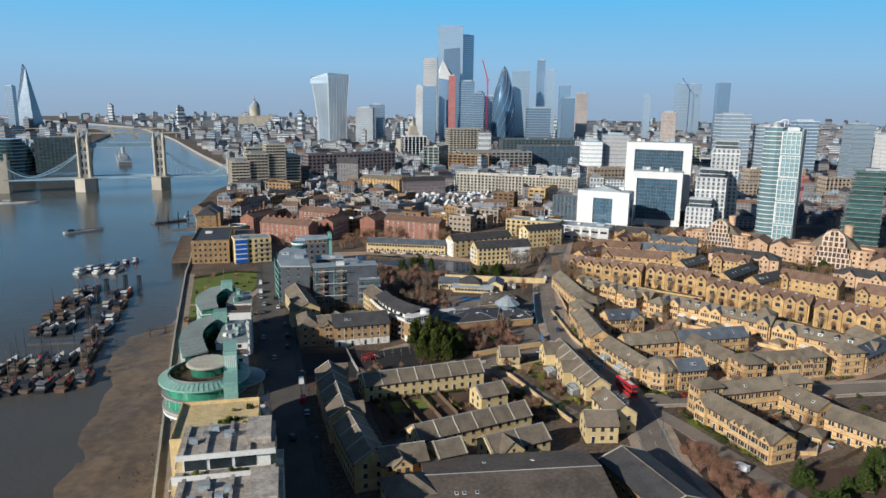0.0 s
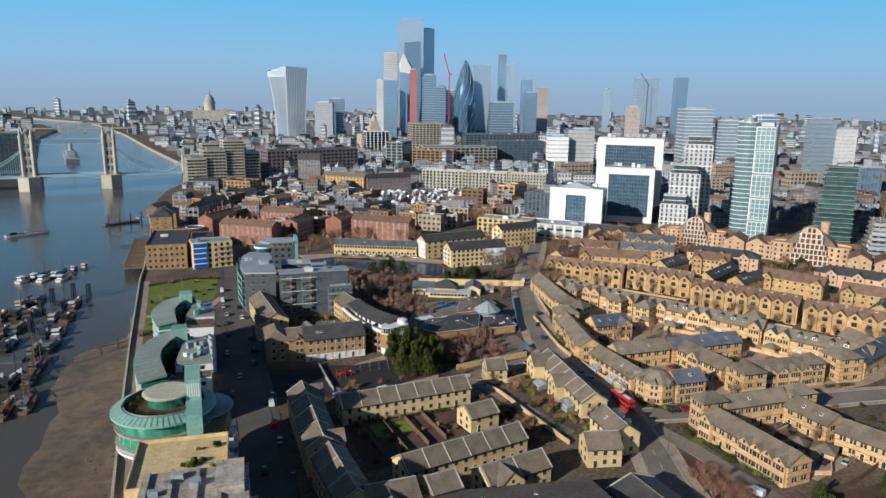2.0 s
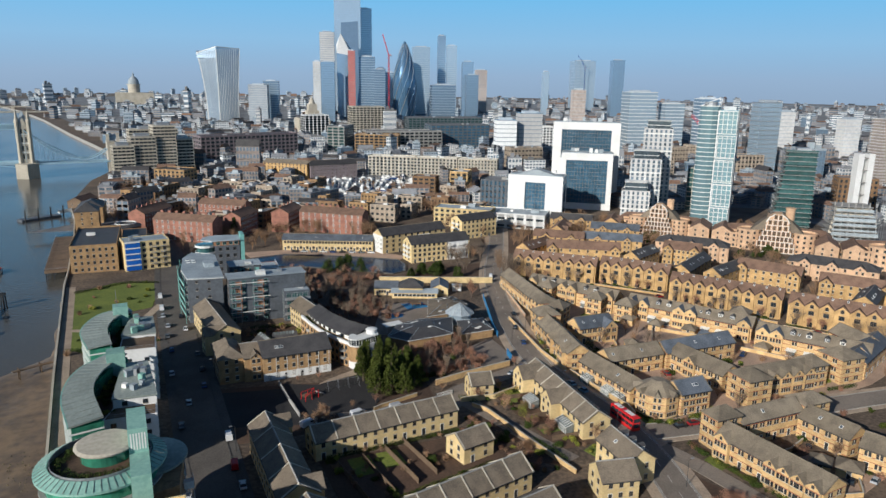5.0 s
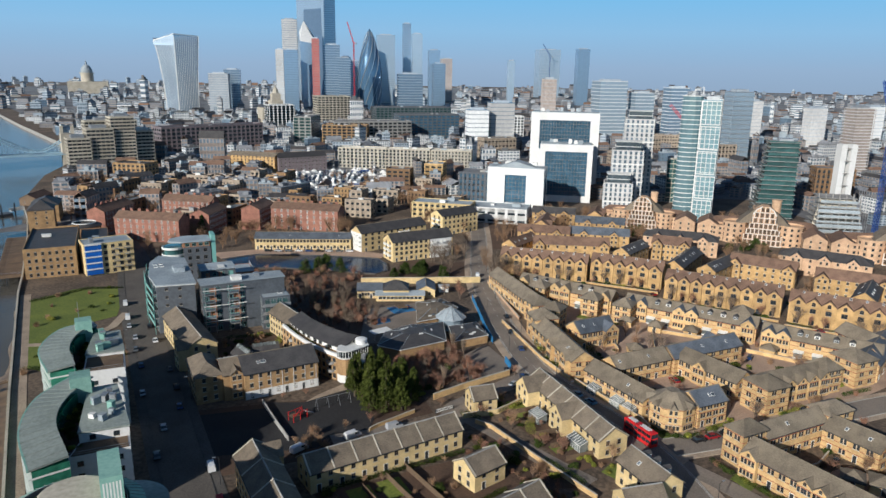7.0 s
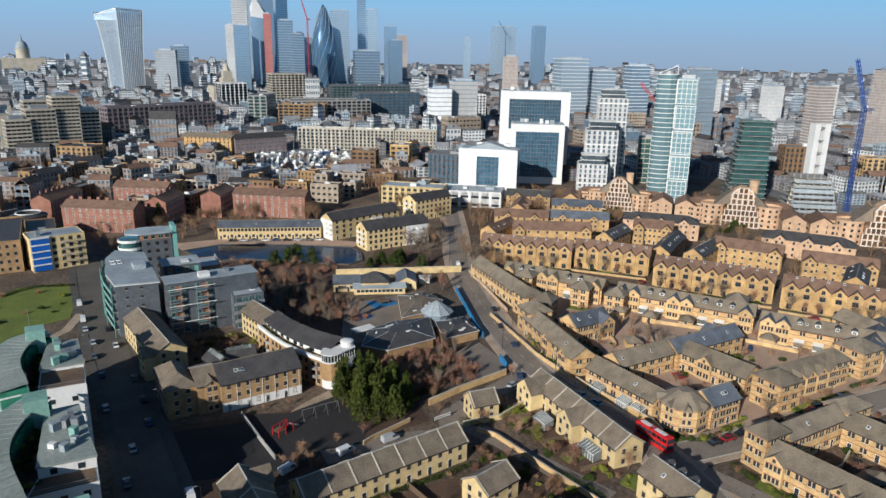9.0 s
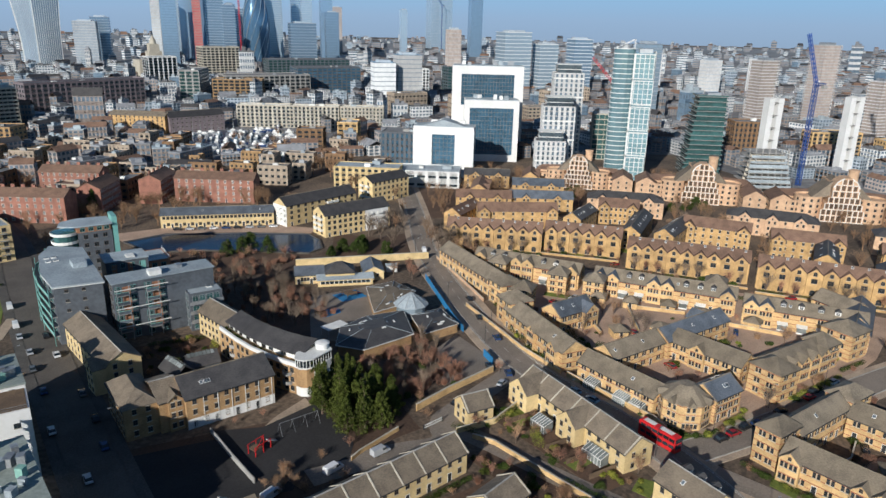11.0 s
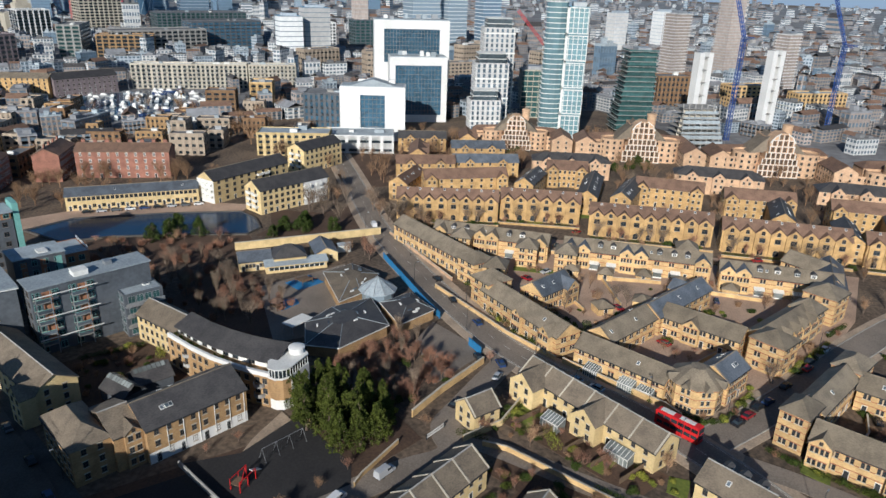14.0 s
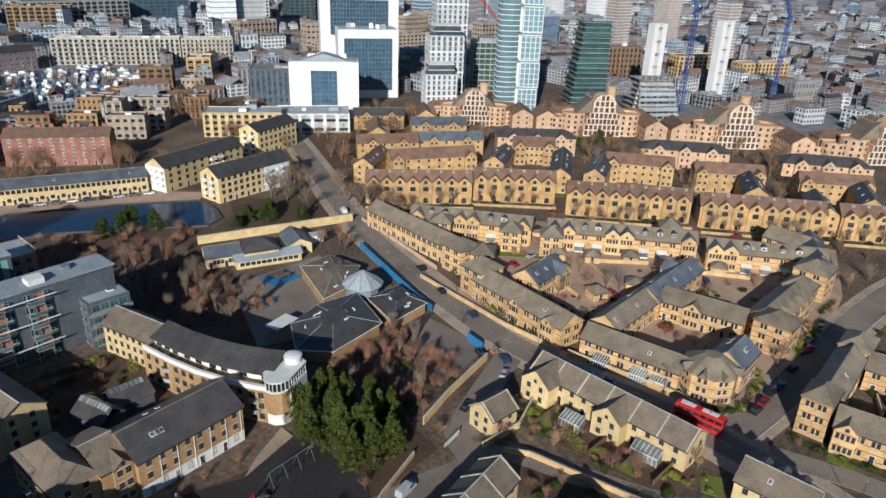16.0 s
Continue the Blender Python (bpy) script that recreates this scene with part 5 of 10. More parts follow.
def glazed_shed(x, y, ang, L, W):
    e = thing("outbuilding", x, y, ang, "low slate-roofed outbuilding with glazed white ridge", "outbuilding", "outbuildings")
    FOOT.append((x, y, ang, L, W))
    part("wall", MB().box(-L / 2, L / 2, -W / 2, W / 2, -0.2, 3.2), ["grey"], e)
    part("roof", gable_roof(L, W, 3.2, 5.6), ["slate"], e)
    for q in (-1, 1):
        for i in range(int(L / 1.1)):
            lo = [(-L / 2 + 0.2 + i * 1.1, q * 0.15, 5.95), (-L / 2 + 1.1 + i * 1.1, q * 0.15, 5.95), (-L / 2 + 1.1 + i * 1.1, q * 1.2, 5.28), (-L / 2 + 0.2 + i * 1.1, q * 1.2, 5.28)]
            part("ridge_pane", MB().hexa(lo, [(a, c, d + 0.08) for a, c, d in lo]), ["glass_clear"], e)


glazed_shed(40.6, 300, 102, 9, 6)
glazed_shed(48, 301.5, -4, 8.5, 7)


def curved_flats():
    e = thing("curved_flats", 0, 0, 0, "curved cream and brick flats with slate roof and white terrace", "flats", "brick flats")
    front = [(56.0, 308), (56.9, 298), (58.2, 290), (60.2, 283), (62.2, 277.5), (64.2, 273.2)]
    back = [(65.5, 308), (66.4, 300), (68.2, 293), (70.4, 287), (73.2, 281.5), (75.6, 278)]
    inset = [(f[0] * 0.68 + k[0] * 0.32, f[1] * 0.68 + k[1] * 0.32) for f, k in zip(front, back)]
    eaves = [(f[0] * 0.8 + k[0] * 0.2, f[1] * 0.8 + k[1] * 0.2) for f, k in zip(front, back)]
    ridge = [(f[0] * 0.25 + k[0] * 0.75, f[1] * 0.25 + k[1] * 0.75) for f, k in zip(front, back)]
    for i in range(5):
        w = MB().prism([front[i], front[i + 1], back[i + 1], back[i]], -0.3, 8.2)
        part("wall", w, ["buff"], e)
        t = MB().prism([inset[i], inset[i + 1], back[i + 1], back[i]], 8.2, 10.6)
        part("top_storey", t, ["paint"], e)
        p = MB()
        lo = [(*front[i], 8.2), (*front[i + 1], 8.2), (front[i + 1][0] * 0.93 + back[i + 1][0] * 0.07, front[i + 1][1] * 0.93 + back[i + 1][1] * 0.07, 8.2), (front[i][0] * 0.93 + back[i][0] * 0.07, front[i][1] * 0.93 + back[i][1] * 0.07, 8.2)]
        p.hexa(lo, [(a, c, d + 1.1) for a, c, d in lo])
        part("terrace_parapet", p, ["white"], e)
        r = MB()
        for A, B in ((eaves, ridge), (ridge, back)):
            za, zb = (10.3, 12.8) if A is eaves else (12.8, 10.5)
            lo = [(*A[i], za), (*A[i + 1], za), (*B[i + 1], zb), (*B[i], zb)]
            r.hexa(lo, [(a, c, d + 0.25) for a, c, d in lo])
        part("roof", r, ["slate"], e)
        (ax, ay), (bx, by) = front[i], front[i + 1]
        ln, a = math.hypot(bx - ax, by - ay), math.atan2(by - ay, bx - ax)
        for k in range(3):
            for u in spread_over(max(2, int(ln / 2.6)), ln, 0.4):
                q = 0.5 + u / ln
                part("window", window_mesh(1.3, 1.5, "cross"), (), e, "", (ax + (bx - ax) * q, ay + (by - ay) * q, 0.8 + 2.7 * k), math.degrees(a))
        (ax, ay), (bx, by) = inset[i], inset[i + 1]
        ln, a = math.hypot(bx - ax, by - ay), math.atan2(by - ay, bx - ax)
        for u in spread_over(max(1, int(ln / 3)), ln, 0.4):
            q = 0.5 + u / ln
            part("window", window_mesh(1.8, 1.9, "cross"), (), e, "", (ax + (bx - ax) * q, ay + (by - ay) * q, 8.4), math.degrees(a))
    drum = [(64.2, 273.4), (64.6, 271.6), (66.0, 270.4), (68.0, 270.2), (74.6, 272.6), (75.6, 278), (66, 276)]
    grow = lambda k: [(69.5 + (a - 69.5) * k, 274 + (c - 274) * k) for a, c in drum]
    part("end_wall", MB().prism(drum, -0.3, 8.4), ["buff"], e)
    part("white_flank", MB().hexa([(68.2, 270.1, 0), (74.8, 272.45, 0), (74.7, 272.7, 0), (68.1, 270.4, 0)], [(68.2, 270.1, 8.4), (74.8, 272.45, 8.4), (74.7, 272.7, 8.4), (68.1, 270.4, 8.4)]), ["white"], e)
    part("white_plinth", MB().prism(grow(1.012), -0.3, 2.6), ["white"], e)
    part("band_course", MB().prism(grow(1.05), 8.2, 8.5), ["white"], e)
    part("end_glazing", MB().prism(grow(0.97), 8.5, 10.7), ["glass"], e)
    for (x0, y0), (x1, y1) in zip(grow(0.985)[:5], grow(0.985)[1:6]):
        m_ = max(1, round(math.hypot(x1 - x0, y1 - y0) / 1.0))
        for k in range(m_):
            part("mullion", MB().box(-0.07, 0.07, -0.07, 0.07, 8.5, 10.7), ["paint"], e, "", (x0 + (x1 - x0) * k / m_, y0 + (y1 - y0) * k / m_, 0))
    part("end_roof", MB().prism(grow(1.06), 10.7, 11.0), ["paint"], e)
    part("roof_drum", MB().lathe([(1.9, 11.0), (1.9, 12.2), (2.05, 12.2), (2.05, 12.5), (1.2, 12.8), (0.1, 12.9)], 20, x=73.2, y=275.0), ["white"], e)
    for u, v in ((63.0, 275.8), (57.4, 300)):
        for k in range(1, 3):
            part("balcony", MB().lathe([(0.1, 0), (1.5, 0), (1.5, 1.0), (1.42, 1.0), (1.42, 0.12), (0.1, 0.12)], 14), ["concrete"], e, "", (u, v, 2.75 * k))
    rr = random.Random(77)
    for i in range(16):
        k = rr.uniform(0, 4.6)
        j, f_ = int(k), k % 1
        x_ = (front[j][0] * 0.85 + back[j][0] * 0.15) * (1 - f_) + (front[j + 1][0] * 0.85 + back[j + 1][0] * 0.15) * f_
        y_ = (front[j][1] * 0.85 + back[j][1] * 0.15) * (1 - f_) + (front[j + 1][1] * 0.85 + back[j + 1][1] * 0.15) * f_
        TERRACE_POTS.append((x_, y_, 8.2, rr.uniform(0.3, 0.6)))


TERRACE_POTS = []
curved_flats()
terrace("terrace", 62, 317.5, 99, 20, 9, 7.8, 10.8, "cream brick terrace with brown-grey roof", "cream", "concrete_tile", 4, 3, 2, None, group="brick flats")


def school():
    """Low wings with dark roofs round a pointed tent pavilion."""
    for k, (pts, z) in enumerate((
            (((116.8, 323.9), (128.6, 323.4), (129.7, 310.6), (115.9, 302.6), (106.7, 302.1)), 4.6),
            (((84.1, 287.6), (91.8, 298.5), (103.4, 301.4), (116.2, 298.5), (108.3, 281.0), (89.6, 280.0)), 4.3),
            (((116.4, 294.5), (128.5, 293.6), (125.6, 279.8), (111.0, 279.6)), 4.0))):
        cx, cy = sum(p[0] for p in pts) / len(pts), sum(p[1] for p in pts) / len(pts)
        loc = [(p[0] - cx, p[1] - cy) for p in pts]
        e = thing("school_wing", cx, cy, 0, "low school wing with dark felt roof and raised skylights", "school", "school wings")
        FOOT.append((cx, cy, 0, 22, 16))
        part("wall", MB().prism([(a * 0.95, c * 0.95) for a, c in loc], -0.2, z - 0.7), ["buff"], e)
        part("fascia", MB().prism([(a * 1.01, c * 1.01) for a, c in loc], z - 0.9, z - 0.68), ["paint"], e)
        part("roof", MB().hexa([(a, c, z - 0.68) for a, c in loc], [(a * 0.3 + 0.8, c * 0.3, z + 1.0) for a, c in loc]), ["slate" if k else "concrete_tile"], e)
        for a, c in loc:
            part("hip_flashing", MB().beam((a, c, z - 0.62), (a * 0.3 + 0.8, c * 0.3, z + 1.06), 0.09), ["lead"], e)
        rr = random.Random(k)
        for i in range(8):
            u, v = rr.uniform(0.35, 0.8), rr.randrange(len(loc))
            (a, c), (a2, c2), w = loc[v], loc[(v + 1) % len(loc)], rr.uniform(0.25, 0.75)
            q = (u - 0.3) / 0.7
            part("skylight", MB().box(-0.22, 0.22, -0.7, 0.7, -0.3, 0.3), ["paint" if i % 3 else "glass_sky"], e, "", ((a + (a2 - a) * w) * u + 0.8 * (1 - q), (c + (c2 - c) * w) * u, z + 1.0 - 1.68 * q), math.degrees(math.atan2(c2 - c, a2 - a)) + 90)
    sh = thing("shelter", 91.5, 302, 8, "white flat-roofed play shelter on posts", "shelter")
    part("roof", MB().box(-4, 4, -2.2, 2.2, 2.8, 3.0), ["paint"], sh)
    for a, c in ((-3.7, -2), (3.7, -2), (3.7, 2), (-3.7, 2)):
        part("post", MB().beam((a, c, 0), (a, c, 2.8), 0.07), ["steel"], sh)
    pf = thing("climbing_frame", 112, 328, 0, "timber playground climbing frame with blue mat", "playground frame")
    part("mat", MB().box(-5, 5, -4, 4, -0.1, 0.16), ["hoarding"], pf)
    for a, c in ((-2, -2), (2, -2), (2, 2), (-2, 2)):
        part("post", MB().beam((a, c, 0), (a, c, 2.6), 0.1), ["wood"], pf)
    part("platform", MB().box(-2.1, 2.1, -2.1, 2.1, 1.3, 1.45).box(-2.1, 2.1, -2.1, -2.0, 1.45, 2.2), ["wood"], pf)
    part("slide", MB().hexa([(2, -0.5, 1.3), (5, -0.5, 0.1), (5, 0.5, 0.1), (2, 0.5, 1.3)], [(2, -0.5, 1.45), (5, -0.5, 0.2), (5, 0.5, 0.2), (2, 0.5, 1.45)]), ["scarlet"], pf)
    NB = "low cream nursery wing with blue-grey pitched roof"
    terrace("school_wing", 117, 344.5, -25, 11, 9, 4.8, 8.0, "cream nursery hall with pyramid slate roof", "cream", "slate", 2, 1, 4, None, hip=True, group="school wings", category="school")
    terrace("school_wing", 107.5, 351.5, -25, 11, 9, 3.6, 5.8, NB, "cream", "slate_blue", 2, 1, 4, None, group="school wings", category="school")
    terrace("school_wing", 131, 343, 65, 12, 8, 3.6, 5.6, NB, "cream", "slate_blue", 2, 1, 3, None, group="school wings", category="school")
    ln = thing("school_wing", 117.5, 340, -25, "cream lean-to classroom with pale sheet roof and long window strip", "school", "school wings")
    part("wall", MB().box(-11, 10, -2.4, 1.0, -0.2, 2.7), ["cream"], ln)
    part("window_strip", MB().box(-10, 9, -2.46, -2.3, 1.0, 2.1), ["glass"], ln)
    for u in range(12):
        part("mullion", MB().box(-0.1, 0.1, -2.52, -2.4, 1.0, 2.1), ["paint"], ln, "", (-10 + u * 19 / 11, 0, 0))
    part("roof", MB().hexa([(-11.5, -3.0, 2.7), (10.5, -3.0, 2.7), (10.5, 1.0, 3.9), (-11.5, 1.0, 3.9)], [(-11.5, -3.0, 2.85), (10.5, -3.0, 2.85), (10.5, 1.0, 4.05), (-11.5, 1.0, 4.05)]), ["lead"], ln)
    cb = thing("play_cabin", 140, 342.5, -25, "small white cabin beside the nursery", "cabin")
    part("wall", MB().box(-2.2, 2.2, -1.5, 1.5, -0.1, 2.6), ["paint"], cb)
    part("roof", MB().hexa([(-2.5, -1.8, 2.6), (2.5, -1.8, 2.6), (2.5, 1.8, 2.6), (-2.5, 1.8, 2.6)], [(-2.5, -0.1, 3.4), (2.5, -0.1, 3.4), (2.5, 0.1, 3.4), (-2.5, 0.1, 3.4)]), ["lead"], cb)
    m2 = thing("climbing_frame", 98, 318, 15, "red and timber playground climbing frame with blue mat", "playground frame")
    part("mat", MB().prism([(-4, -2), (3, -3), (5, 0), (2, 3), (-3, 2.5)], -0.1, 0.16), ["hoarding"], m2)
    for a, c in ((-5, -1), (-5, 1.5), (-2.5, -1), (-2.5, 1.5)):
        part("post", MB().beam((a, c, 0), (a, c, 2.8), 0.14), ["tile"], m2)
    part("platform", MB().box(-5.2, -2.3, -1.2, 1.7, 1.3, 1.5), ["wood"], m2)
    part("cabin_roof", MB().hexa([(-5.6, -1.6, 2.8), (-1.9, -1.6, 2.8), (-1.9, 2.1, 2.8), (-5.6, 2.1, 2.8)], [(-3.9, 0.1, 4), (-3.6, 0.1, 4), (-3.6, 0.4, 4), (-3.9, 0.4, 4)]), ["tile"], m2)
    e = thing("pavilion", 120.8, 300.6, 0, "round school pavilion with a pale pointed tent roof", "pavilion")
    ring = lambda r: [(r * math.cos(i * math.pi / 5), r * math.sin(i * math.pi / 5)) for i in range(10)]
    part("wall", MB().prism(ring(5.0), -0.2, 4.6), ["glass_pale"], e)
    part("roof", MB().hexa([(a, c, 4.5) for a, c in ring(6.2)], [(a, c, 8.6) for a, c in ring(0.25)]), ["lead"], e)
    for a, c in ring(5.9):
        part("rib", MB().beam((a, c, 4.75), (0, 0, 8.75), 0.12), ["steel"], e)


school()
# basin side
VB = "cream brick dockside housing with blue-grey roof and white bays"
terrace("dock_housing", 106.3, 446.6, -25.4, 53, 9, 6.4, 9.0, VB, "cream", "slate_blue", 14, 2, 2, None, group="dock housing", lights=3, style="cross", wsize=(1.4, 1.5))
dk_a = terrace("dock_housing", 152.6, 433, 10, 44, 11, 10.5, 14.0, "cream dock flats with curved dark grey roof and white balconies", "cream", "slate", 5, 4, 2, None, group="dock housing", style="cross", wsize=(1.5, 1.6))
dk_b = terrace("dock_housing", 157, 404, 1, 36, 12, 10.5, 14, "cream and white dock flats with curved dark grey roof", "cream", "slate", 6, 4, 2, None, group="dock housing", style="cross", wsize=(1.5, 1.6))
dk_c = terrace("dock_housing", 204, 449, 10, 28, 12, 12, 15.0, "cream dock flats with dark grey roof and white balconies", "cream", "slate", 4, 4, 2, None, group="dock housing", style="cross", wsize=(1.5, 1.6))
white_balconies(dk_a, 44, 11, "l", (0, 3.4), 4, 2.65)
white_balconies(dk_a, 44, 11, "f", (4, 8), 4, 2.65)
white_balconies(dk_b, 36, 12, "l", (-2, 2.5), 4, 2.65)
white_balconies(dk_b, 36, 12, "f", (6, 12), 4, 2.65)
white_balconies(dk_c, 28, 12, "l", (-2, 2.5), 4, 3.0)
part("white_gable", MB().hexa([(-22.2, -5.5, 0), (-22.02, -5.5, 0), (-22.02, 5.5, 0), (-22.2, 5.5, 0)], [(-22.2, -5.5, 10.4), (-22.02, -5.5, 10.4), (-22.02, 5.5, 10.4), (-22.2, 5.5, 10.4)]), ["paint"], dk_a)
part("white_front", MB().box(4.0, 17.0, -6.25, -5.9, 0, 10.4), ["white"], dk_b)
block("flats", 214, 482, -42, 40, 16, 12.5, "cream brick flats with pale flat roof", "cream", "lead", 4, 10, 4, plant=3, parapet=0.6)
block("office", 248, 466, -42, 40, 22, 10, "low white office annexe with pale stepped roof", "white", "lead", 2, 6, 4, plant=4, parapet=0.6)


# white office slabs with dark glazed centres
def portal_office(x, y, ang, L, W, H, glass_from, glass_to, glass_w, floors):
    e = thing("office_block", x, y, ang, "white portal-framed office block with dark blue glazed centre", "office", "white offices")
    b = MB()
    gx = glass_w / 2
    b.box(-L / 2, -gx, -W / 2, W / 2, -0.5, H).box(gx, L / 2, -W / 2, W / 2, -0.5, H)
    b.box(-gx, gx, -W / 2, W / 2, glass_to, H)
    if glass_from > 0:
        b.box(-gx, gx, -W / 2, W / 2, -0.5, glass_from)
    part("frame_wall", b, ["white"], e)
    part("curtain_wall", MB().box(-gx, gx, -W / 2 + 1.2, W / 2 - 1.2, glass_from, glass_to), ["glass_blue"], e)
    fl = MB().box(-gx, gx, -W / 2 + 1.0, -W / 2 + 1.25, -0.12, 0.12).mesh("transom", ["felt"])
    for k in range(1, floors):
        part("transom", fl, (), e, "", (0, 0, glass_from + (glass_to - glass_from) * k / floors))
    ml = MB().box(-0.1, 0.1, -W / 2 + 1.0, -W / 2 + 1.25, glass_from, glass_to).mesh("mullion", ["felt"])
    for k in range(1, int(glass_w / 2.2)):
        part("mullion", ml, (), e, "", (-gx + k * glass_w / int(glass_w / 2.2), 0, 0))
    part("side_glazing", MB().box(L / 2 - 0.5, L / 2 + 0.06, -W / 2 + 4, W / 2 - 3, 4, H - 6), ["glass_blue"], e)
    part("roof", MB().box(-L / 2 + 1, L / 2 - 1, -W / 2 + 1, W / 2 - 1, H, H + 0.4), ["lead"], e)
    rnd = random.Random(H)
    for i in range(6):
        w, h = rnd.uniform(2, 5), rnd.uniform(1.5, 3.2)
        part("roof_plant", MB().box(-w / 2, w / 2, -1.5, 1.5, 0, h).box(-w / 2 + 0.3, w / 2 - 0.3, -1.2, 1.2, h, h + 0.3), [rnd.choice(["steel", "lead", "white"])], e, "", (rnd.uniform(-L * 0.35, L * 0.35), rnd.uniform(-W * 0.3, W * 0.3), H + 0.4))


portal_office(274, 484, -44, 40, 16, 33, 6, 28, 15, 8)
part("pediment", MB().hexa([(-14, -6, 0), (14, -6, 0), (14, 6, 0), (-14, 6, 0)], [(-1, -6, 3.6), (1, -6, 3.6), (1, 6, 3.6), (-1, 6, 3.6)]), ["lead"], thing("roof_pediment", 274, 484, -44, "low grey pitched roof on the white office", "roof", "white offices", 33.4))
portal_office(338, 512, -38, 40, 20, 44.5, 5, 39, 32, 11)
portal_office(353, 535, -38, 54, 20, 67, 38, 61, 40, 8)
block("office", 262, 516, -44, 26, 22, 26, "dark glass office wing", "grey", "felt", 6, 8, 6, "cross", (2.4, 2.6), 0.6, "glass_blue", "steel", plant=2)

# residential towers
ST = "stepped white-framed residential tower with deep window bays"
for tx, ty, tl, tw, th, tf in ((329, 441, 19, 16, 25, 8), (343, 449, 21, 18, 46, 15), (364, 462, 20, 18, 66, 21)):
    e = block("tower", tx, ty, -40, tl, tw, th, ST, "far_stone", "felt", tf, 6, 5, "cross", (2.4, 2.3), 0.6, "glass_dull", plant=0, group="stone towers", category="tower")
    part("glass_crown", MB().box(-tl / 2 + 2, tl / 2 - 2, -tw / 2 + 2, tw / 2 - 2, th, th + 6.2), ["glass_crown"], e, "dark glazed top storeys")
    for k in (3.0, 6.2):
        part("crown_slab", MB().box(-tl / 2 + 1.5, tl / 2 - 1.5, -tw / 2 + 1.5, tw / 2 - 1.5, th + k - 0.25, th + k + 0.1), ["paint"], e)
    for k in range(4, tf, 4):
        part("frame_band", MB().box(-tl / 2 - 0.5, tl / 2 + 0.5, -tw / 2 - 0.5, tw / 2 + 0.5, th * k / tf - 0.4, th * k / tf + 0.4), ["paint"], e)


def framed_tower(x, y, ang, L, W, H, label, floors, frames, side_wall):
    """Slim glass tower whose front carries tall white frames, several storeys each, beside a plain flank."""
    e = thing("tower", x, y, ang, label, "tower", "glass towers")
    part("glass_body", MB().box(-L / 2, L / 2, -W / 2, W / 2, -0.5, H), ["glass_tower"], e)
    sl = MB().box(-L / 2 - 0.25, L / 2 + 0.1, -W / 2 - 0.25, W / 2 + 0.25, -0.16, 0.16).mesh("floor_edge", ["paint"])
    for k in range(1, floors):
        part("floor_edge", sl, (), e, "", (0, 0, H * k / floors))
    part("flank", MB().box(L / 2 - 0.4, L / 2 + 0.5, -W / 2 + 1.2, W / 2, -0.5, H + 1), [side_wall], e, "pale brick flank wall")
    for k in range(frames):
        z0, z1 = H * k / frames + 0.5, H * (k + 1) / frames - 0.5
        sh = 0.35 if k % 2 else -0.35
        f = MB()
        for u in (-L / 2 + 0.2, -L / 4, 0, L / 4, L / 2 - 0.2):
            f.box(u - 0.2 + sh, u + 0.2 + sh, -W / 2 - 0.9, -W / 2 + 0.1, z0, z1)
        for z in (z0, z1 - 0.5):
            f.box(-L / 2 - 0.1 + sh, L / 2 + 0.1 + sh, -W / 2 - 0.95, -W / 2 + 0.1, z, z + 0.5)
        part("white_frame", f, ["white"], e)
        g = MB()
        for v in (-W / 2 + 0.5, 0, W / 2 - 0.5):
            g.box(-L / 2 - 0.8, -L / 2 + 0.1, v - 0.3, v + 0.3, z0, z1)
        for z in (z0, z1 - 0.5):
            g.box(-L / 2 - 0.85, -L / 2 + 0.1, -W / 2 + 0.2, W / 2 - 0.2, z, z + 0.5)
        part("white_frame", g, ["white"], e)
    part("roof_plant", MB().box(-L / 2 + 2, L / 2 - 2, -W / 2 + 2, W / 2 - 2, H, H + 2.5), ["steel"], e)
    return e


tower("tower", 372, 421, -50, 13, 16, 84, "teal glass residential tower with white floor edges and curved front", 27, "glass_tower", "paint", 0, bh=0.45, out=0.45, group="glass towers", shape=[(-6.5, -5), (-5, -7), (-2, -8.2), (2, -8.2), (5, -7), (6.5, -5), (6.5, 8), (-6.5, 8)])
framed_tower(376.0, 407.6, -50, 12, 16, 82, "slim glass residential tower in tall white frames", 26, 5, "far_stone")
part("top_frame", MB().beam((-7, -7, 84), (6, -7, 90), 0.3).beam((-7, 8, 84), (6, 8, 90), 0.3).beam((6, -7, 84), (6, -7, 90), 0.3).beam((6, 8, 84), (6, 8, 90), 0.3).beam((6, -7, 90), (6, 8, 90), 0.3).beam((-4, -7, 85.4), (-4, 8, 85.4), 0.25).beam((0, -7, 87.2), (0, 8, 87.2), 0.25), ["steel"], thing("roof_frame", 372, 421, -50, "open steel roof frame on the glass tower", "roof frame", "glass towers"))


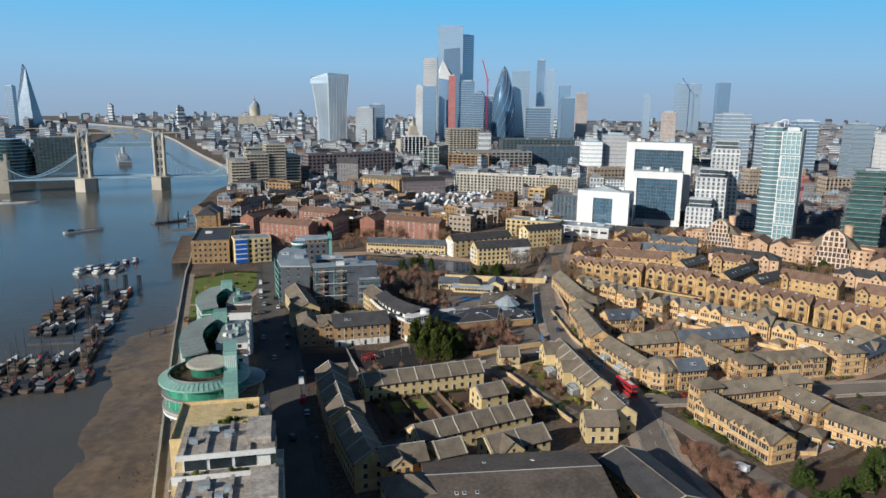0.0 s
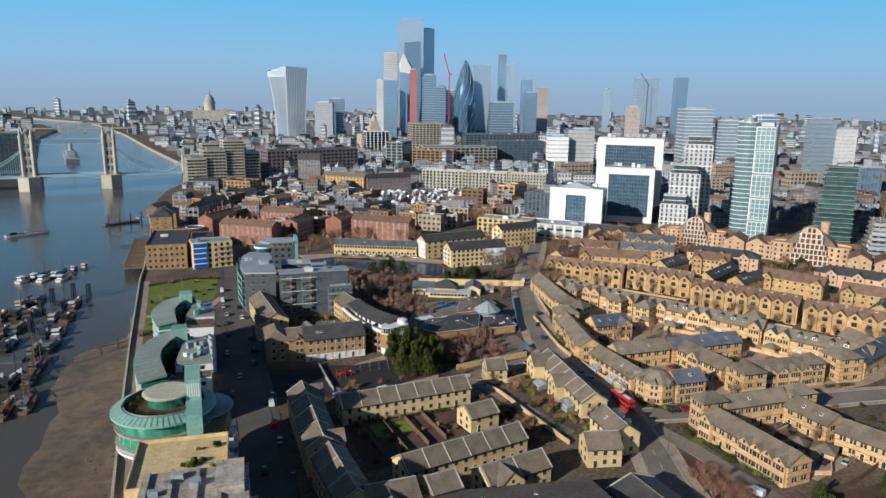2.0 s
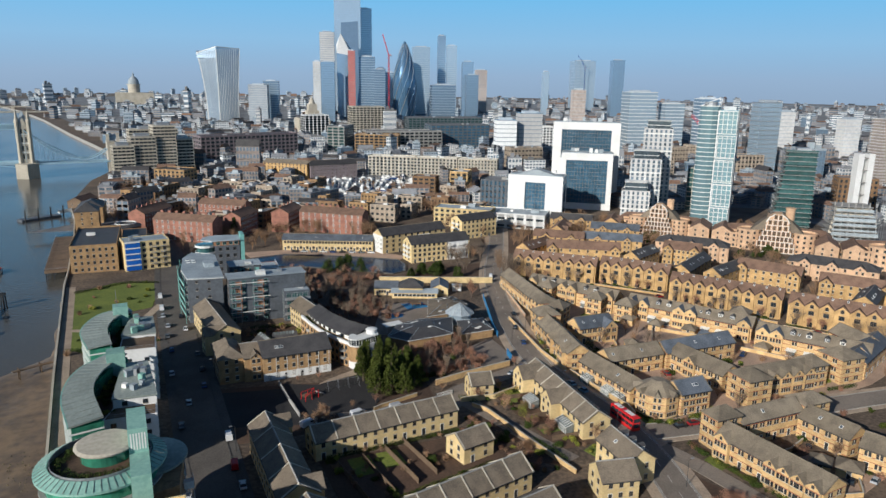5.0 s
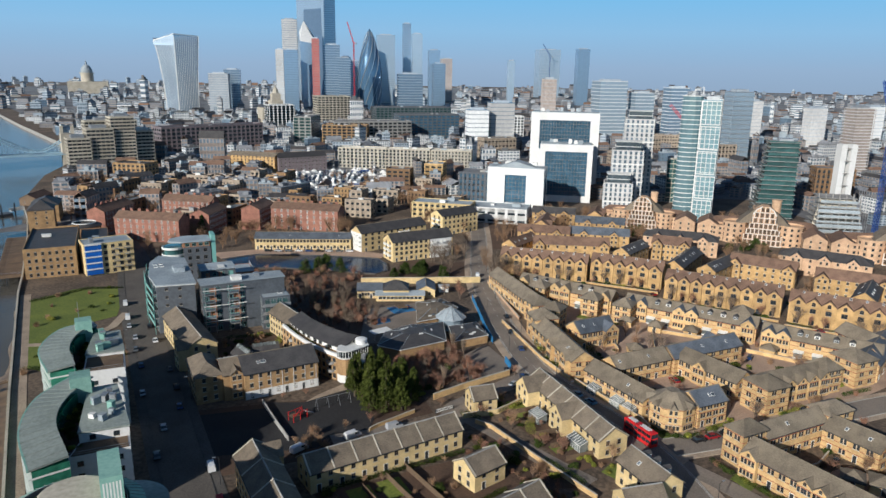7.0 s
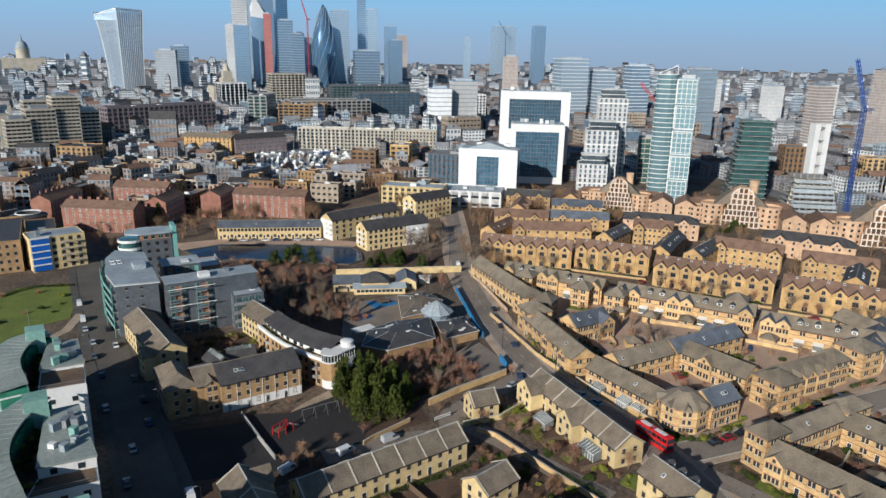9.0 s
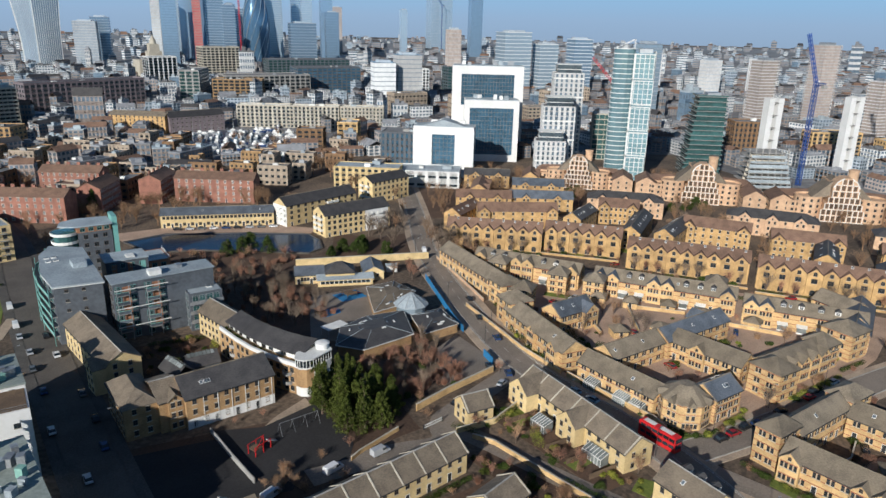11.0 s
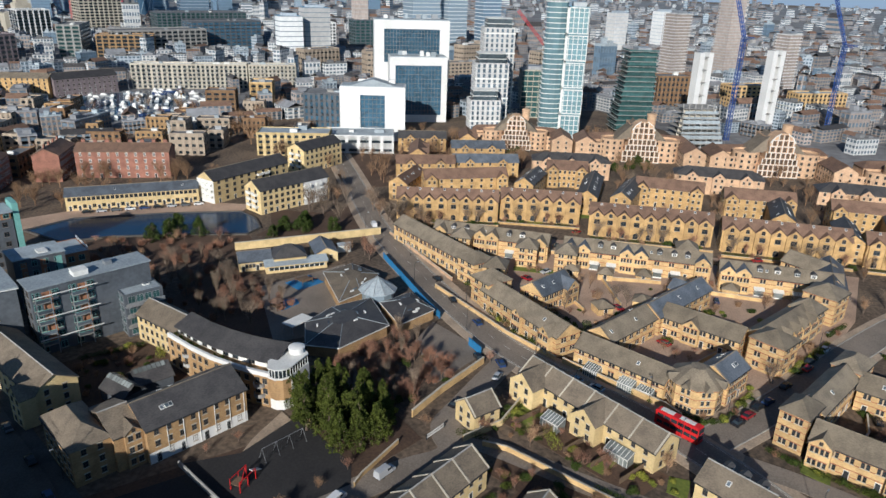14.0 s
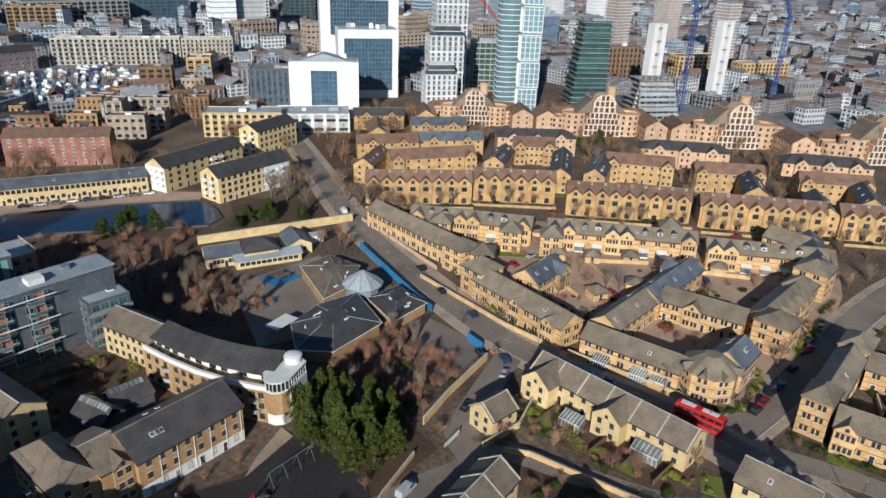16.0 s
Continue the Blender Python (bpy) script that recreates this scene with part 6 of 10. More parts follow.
def terraced_tower(x, y, ang):
    """Green glass apartments whose floors step back on one side, with slab edges and planted terraces."""
    e = thing("stepped_tower", x, y, ang, "stepped dark green glass apartment tower with planted terraces", "tower", "stepped towers")
    for k in range(17):
        x0, y0 = -14 + 1.1 * (k // 3), -10.5 + 0.7 * (k // 3)
        part("glazing", MB().box(x0 + 1.2, 10.5, y0 + 1.2, 9.5, k * 3.2, k * 3.2 + 2.9), ["glass_teal"], e)
        part("floor_slab", MB().box(x0 - 0.4, 11.2, y0 - 0.4, 10.2, k * 3.2 + 2.85, k * 3.2 + 3.2), ["concrete"], e)
        part("glass_rail", MB().box(x0 - 0.3, 11.0, y0 - 0.32, y0 - 0.24, k * 3.2 + 3.2, k * 3.2 + 4.1).box(x0 - 0.32, x0 - 0.24, y0, 10, k * 3.2 + 3.2, k * 3.2 + 4.1), ["glass_teal"], e)
    part("roof_plant", MB().box(-2, 7, -3, 7, 54.4, 56.5), ["steel"], e)


terraced_tower(429, 392, -43)
tower("apartment_block", 420, 471, -45, 20, 18, 34, "grey-green glass apartment block", 9, "glass_teal", "stone", 4, "stone", 0.6, 0.4)
block("flats", 528, 416, -40, 28, 18, 28, "brown brick flats with dark glazed openings", "brown", "felt", 7, 8, 4, "cross", (1.9, 2.1), 0.8)
block("flats", 610, 330, -35, 44, 14, 18, "yellow brick flats with pale roof", "stock", "lead", 6, 12, 4, "cross", (1.6, 1.6), 0.8)
block("flats", 575, 372, -35, 40, 16, 22, "yellow brick flats with white balconies", "stock", "felt", 7, 9, 4, "cross", (1.6, 1.6), 0.8, balconies=[("f", (-14, -4, 6, 16), 3, 1.4)])
for tx, ty, th, tw in ((668, 488, 69, 18), (745, 468, 84, 19), (710, 395, 55, 16)):
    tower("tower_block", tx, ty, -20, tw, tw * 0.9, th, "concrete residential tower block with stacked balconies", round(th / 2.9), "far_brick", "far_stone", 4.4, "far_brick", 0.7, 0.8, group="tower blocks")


def ziggurat(x, y, ang, s=1.0):
    """Stepped brick flats: a tapering white lattice bay between round brick bastions, glazed slopes above."""
    e = thing("arched_flats", x, y, ang, "stepped salmon brick flats with white lattice bay and round bastions", "flats", "arched flats")
    FOOT.append((x, y, ang, 62 * s, 24 * s))
    half = lambda z: float(np.interp(z, [0, 6.5, 6.6, 10, 10.1, 13.4, 13.5, 18.5, 21.5, 23.5], [10.6, 10.6, 9.2, 9.2, 7.8, 7.8, 6.4, 6.4, 4.6, 1.8]))
    lev = [0, 6.5, 6.6, 10, 10.1, 13.4, 13.5, 18.5, 21.5, 23.5]
    core = MB()
    for z0, z1 in zip(lev, lev[1:]):
        a, c = half(z0), half(z1)
        core.hexa([(-a, -13, z0 - (0.3 if z0 == 0 else 0)), (a, -13, z0 - (0.3 if z0 == 0 else 0)), (a, -4, z0 - (0.3 if z0 == 0 else 0)), (-a, -4, z0 - (0.3 if z0 == 0 else 0))], [(-c, -13, z1), (c, -13, z1), (c, -4, z1), (-c, -4, z1)])
    part("bay_wall", core, ["pink"], e)
    pane = MB().box(-0.82, 0.82, -0.06, 0.3, -0.35, 2.1).mesh("pane", ["glass_bronze"])
    for k in range(7):
        z = 0.2 + 3.3 * k
        w = half(z + 2.9)
        n = max(1, int(w / 2.2))
        part("lattice_rail", MB().box(-half(z + 0.1) - 0.2, half(z + 0.1) + 0.2, -13.7, -12.9, z - 0.2, z + 0.02), ["paint"], e)
        for i in range(-n, n + 1):
            part("lattice_post", MB().box(-0.13, 0.13, -13.6, -12.95, z, z + 3.0), ["paint"], e, "", (i * w / n * 0.97, 0, 0))
        for i in range(-n, n):
            part("pane", pane, (), e, "", ((i + 0.5) * w / n * 0.97, -13, z + 0.7))
    for q in (-1, 1):
        for z0, z1 in zip(lev[7:], lev[8:]):
            part("arch_frame", MB().beam((q * half(z0), -13.3, z0), (q * half(z1), -13.3, z1), 0.3), ["paint"], e)
        part("glazed_slope", MB().hexa([(q * 5.2, -11, 13), (q * 15, -9, 11.5), (q * 15, 7, 11.5), (q * 5.2, 9, 13)], [(q * 3.0, -9, 22), (q * 5.2, -8, 21), (q * 9, 4, 17), (q * 3.0, 7, 22)]), ["concrete_tile"], e)
        for k, (u, v, r, h) in enumerate(((15.5, -6, 7.0, 12.2), (23.5, -3, 6.6, 9.2), (30.0, 1.0, 5.6, 6.2))):
            part("bastion", MB().lathe([(r, -0.3), (r, h), (r + 0.15, h), (r + 0.15, h + 0.4), (r - 0.4, h + 0.4), (r - 0.4, h - 0.6), (0.1, h - 0.6)], 20, x=q * u, y=v), ["pink"], e)
            for f in range(int(h / 3)):
                for a in range(-2, 3):
                    b = radians(-90 + a * 30)
                    part("window", window_mesh(1.3, 1.5, "cross", "frame"), (), e, "", (q * u + r * math.cos(b), v + r * math.sin(b), 0.9 + 3.0 * f), math.degrees(b) + 90)
        part("rear_wing", MB().box(min(q * 6, q * 30), max(q * 6, q * 30), 0, 11, -0.3, 10), ["pink"], e)
        part("wing_roof", MB().hexa([(q * 6, -0.6, 10), (q * 30.6, -0.6, 10), (q * 30.6, 11.6, 10), (q * 6, 11.6, 10)], [(q * 6, 5, 13.6), (q * 27, 5, 12.6), (q * 27, 6, 12.6), (q * 6, 6, 13.6)]), ["tile"], e)
    part("rear_core", MB().box(-6, 6, -4, 11, -0.3, 20), ["pink"], e)
    part("brick_drum", MB().lathe([(2.6, 18), (2.6, 25), (2.9, 25), (2.9, 25.7), (2, 26)], 16, x=6.5, y=1), ["pink"], e)
    e.scale = (s, s, s)


ziggurat(329, 414, -50, 0.88)
ziggurat(363, 349, -50)
ziggurat(393, 283, -50, 1.02)
ziggurat(418, 214, -50, 1.02)
for zx, zy, za in ((338, 386, 40), (345, 374, 40), (368, 318, 40), (375, 306, 40), (393, 248, 40)):
    terrace("flats", zx, zy, za, 20, 12, 9, 12.5, "pink brick flats stepping down between the arched blocks", "pink", "tile", 3, 3, 2, None, group="arched flats", category="flats")


# construction site
def core(x, y, h):
    e = thing("lift_core", x, y, -25, "bare white concrete lift core of an unfinished tower", "concrete core", "construction")
    for u in (-3.4, 3.4):
        part("core_wall", MB().box(u - 1.9, u + 1.9, -3, 3, -0.5, h).box(u - 2.0, u + 2.0, -3.1, 3.1, h - 3, h - 2.6), ["white"], e)
    for k in range(int(h / 8)):
        part("link_slab", MB().box(-2.4, 2.4, -3, 3, k * 8 + 5, k * 8 + 5.6), ["concrete"], e)


core(440, 352, 56)
core(504, 330, 56)
e = thing("building_site", 422, 342, -40, "unfinished concrete frame with pale boarded floor edges", "building site", "construction")
for k in range(9):
    part("floor_slab", MB().box(-15 + k * 0.5, 15 - k * 0.6, -12 + k * 0.8, 12, 0, 0.45), ["concrete"], e, "", (0, 0, k * 3.0))
    if k < 8:
        part("edge_boarding", MB().box(-14.6 + k * 0.5, 14.6 - k * 0.6, -12.06 + k * 0.8, -11.9 + k * 0.8, 0.45, 1.5 + 0.5 * (k % 3)), ["lead"], e, "", (0, 0, k * 3.0))
        part("hoist_wall", MB().box(-14.4 + k * 0.5, 14.4 - k * 0.6, -3, -2.8, 0.45, 3.0), ["stone"], e, "", (0, 0, k * 3.0))
    for u in range(-3, 4):
        part("column", MB().box(u * 4 - 0.35, u * 4 + 0.35, -11 + k * 0.8, -10.3 + k * 0.8, 0.45, 3.0), ["concrete"], e, "", (0, 0, k * 3.0))
for u in range(6):
    part("scaffold_pole", MB().beam((15.5, -11 + u * 4, 0), (15.5, -11 + u * 4, 29), 0.12), ["steel"], e)


def lattice(b, a, c, r, n, mi=0):
    """A square lattice mast from a to c."""
    a, c = Vector(a), Vector(c)
    d = (c - a).normalized()
    u = d.cross(Vector((0, 0, 1)) if abs(d.z) < 0.9 else Vector((1, 0, 0))).normalized()
    w = d.cross(u)
    cs = [u * r + w * r, u * r - w * r, -u * r - w * r, -u * r + w * r]
    for q in cs:
        b.beam(a + q, c + q, 0.24, mi)
    for i in range(n):
        p0, p1 = a.lerp(c, i / n), a.lerp(c, (i + 1) / n)
        for k in range(4):
            b.beam(p0 + cs[k], p1 + cs[(k + 1) % 4], 0.15, mi)
    return b


def crane(x, y, h, heading, jib, luff, paint, label):
    e = thing("tower_crane", x, y, heading, label, "crane", "cranes")
    part("mast", lattice(MB(), (0, 0, 0), (0, 0, h), 1.1, int(h / 3)), [paint], e)
    a = radians(luff)
    part("jib", lattice(MB(), (0, 0, h), (jib * math.cos(a), 0, h + jib * math.sin(a)), 0.8, int(jib / 3)), [paint], e)
    part("counter_jib", lattice(MB(), (0, 0, h), (-9, 0, h), 0.8, 4), [paint], e)
    part("ballast", MB().box(-10, -7, -1.2, 1.2, h - 2.4, h - 0.4), ["concrete"], e)
    part("cab", MB().box(0.6, 2.6, -2.6, -1.0, h - 0.5, h + 1.8), ["paint"], e)


crane(454, 334, 66, 60, 34, 62, "crane_blue", "blue luffing tower crane with raised jib")
crane(545, 300, 60, 75, 40, 66, "crane_blue", "blue luffing tower crane with raised jib")
crane(455, 480, 40, 140, 46, 48, "crane_red", "red luffing tower crane with raised jib")
crane(540, 1500, 150, 100, 50, 60, "crane_red", "red luffing tower crane over the far towers")
crane(1470, 2080, 150, 120, 50, 55, "crane_blue", "blue luffing tower crane over the far towers")

# red mansion blocks
RM = "red brick mansion block with tiled roof and many chimneys"
for mx, my, ma, ml in ((33, 503, -37, 40), (123.5, 494.5, -39, 44), (66, 510, 54, 24), (97, 514, 54, 24), (14, 545, 52, 30), (62, 552, -37, 34)):
    terrace("mansion_block", mx, my, ma, ml, 12, 13, 16, RM, "red", "tile", 5, 4, 2, None, chimneys=max(4, ml // 5), group="mansion blocks", category="flats", ends=False, frame_mat="paint", wsize=(1.15, 1.6))
block("warehouse", 44, 730, -38, 30, 20, 17, "five-storey brown brick wharf with white gable trim", "buff", "slate", 5, 7, 4, "sash", (1.3, 1.6), 0.8, plant=1, group="dock warehouses")
# riverside
block("warehouse", -17, 466, -3, 22, 50, 13.5, "brown brick riverside wharf flats with dark roof", "buff", "slate", 4, 7, 14, "sash", (1.2, 1.5), 1.0, plant=2, balconies=[("l", (4,), 4, 1.5)])
terrace("warehouse", -24, 558, 88, 16, 14, 13, 18.5, "brown brick wharf with pyramid roof and square tower", "buff", "slate", 3, 4, 2, None, hip=True, group="wharves", category="warehouse")
terrace("warehouse", -22, 590, 85, 24, 16, 11, 15, "brown brick wharf with slate pyramid roof", "buff", "slate", 3, 4, 2, None, hip=True, group="wharves", category="warehouse")
block("flats", 6, 444, 8, 22, 14, 15, "cream flats with blue panelled front and white curved roof", "cream", "lead", 5, 6, 4, "cross", (1.6, 1.7), 0.4, balconies=[("f", (3, 8), 3, 1.3)], plant=1)
gl = block("gallery", 2, 477, -2, 13, 42, 10, "low dark-roofed brick gallery beside the wharf", "brown", "slate", 3, 4, 10, "sash", (1.2, 1.5), 0.5, plant=2, group="wharves")
dr = thing("drum_building", -2, 512, 0, "round brick building with a dark ring roof", "building", "wharves")
part("wall", MB().lathe([(8.5, -0.3), (8.5, 9.5)], 32), ["brown"], dr)
part("roof", MB().lathe([(9.0, 9.5), (9.0, 9.9), (6.0, 11.2), (5.8, 10.0), (0.1, 10.1)], 32), ["slate"], dr)
part("roof_rim", MB().lathe([(6.2, 11.1), (6.2, 11.6), (5.8, 11.6), (5.8, 11.0)], 32, cap=False), ["paint"], dr)
terrace("boathouse", -30, 655, 62, 22, 12, 5, 8, "timber pier house with brown roof beside the river", "wood", "tile", 2, 1, 3, None, group="wharves", category="boathouse")
bp_ = thing("blue_front", 6, 444, 8, "blue panelled bay front of the riverside flats", "facade panel")
for k in range(5):
    part("blue_panel", MB().box(-10.6, -3.6, -7.9, -6.9, 0.6 + k * 3, 3.0 + k * 3), ["blue"], bp_)
    part("white_band", MB().box(-10.8, -3.4, -8.1, -6.9, 3.0 + k * 3, 3.6 + k * 3), ["paint"], bp_)


# ---- Tower-and-suspension bridge ----
def bascule_bridge():
    A, B = Vector((-167, 884, 0)), Vector((-88, 891, 0))
    ang = math.degrees(math.atan2(B.y - A.y, B.x - A.x))
    mid = (A + B) / 2
    half = (B - A).length / 2
    e = thing("bridge", mid.x, mid.y, ang, "stone twin-towered bascule bridge with pale blue suspension chains and high walkways", "bridge", z=-5)
    e.scale = (1, 1, 1.07)
    for s in (-1, 1):
        t = part("tower", MB().box(-5.2, 5.2, -8.2, 8.2, 14, 50), ["stone"], e, "", (s * half, 0, 0))
        part("pier", MB().prism([(-10.5, -16), (0, -22), (10.5, -16), (10.5, 16), (0, 22), (-10.5, 16)], -3, 14), ["stone"], t)
        part("roof", MB().hexa([(-5.4, -7.6, 50), (5.4, -7.6, 50), (5.4, 7.6, 50), (-5.4, 7.6, 50)], [(-0.5, -3.4, 63), (0.5, -3.4, 63), (0.5, 3.4, 63), (-0.5, 3.4, 63)]), ["lead"], t)
        for a in (-1, 1):
            for c in (-1, 1):
                part("turret", MB().lathe([(1.9, 14), (1.9, 52), (2.3, 52), (2.3, 54), (1.7, 54.6), (0.08, 65)], 8, x=a * 5.2, y=c * 8.0), ["stone"], t)
        for z in (18, 26, 34, 42):
            for c, rz in ((-8.2, 0), (8.2, 180)):
                for u in (-3, 3):
                    part("window", window_mesh(1.7, 4.6, "cross", "stone", "glass", "stone"), (), t, "", (u * 0.62, c, z), rz)
            part("window", window_mesh(1.5, 3.4, "cross", "stone", "glass", "stone"), (), t, "", (-5.2, 0, z), -90)
        for z in (24, 32.5, 41):
            part("string_course", MB().box(-5.5, 5.5, -8.5, 8.5, z, z + 0.8), ["paint"], t)
        part("gable", MB().hexa([(-3, -8.5, 50), (3, -8.5, 50), (3, -7.4, 50), (-3, -7.4, 50)], [(-0.2, -8.5, 57), (0.2, -8.5, 57), (0.2, -7.4, 57), (-0.2, -7.4, 57)]), ["stone"], t)
    for y in (-5, 5):
        w = MB().box(-half + 6, half - 6, y - 1.6, y + 1.6, 45.6, 46.8).box(-half + 6, half - 6, y - 1.6, y + 1.6, 49.4, 50.6).box(-half + 6, half - 6, y - 1.2, y + 1.2, 46.8, 49.4)
        for i in range(20):
            u = -half + 8 + i * (2 * half - 16) / 20
            w.beam((u, y - 1.5, 46.5), (u + (2 * half - 16) / 20, y - 1.5, 50.3), 0.25)
        part("walkway", w, ["bridge_blue"], e)
    part("bascule_deck", MB().box(-half, half, -8, 8, 13.0, 14.2), ["bridge_blue"], e)
    for y in (-8, 8):
        pb = MB()
        for i in range(12):
            u0, u1 = -half + i * half / 6, -half + (i + 1) * half / 6
            f = lambda u: 13 - 4.5 * (abs(u) / half) ** 2
            pb.beam((u0, y, f(u0)), (u1, y, f(u1)), 0.4)
        pb.box(-half, half, y - 0.1, y + 0.1, 14.2, 15.4)
        part("girder", pb, ["bridge_blue"], e)
    for s in (-1, 1):
        x0, x1 = s * half, s * (half + 82)
        part("side_deck", MB().box(min(x0, x1), max(x0, x1), -9, 9, 12.2, 13.6), ["bridge_blue"], e)
        part("abutment", MB().box(x1 - 6, x1 + 6, -9, 9, -3, 32).box(x1 - 6.5, x1 - 3.5, -9.5, -6.5, 32, 40).box(x1 + 3.5, x1 + 6.5, -9.5, -6.5, 32, 40), ["stone"], e)
        for y in (-8.5, 8.5):
            c = MB()
            curve = lambda t: 15.5 + 30 * (1 - t / 0.68) ** 2 if t < 0.68 else 15.5 + 14 * ((t - 0.68) / 0.32) ** 1.6
            for i in range(20):
                t0, t1 = i / 20, (i + 1) / 20
                p0, p1 = (x0 + (x1 - x0) * t0, y, curve(t0)), (x0 + (x1 - x0) * t1, y, curve(t1))
                d0, d1 = 3.2 * math.sin(math.pi * min(1, t0 / 0.68)) if t0 < 0.68 else 0.5, 3.2 * math.sin(math.pi * min(1, t1 / 0.68)) if t1 < 0.68 else 0.5
                c.beam(p0, p1, 0.45)
                c.beam((p0[0], y, p0[2] + d0), (p1[0], y, p1[2] + d1), 0.45)
                c.beam(p0, (p1[0], y, p1[2] + d1), 0.25)
                c.beam((p0[0], y, 13.5), (p0[0], y, p0[2]), 0.18)
            part("suspension_chain", c, ["bridge_blue"], e)


bascule_bridge()

# ---- mid-distance docks ----
for hx, hy, hl, hw, hh in ((2, 800, 18, 18, 32), (20, 806, 22, 20, 40), (40, 812, 20, 20, 50), (58, 820, 18, 18, 36), (32, 838, 46, 16, 45)):
    tower("hotel", hx, hy, 8, hl, hw, hh, "stepped concrete hotel with ribbed window bands", round(hh / 3.2), "glass", "stone", 3.6, "stone", 1.5, 0.5, group="concrete hotel", category="hotel")
block("warehouse", 150, 975, 15, 130, 24, 28, "long dark brick dock warehouse with blue-grey roof", "dusk", "slate_blue", 6, 22, 4, "cross", (2.4, 2.6), 1.5, plant=6, group="dock warehouses")
terrace("warehouse", 155, 766, -42, 50, 16, 15, 18, "yellow brick dock warehouse with slate roof", "ochre", "slate_pale", 6, 5, 2, None, group="dock warehouses", category="warehouse", style="arch", wsize=(1.2, 1.4))
terrace("warehouse", 196, 752, 5, 50, 16, 14, 18, "dark brick dock warehouse with slate roof", "dusk", "slate", 6, 4, 2, None, group="dock warehouses", category="warehouse")
for ix, iy, il in ((262, 748, 50), (300, 720, 46), (336, 694, 40)):
    block("flats", ix, iy, -36, il, 14, 20, "yellow and white marina flats with stepped roofs", "stone", "paint", 6, 12, 3, "cross", (1.8, 1.9), 1.0, plant=5, balconies=[("f", tuple(-il / 2 + 5 + i * 8 for i in range(int(il / 8))), 4, 1.5)], group="marina flats")
block("flats", 278, 618, -38, 16, 20, 19, "ochre brick marina flats with white top storey", "stock", "lead", 5, 3, 3, "cross", (1.4, 1.5), 1.0, group="marina flats")
block("flats", 240, 610, -38, 20, 14, 17, "brown brick marina flats", "brown", "felt", 5, 4, 3, "cross", (1.4, 1.5), 1.0, group="marina flats")
for ox, oy, oa, ol, ow, oh, wl, pn in ((375, 1008, -8, 110, 40, 27, "concrete", "glass"), (290, 1030, 60, 60, 24, 34, "concrete", "glass_teal"), (330, 985, -30, 60, 24, 24, "buff", "glass"), (470, 1020, -10, 90, 40, 34, "grey", "glass_blue"), (520, 1180, -12, 130, 50, 36, "grey", "glass_teal"), (300, 1210, 0, 40, 30, 40, "white", "glass"), (420, 1300, -5, 60, 40, 50, "stone", "glass"), (610, 900, -20, 34, 26, 40, "grey", "glass_teal"), (660, 930, -20, 34, 26, 38, "stone", "glass_teal"), (560, 920, -20, 24, 20, 36, "white", "glass")):
    block("office", ox, oy, oa, ol, ow, oh, "mid-rise office block with banded windows and roof plant", wl, "felt", max(4, round(oh / 4.2)), max(5, round(ol / 7)), max(3, round(ow / 9)), "cross", (4.6, 2.4), 1.2, pn, "concrete", plant=6, group="offices", sides="fl")
for mx, my in ((418, 740), (470, 700), (440, 650), (520, 640), (600, 700), (540, 780), (640, 620), (700, 760)):
    block("flats", mx, my, -25 + (mx % 7) * 4, 30 + mx % 17, 16, 14 + my % 13, "brick and render flats with flat roof", ("dun", "buff", "dun", "stone")[mx % 4], "felt", 5, 9, 4, "cross", (1.6, 1.6), 0.8, plant=3, group="far flats", sides="fl")

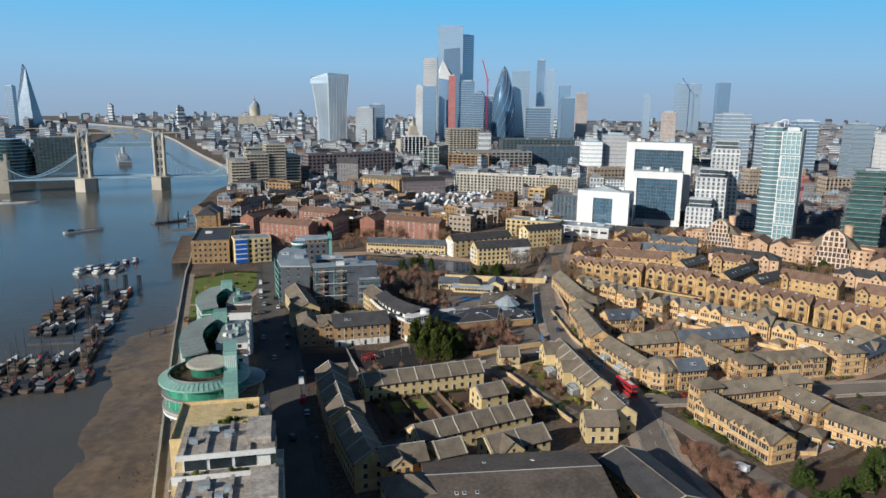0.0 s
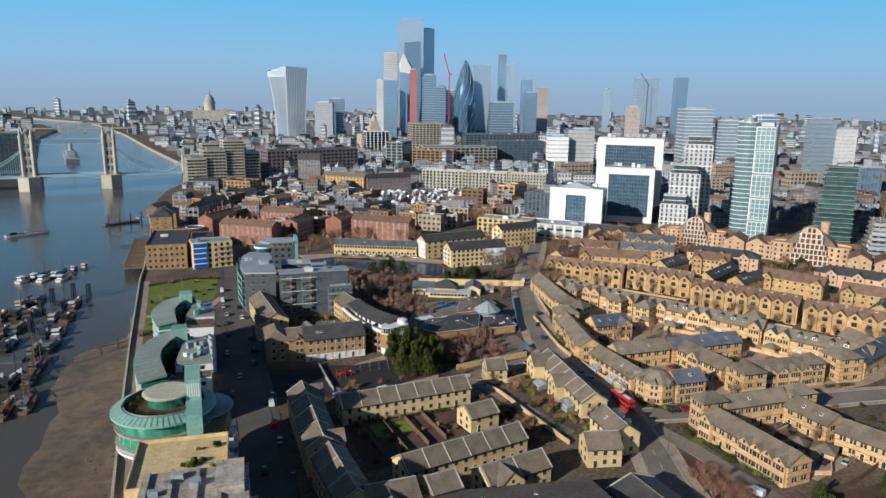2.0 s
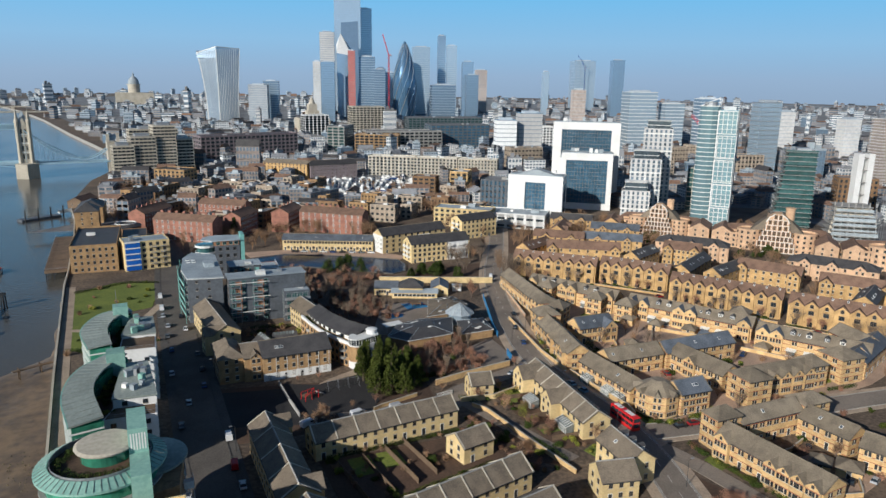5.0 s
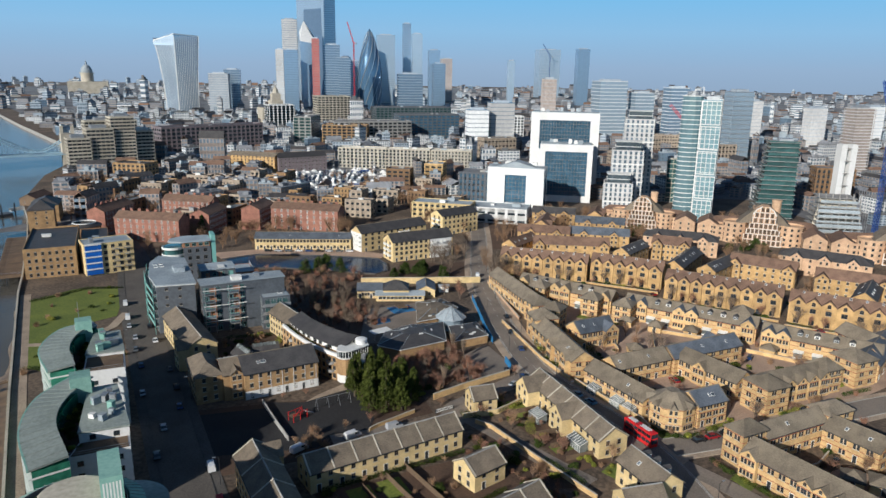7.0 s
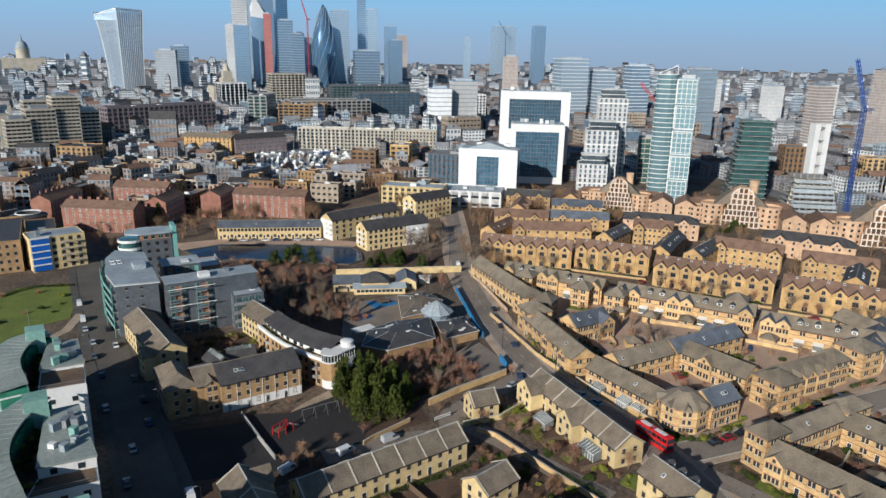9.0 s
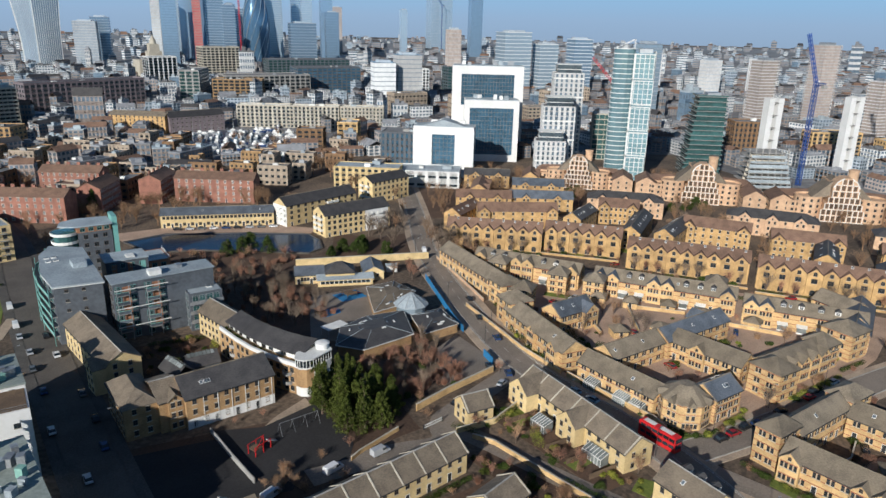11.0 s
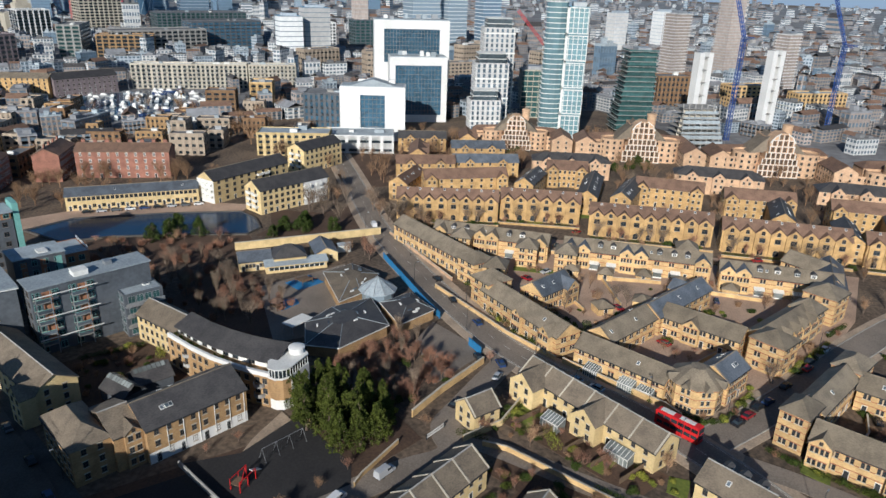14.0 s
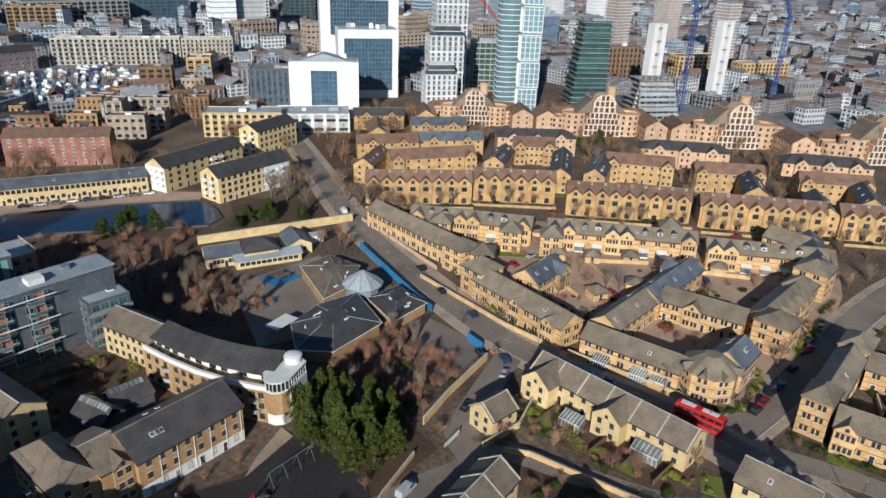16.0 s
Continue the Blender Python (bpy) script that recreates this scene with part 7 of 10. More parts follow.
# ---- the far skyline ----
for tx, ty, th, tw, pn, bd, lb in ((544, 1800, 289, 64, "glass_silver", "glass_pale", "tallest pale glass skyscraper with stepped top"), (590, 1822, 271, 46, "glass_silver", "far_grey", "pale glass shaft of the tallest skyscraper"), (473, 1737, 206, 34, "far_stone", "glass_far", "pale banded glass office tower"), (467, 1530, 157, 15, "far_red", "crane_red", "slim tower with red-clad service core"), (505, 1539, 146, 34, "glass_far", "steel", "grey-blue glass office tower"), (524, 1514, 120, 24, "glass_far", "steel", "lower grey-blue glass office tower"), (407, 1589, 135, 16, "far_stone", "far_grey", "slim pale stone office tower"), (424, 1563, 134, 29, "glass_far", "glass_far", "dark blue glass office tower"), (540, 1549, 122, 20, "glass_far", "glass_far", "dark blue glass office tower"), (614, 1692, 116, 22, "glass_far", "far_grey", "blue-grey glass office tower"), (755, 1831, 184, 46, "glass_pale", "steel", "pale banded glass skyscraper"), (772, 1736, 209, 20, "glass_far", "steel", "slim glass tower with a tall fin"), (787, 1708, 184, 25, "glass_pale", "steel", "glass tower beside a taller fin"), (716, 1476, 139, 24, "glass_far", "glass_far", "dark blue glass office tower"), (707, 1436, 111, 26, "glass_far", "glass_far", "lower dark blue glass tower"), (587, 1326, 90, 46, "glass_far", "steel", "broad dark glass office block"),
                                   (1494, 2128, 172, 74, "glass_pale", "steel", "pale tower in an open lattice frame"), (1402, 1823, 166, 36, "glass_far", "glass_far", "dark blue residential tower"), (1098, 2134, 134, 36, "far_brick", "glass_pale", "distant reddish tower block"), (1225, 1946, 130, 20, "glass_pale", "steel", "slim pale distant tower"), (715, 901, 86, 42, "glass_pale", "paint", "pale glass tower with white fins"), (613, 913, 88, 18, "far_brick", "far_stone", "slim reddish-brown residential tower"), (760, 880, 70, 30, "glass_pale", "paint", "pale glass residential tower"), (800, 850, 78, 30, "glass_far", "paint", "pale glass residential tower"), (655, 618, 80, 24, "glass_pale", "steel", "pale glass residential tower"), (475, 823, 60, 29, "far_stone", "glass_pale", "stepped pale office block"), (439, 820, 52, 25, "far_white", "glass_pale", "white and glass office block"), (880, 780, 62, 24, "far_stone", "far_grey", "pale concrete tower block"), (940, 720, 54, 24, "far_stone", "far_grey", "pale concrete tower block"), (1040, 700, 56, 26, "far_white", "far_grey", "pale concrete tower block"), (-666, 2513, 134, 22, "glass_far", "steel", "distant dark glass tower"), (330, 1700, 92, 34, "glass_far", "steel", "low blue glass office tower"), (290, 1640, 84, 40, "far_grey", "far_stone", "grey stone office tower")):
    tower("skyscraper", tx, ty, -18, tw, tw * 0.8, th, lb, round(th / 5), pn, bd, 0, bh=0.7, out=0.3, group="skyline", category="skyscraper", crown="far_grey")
p_ = thing("spire_tower", -650, 2621, -18, "distant pyramid-shaped blue glass spire", "skyscraper", "skyline")
part("glass_body", MB().hexa([(-34, -30, 0), (34, -30, 0), (34, 30, 0), (-34, 30, 0)], [(-3, -3, 205), (6, -3, 190), (6, 3, 190), (-3, 3, 205)]), ["glass_dull"], p_)
for k in range(1, 20):
    q_ = 1 - k / 21
    part("floor_edge", MB().box(-34 * q_ - 1, 35 * q_ + 1, -30 * q_ - 0.5, 30 * q_ + 0.5, k * 9.2, k * 9.2 + 0.8), ["glass_pale"], p_)
w_ = thing("wedge_tower", 519, 1703, -15, "wedge-shaped blue glass skyscraper", "skyscraper", "skyline")
part("glass_body", MB().hexa([(-22, -22, 0), (20, -22, 0), (20, 20, 0), (-22, 20, 0)], [(-20, 4, 228), (19, 4, 232), (20, 20, 232), (-20, 20, 228)]), ["glass_far"], w_)
s_ = thing("pointed_tower", 482, 1630, -15, "angular glass skyscraper with a slanted white tip", "skyscraper", "skyline")
part("glass_body", MB().hexa([(-17, -18, 0), (17, -18, 0), (17, 18, 0), (-17, 18, 0)], [(-17, -18, 155), (17, -18, 150), (17, 18, 165), (-17, 18, 175)]), ["glass_far"], s_)
part("slanted_tip", MB().hexa([(-17, -18, 155), (17, -18, 150), (17, 18, 165), (-17, 18, 175)], [(-8, 10, 198), (-6, 10, 197), (-6, 14, 197), (-8, 14, 198)]), ["far_white"], s_)


def bullet_tower(x, y, h, r):
    e = thing("bullet_tower", x, y, 0, "bullet-shaped dark glass skyscraper with spiral lighter panes", "skyscraper", "skyline")
    prof = [(r * (0.87 + 0.13 * math.sin(math.pi * min(1, t / 0.8))) * (1 if t < 0.45 else max(0.02, math.cos((t - 0.45) / 0.55 * math.pi / 2) ** 0.75)), t * h) for t in [i / 30 for i in range(31)]]
    part("glass_body", MB().lathe(prof, 36), ["glass_bullet"], e)
    for k in range(12):
        b = MB()
        for i in range(29):
            p = []
            for da, (rr, z) in ((0, prof[i]), (0, prof[i + 1])):
                a = k * math.pi / 6 + z / h * 2.6
                p.append(((rr + 0.4) * math.cos(a), (rr + 0.4) * math.sin(a), z))
            b.beam(p[0], p[1], 1.0 if k % 2 else 0.7)
        part("spiral_rib", b, ["steel" if k % 2 else "glass_pale"], e)


def flared_tower(x, y, h):
    """Concave glass slab that widens upwards, in white edge frames, under a sloping curved crown."""
    e = thing("flared_tower", x, y, 0, "concave glass skyscraper that widens to a curved white-edged top", "skyscraper", "skyline")
    lev = [i / 14 for i in range(15)]
    def sect(t):
        g = t ** 1.9
        return [(-28 - 17 * g, 10), (-6 - 1.5 * g, -14 - 4 * g), (37 + 8 * g, 2), (10, 34)]
    crown = (h - 7, h + 2, h + 4, h)
    def zs(t):
        return [min(c, h * t) if t < 1 else c for c in crown]
    b = MB()
    for t0, t1 in zip(lev, lev[1:]):
        b.hexa([(*q, z) for q, z in zip(sect(t0), zs(t0))], [(*q, z) for q, z in zip(sect(t1), zs(t1))])
    part("glass_body", b, ["glass_silver"], e)
    for i in range(3):
        f = MB()
        for t0, t1 in zip(lev, lev[1:]):
            f.beam((*sect(t0)[i], zs(t0)[i]), (*sect(t1)[i], zs(t1)[i]), 1.3)
        part("edge_frame", f, ["paint"], e)
    for i in range(2):
        for k in range(1, 12):
            f = MB()
            for t0, t1 in zip(lev, lev[1:]):
                p = []
                for t in (t0, t1):
                    A, B, z = sect(t)[i], sect(t)[i + 1], zs(t)
                    u = k / 12
                    p.append((A[0] + (B[0] - A[0]) * u, A[1] + (B[1] - A[1]) * u - 0.9, z[i] + (z[i + 1] - z[i]) * u))
                f.beam(p[0], p[1], 0.42)
            part("fin", f, ["paint" if i else "far_grey"], e)
    top = sect(1)
    c = MB()
    for i in range(2):
        A, B = top[i], top[i + 1]
        for k in range(8):
            pa, pb = k / 8, (k + 1) / 8
            hh = lambda u: crown[i] + (crown[i + 1] - crown[i]) * u + 5.5 * math.sin(math.pi * (u * 0.5 + (0.5 if i else 0.0))) * (1 if i == 0 else 1)
            q0, q1 = (A[0] + (B[0] - A[0]) * pa, A[1] + (B[1] - A[1]) * pa), (A[0] + (B[0] - A[0]) * pb, A[1] + (B[1] - A[1]) * pb)
            c.hexa([(*q0, crown[i] - 9), (*q1, crown[i] - 9), (q1[0] + 2, q1[1] + 24, crown[3] - 9), (q0[0] + 2, q0[1] + 24, crown[3] - 9)], [(*q0, hh(pa)), (*q1, hh(pb)), (q1[0] + 2, q1[1] + 24, crown[3]), (q0[0] + 2, q0[1] + 24, crown[3])])
    part("curved_top", c, ["glass_silver"], e)
    part("top_rail", MB().beam((*top[0], crown[0] + 1), (*top[1], crown[1] + 5.5), 1.2).beam((*top[1], crown[1] + 5.5), (*top[2], crown[2] + 1), 1.2), ["paint"], e)


bullet_tower(641, 1661, 189, 28)
flared_tower(219, 1706, 156)
d_ = thing("domed_cathedral", 70, 2700, 0, "pale stone cathedral dome on a colonnaded drum", "cathedral")
part("nave", MB().box(-60, 60, -25, 25, -1, 45), ["stone"], d_)
part("drum", MB().lathe([(19, 45), (19, 70), (22, 70), (22, 73)], 24), ["stone"], d_)
part("dome", MB().lathe([(18, 73), (17, 82), (13, 91), (7, 97), (3, 99), (3, 106), (1, 108), (0.4, 116)], 24), ["lead"], d_)
cf = thing("spired_town_hall", 345, 1400, 0, "pale stone building with a stepped square tower", "public building")
part("wall", MB().box(-30, 30, -20, 20, -1, 26), ["stone"], cf)
part("stepped_tower", MB().box(-11, 11, -11, 11, 26, 40).box(-8, 8, -8, 8, 40, 52).lathe([(6, 52), (5, 58), (0.3, 66)], 8), ["stone"], cf)
for sx, sy, rx_, h_ in ((-300, 1075, 34, 44), (-380, 1090, 40, 46)):
    o_ = thing("glass_hall", sx, sy, 20, "rounded glass office building on the far bank", "office", "south bank")
    part("glass_body", MB().lathe([(rx_, -0.5), (rx_ * 1.02, h_ * 0.4), (rx_ * 0.9, h_ * 0.75), (rx_ * 0.6, h_)], 32), ["glass_teal"], o_)
    for k in range(10):
        z = h_ * k / 10
        rr = float(np.interp(z, [0, h_ * 0.4, h_ * 0.75, h_], [rx_, rx_ * 1.02, rx_ * 0.9, rx_ * 0.6])) + 0.4
        part("floor_edge", MB().lathe([(rr, z), (rr, z + 1.0)], 32), ["steel"], o_)
block("office", -235, 1080, 10, 56, 40, 46, "glass riverside office with pale floor bands", "grey", "lead", 10, 12, 8, "cross", (3.6, 2.4), 1.0, "glass_teal", "steel", plant=2, group="south bank", sides="fr")
for bz, by in ((-1, 2150), (-1, 2500)):
    bb = thing("river_bridge", -330, by, 8, "low pale road bridge far up the river", "bridge", "far bridges")
    part("deck", MB().box(-330, 330, -8, 8, 4, 7), ["stone"], bb)
    for k in range(-3, 4):
        part("pier", MB().box(k * 60 - 4, k * 60 + 4, -9, 9, -9, 4), ["stone"], bb)


# ---- town between and beyond ----
rnd = random.Random(7)
TOWN_LABEL = {"far_brick": "brown brick", "far_stone": "pale stone", "far_grey": "grey concrete", "far_white": "white rendered", "glass_far": "blue glass", "glass_pale": "pale glass"}


def town_shape(L, W, H, kind, floors, piers=True):
    """Wall, window rows and roof of a plain town building, as three builders."""
    wall = MB().box(-L / 2, L / 2, -W / 2, W / 2, -0.5, H)
    for k in range(max(3, int(L / 4)) + 1) if piers else ():
        u = -L / 2 + k * L / max(3, int(L / 4))
        wall.box(max(u - 0.7, -L / 2), min(u + 0.7, L / 2), -W / 2 - 0.2, W / 2 + 0.2, -0.5, H)
    for k in range(max(2, int(W / 4)) + 1) if piers else ():
        u = -W / 2 + k * W / max(2, int(W / 4))
        wall.box(-L / 2 - 0.2, L / 2 + 0.2, max(u - 0.7, -W / 2), min(u + 0.7, W / 2), -0.5, H)
    row = MB().box(-L / 2 - 0.1, L / 2 + 0.1, -W / 2 - 0.1, W / 2 + 0.1, 0, H / floors * 0.52)
    if kind == "gable":
        roof = gable_roof(L, W, H, H + W * 0.3)
    else:
        roof = MB().box(-L / 2 - 0.25, L / 2 + 0.25, -W / 2 - 0.25, W / 2 + 0.25, H, H + 0.9).box(-L * 0.3, -L * 0.05, -W * 0.25, W * 0.2, H + 0.9, H + 3.4).box(L * 0.1, L * 0.3, -W * 0.3, W * 0.1, H + 0.9, H + 2.2)
    return wall, row, roof


KINDS = []
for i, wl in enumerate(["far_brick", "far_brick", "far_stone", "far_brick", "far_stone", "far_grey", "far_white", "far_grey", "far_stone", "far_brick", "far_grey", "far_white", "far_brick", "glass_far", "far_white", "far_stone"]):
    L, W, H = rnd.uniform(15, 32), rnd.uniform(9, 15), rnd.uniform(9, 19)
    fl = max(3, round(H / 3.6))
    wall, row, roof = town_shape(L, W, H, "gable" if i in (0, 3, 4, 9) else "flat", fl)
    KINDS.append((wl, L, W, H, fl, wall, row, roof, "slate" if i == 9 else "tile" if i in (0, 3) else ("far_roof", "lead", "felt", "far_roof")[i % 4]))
FAR = {}


def join(into, mb, m):
    k = len(into.v)
    into.v += [tuple(m @ Vector(p)) for p in mb.v]
    into.f += [tuple(i + k for i in f) for f in mb.f]
    into.m += mb.m


TAKEN = [(o.location.x, o.location.y) for o in scene.objects if o.parent is None and o.type == "EMPTY"]
MESHES = {}


def river_side(x, y):
    xb = np.interp(y, [p[1] for p in NORTH_BANK], [p[0] for p in NORTH_BANK])
    xs = np.interp(y, [p[1] for p in SOUTH_BANK[::-1]], [p[0] for p in SOUTH_BANK[::-1]])
    return xs - 25 < x < xb + 25


def far_town(count, lo, hi, gap, hmin, hmax, single):
    made, tries = 0, 0
    while made < count and tries < count * 40:
        tries += 1
        d = math.sqrt(rnd.uniform(lo * lo, hi * hi))
        a = radians(rnd.uniform(-38, 88))
        x, y = d * math.sin(a), 60 + d * math.cos(a)
        if river_side(x, y) or (y < 560 and x < 330) or (x < 480 and y < 480 and x > 0) or (150 < x < 290 and 610 < y < 740) or not clear(x, y, 14):
            continue
        if any(abs(x - p) < gap and abs(y - q) < gap for p, q in TAKEN):
            continue
        i = rnd.choice((0, 1, 2, 3, 4, 9, 12)) if hi < 900 and x < 330 else rnd.randrange(len(KINDS))
        wl, L, W, H, fl, wall, row, roof, rf = KINDS[i]
        sz = rnd.uniform(hmin, hmax) * (2.2 if rnd.random() < 0.04 and not single else 1)
        wide = rnd.uniform(0.55, 0.95) if hi < 2000 else 1.0
        if x > 330 and x > y * 0.55 and rnd.random() < 0.6:
            i = rnd.choice((0, 3, 4, 9, 12))
            wl, L, W, H, fl, wall, row, roof, rf = KINDS[i]
            sz *= 0.75
        m = pose(x, y, 0, 0, 0, -20 + rnd.choice((0, 0, 90, 45)) + rnd.uniform(-12, 12)) @ Matrix.Diagonal((wide, wide, sz, 1))
        TAKEN.append((x, y))
        made += 1
        if single:
            if i not in MESHES:
                rows_ = MB()
                for k in range(fl):
                    join(rows_, row, pose(0, 0, H * (k + 0.3) / fl))
                MESHES[i] = (wall.mesh("wall", [wl]), rows_.mesh("glazing", ["glass_dull"]), roof.mesh("roof", [rf]))
            e = solo("town_building", MESHES[i][0], (), TOWN_LABEL[wl] + " town building with rows of windows", "building", group="distant town")
            e.matrix_basis = m
            part("roof", MESHES[i][2], (), e)
            part("glazing", MESHES[i][1], (), e)["kind"] = "stuff"
        else:
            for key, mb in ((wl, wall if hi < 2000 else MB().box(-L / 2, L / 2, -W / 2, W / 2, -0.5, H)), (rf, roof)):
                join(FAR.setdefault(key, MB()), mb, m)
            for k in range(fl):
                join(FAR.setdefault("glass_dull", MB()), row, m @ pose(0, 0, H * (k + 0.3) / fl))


far_town(110, 470, 660, 21, 0.6, 1.1, True)
far_town(420, 560, 800, 15, 0.5, 1.0, False)
far_town(2100, 780, 1600, 16, 0.5, 1.2, False)
far_town(1150, 1600, 3000, 32, 0.7, 1.7, False)
far_town(500, 3000, 4300, 45, 0.8, 1.9, False)
town = thing("distant_town", 0, 0, 0, "hazy sea of small brick, stone and glass city buildings", "town", kind="stuff")
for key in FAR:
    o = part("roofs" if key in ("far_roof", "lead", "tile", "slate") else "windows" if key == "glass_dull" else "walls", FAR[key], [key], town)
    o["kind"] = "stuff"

# hazy distance far behind everything: a glowing sheet, haze and sky graded by height
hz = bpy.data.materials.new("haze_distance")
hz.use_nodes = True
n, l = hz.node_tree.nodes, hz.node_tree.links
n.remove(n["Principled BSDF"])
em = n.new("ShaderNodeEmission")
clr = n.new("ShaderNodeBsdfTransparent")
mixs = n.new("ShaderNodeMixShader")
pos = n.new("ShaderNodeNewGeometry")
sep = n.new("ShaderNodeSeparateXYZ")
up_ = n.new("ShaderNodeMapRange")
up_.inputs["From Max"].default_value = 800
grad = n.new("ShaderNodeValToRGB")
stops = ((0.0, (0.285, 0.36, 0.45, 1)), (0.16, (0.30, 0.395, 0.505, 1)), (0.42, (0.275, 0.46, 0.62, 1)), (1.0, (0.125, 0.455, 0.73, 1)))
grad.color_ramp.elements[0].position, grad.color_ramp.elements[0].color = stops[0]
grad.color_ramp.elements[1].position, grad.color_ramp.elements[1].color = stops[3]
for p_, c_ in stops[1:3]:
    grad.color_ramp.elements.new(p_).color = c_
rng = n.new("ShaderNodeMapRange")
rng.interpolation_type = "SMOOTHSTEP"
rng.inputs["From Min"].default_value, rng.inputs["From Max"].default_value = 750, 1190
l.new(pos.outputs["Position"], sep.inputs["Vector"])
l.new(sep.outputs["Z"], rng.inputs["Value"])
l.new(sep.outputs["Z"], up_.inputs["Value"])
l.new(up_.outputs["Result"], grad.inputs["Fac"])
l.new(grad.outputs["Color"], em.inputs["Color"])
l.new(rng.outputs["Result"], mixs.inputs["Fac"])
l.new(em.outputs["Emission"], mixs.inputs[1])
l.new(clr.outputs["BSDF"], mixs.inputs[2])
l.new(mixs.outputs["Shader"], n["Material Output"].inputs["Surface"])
M["haze"] = hz
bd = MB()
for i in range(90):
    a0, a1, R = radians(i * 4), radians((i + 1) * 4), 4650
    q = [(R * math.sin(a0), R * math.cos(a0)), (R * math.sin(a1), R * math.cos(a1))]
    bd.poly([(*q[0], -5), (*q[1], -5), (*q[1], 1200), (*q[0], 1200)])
hzo = solo("backdrop", bd, ["haze"], "glowing blue-grey backdrop of haze and sky", "backdrop", kind="structure")
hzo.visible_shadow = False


def foliage(rr, clumps, leaf, n):
    """Many small leaf faces gathered in clumps of (centre, radii)."""
    b = MB()
    for (cx, cy, cz), (rx, ry, rz_) in clumps:
        for _ in range(n):
            d = Vector((rr.gauss(0, 1), rr.gauss(0, 1), rr.gauss(0, 1))).normalized() * rr.uniform(0.55, 1.0) ** 0.5
            p = Vector((cx + d.x * rx, cy + d.y * ry, cz + d.z * rz_))
            u = Vector((rr.gauss(0, 1), rr.gauss(0, 1), rr.gauss(0, 0.6))).normalized()
            w = u.cross(d).normalized()
            s = leaf * rr.uniform(0.6, 1.4)
            b.poly([p - u * s, p + w * s * 0.45, p + u * s, p - w * s * 0.45])
    return b


# ---- riverside wharf flats with green roofs ----
def smooth_line(pts, n=6):
    """Catmull-Rom through a few points."""
    P = [Vector((*p, 0)) for p in pts]
    P = [P[0] * 2 - P[1]] + P + [P[-1] * 2 - P[-2]]
    out = []
    for i in range(1, len(P) - 2):
        for k in range(n):
            t = k / n
            a, b, c, d = P[i - 1], P[i], P[i + 1], P[i + 2]
            out.append(0.5 * (2 * b + (c - a) * t + (2 * a - 5 * b + 4 * c - d) * t * t + (3 * b - a - 3 * c + d) * t ** 3))
    return [(p.x, p.y) for p in out + [P[-2]]]


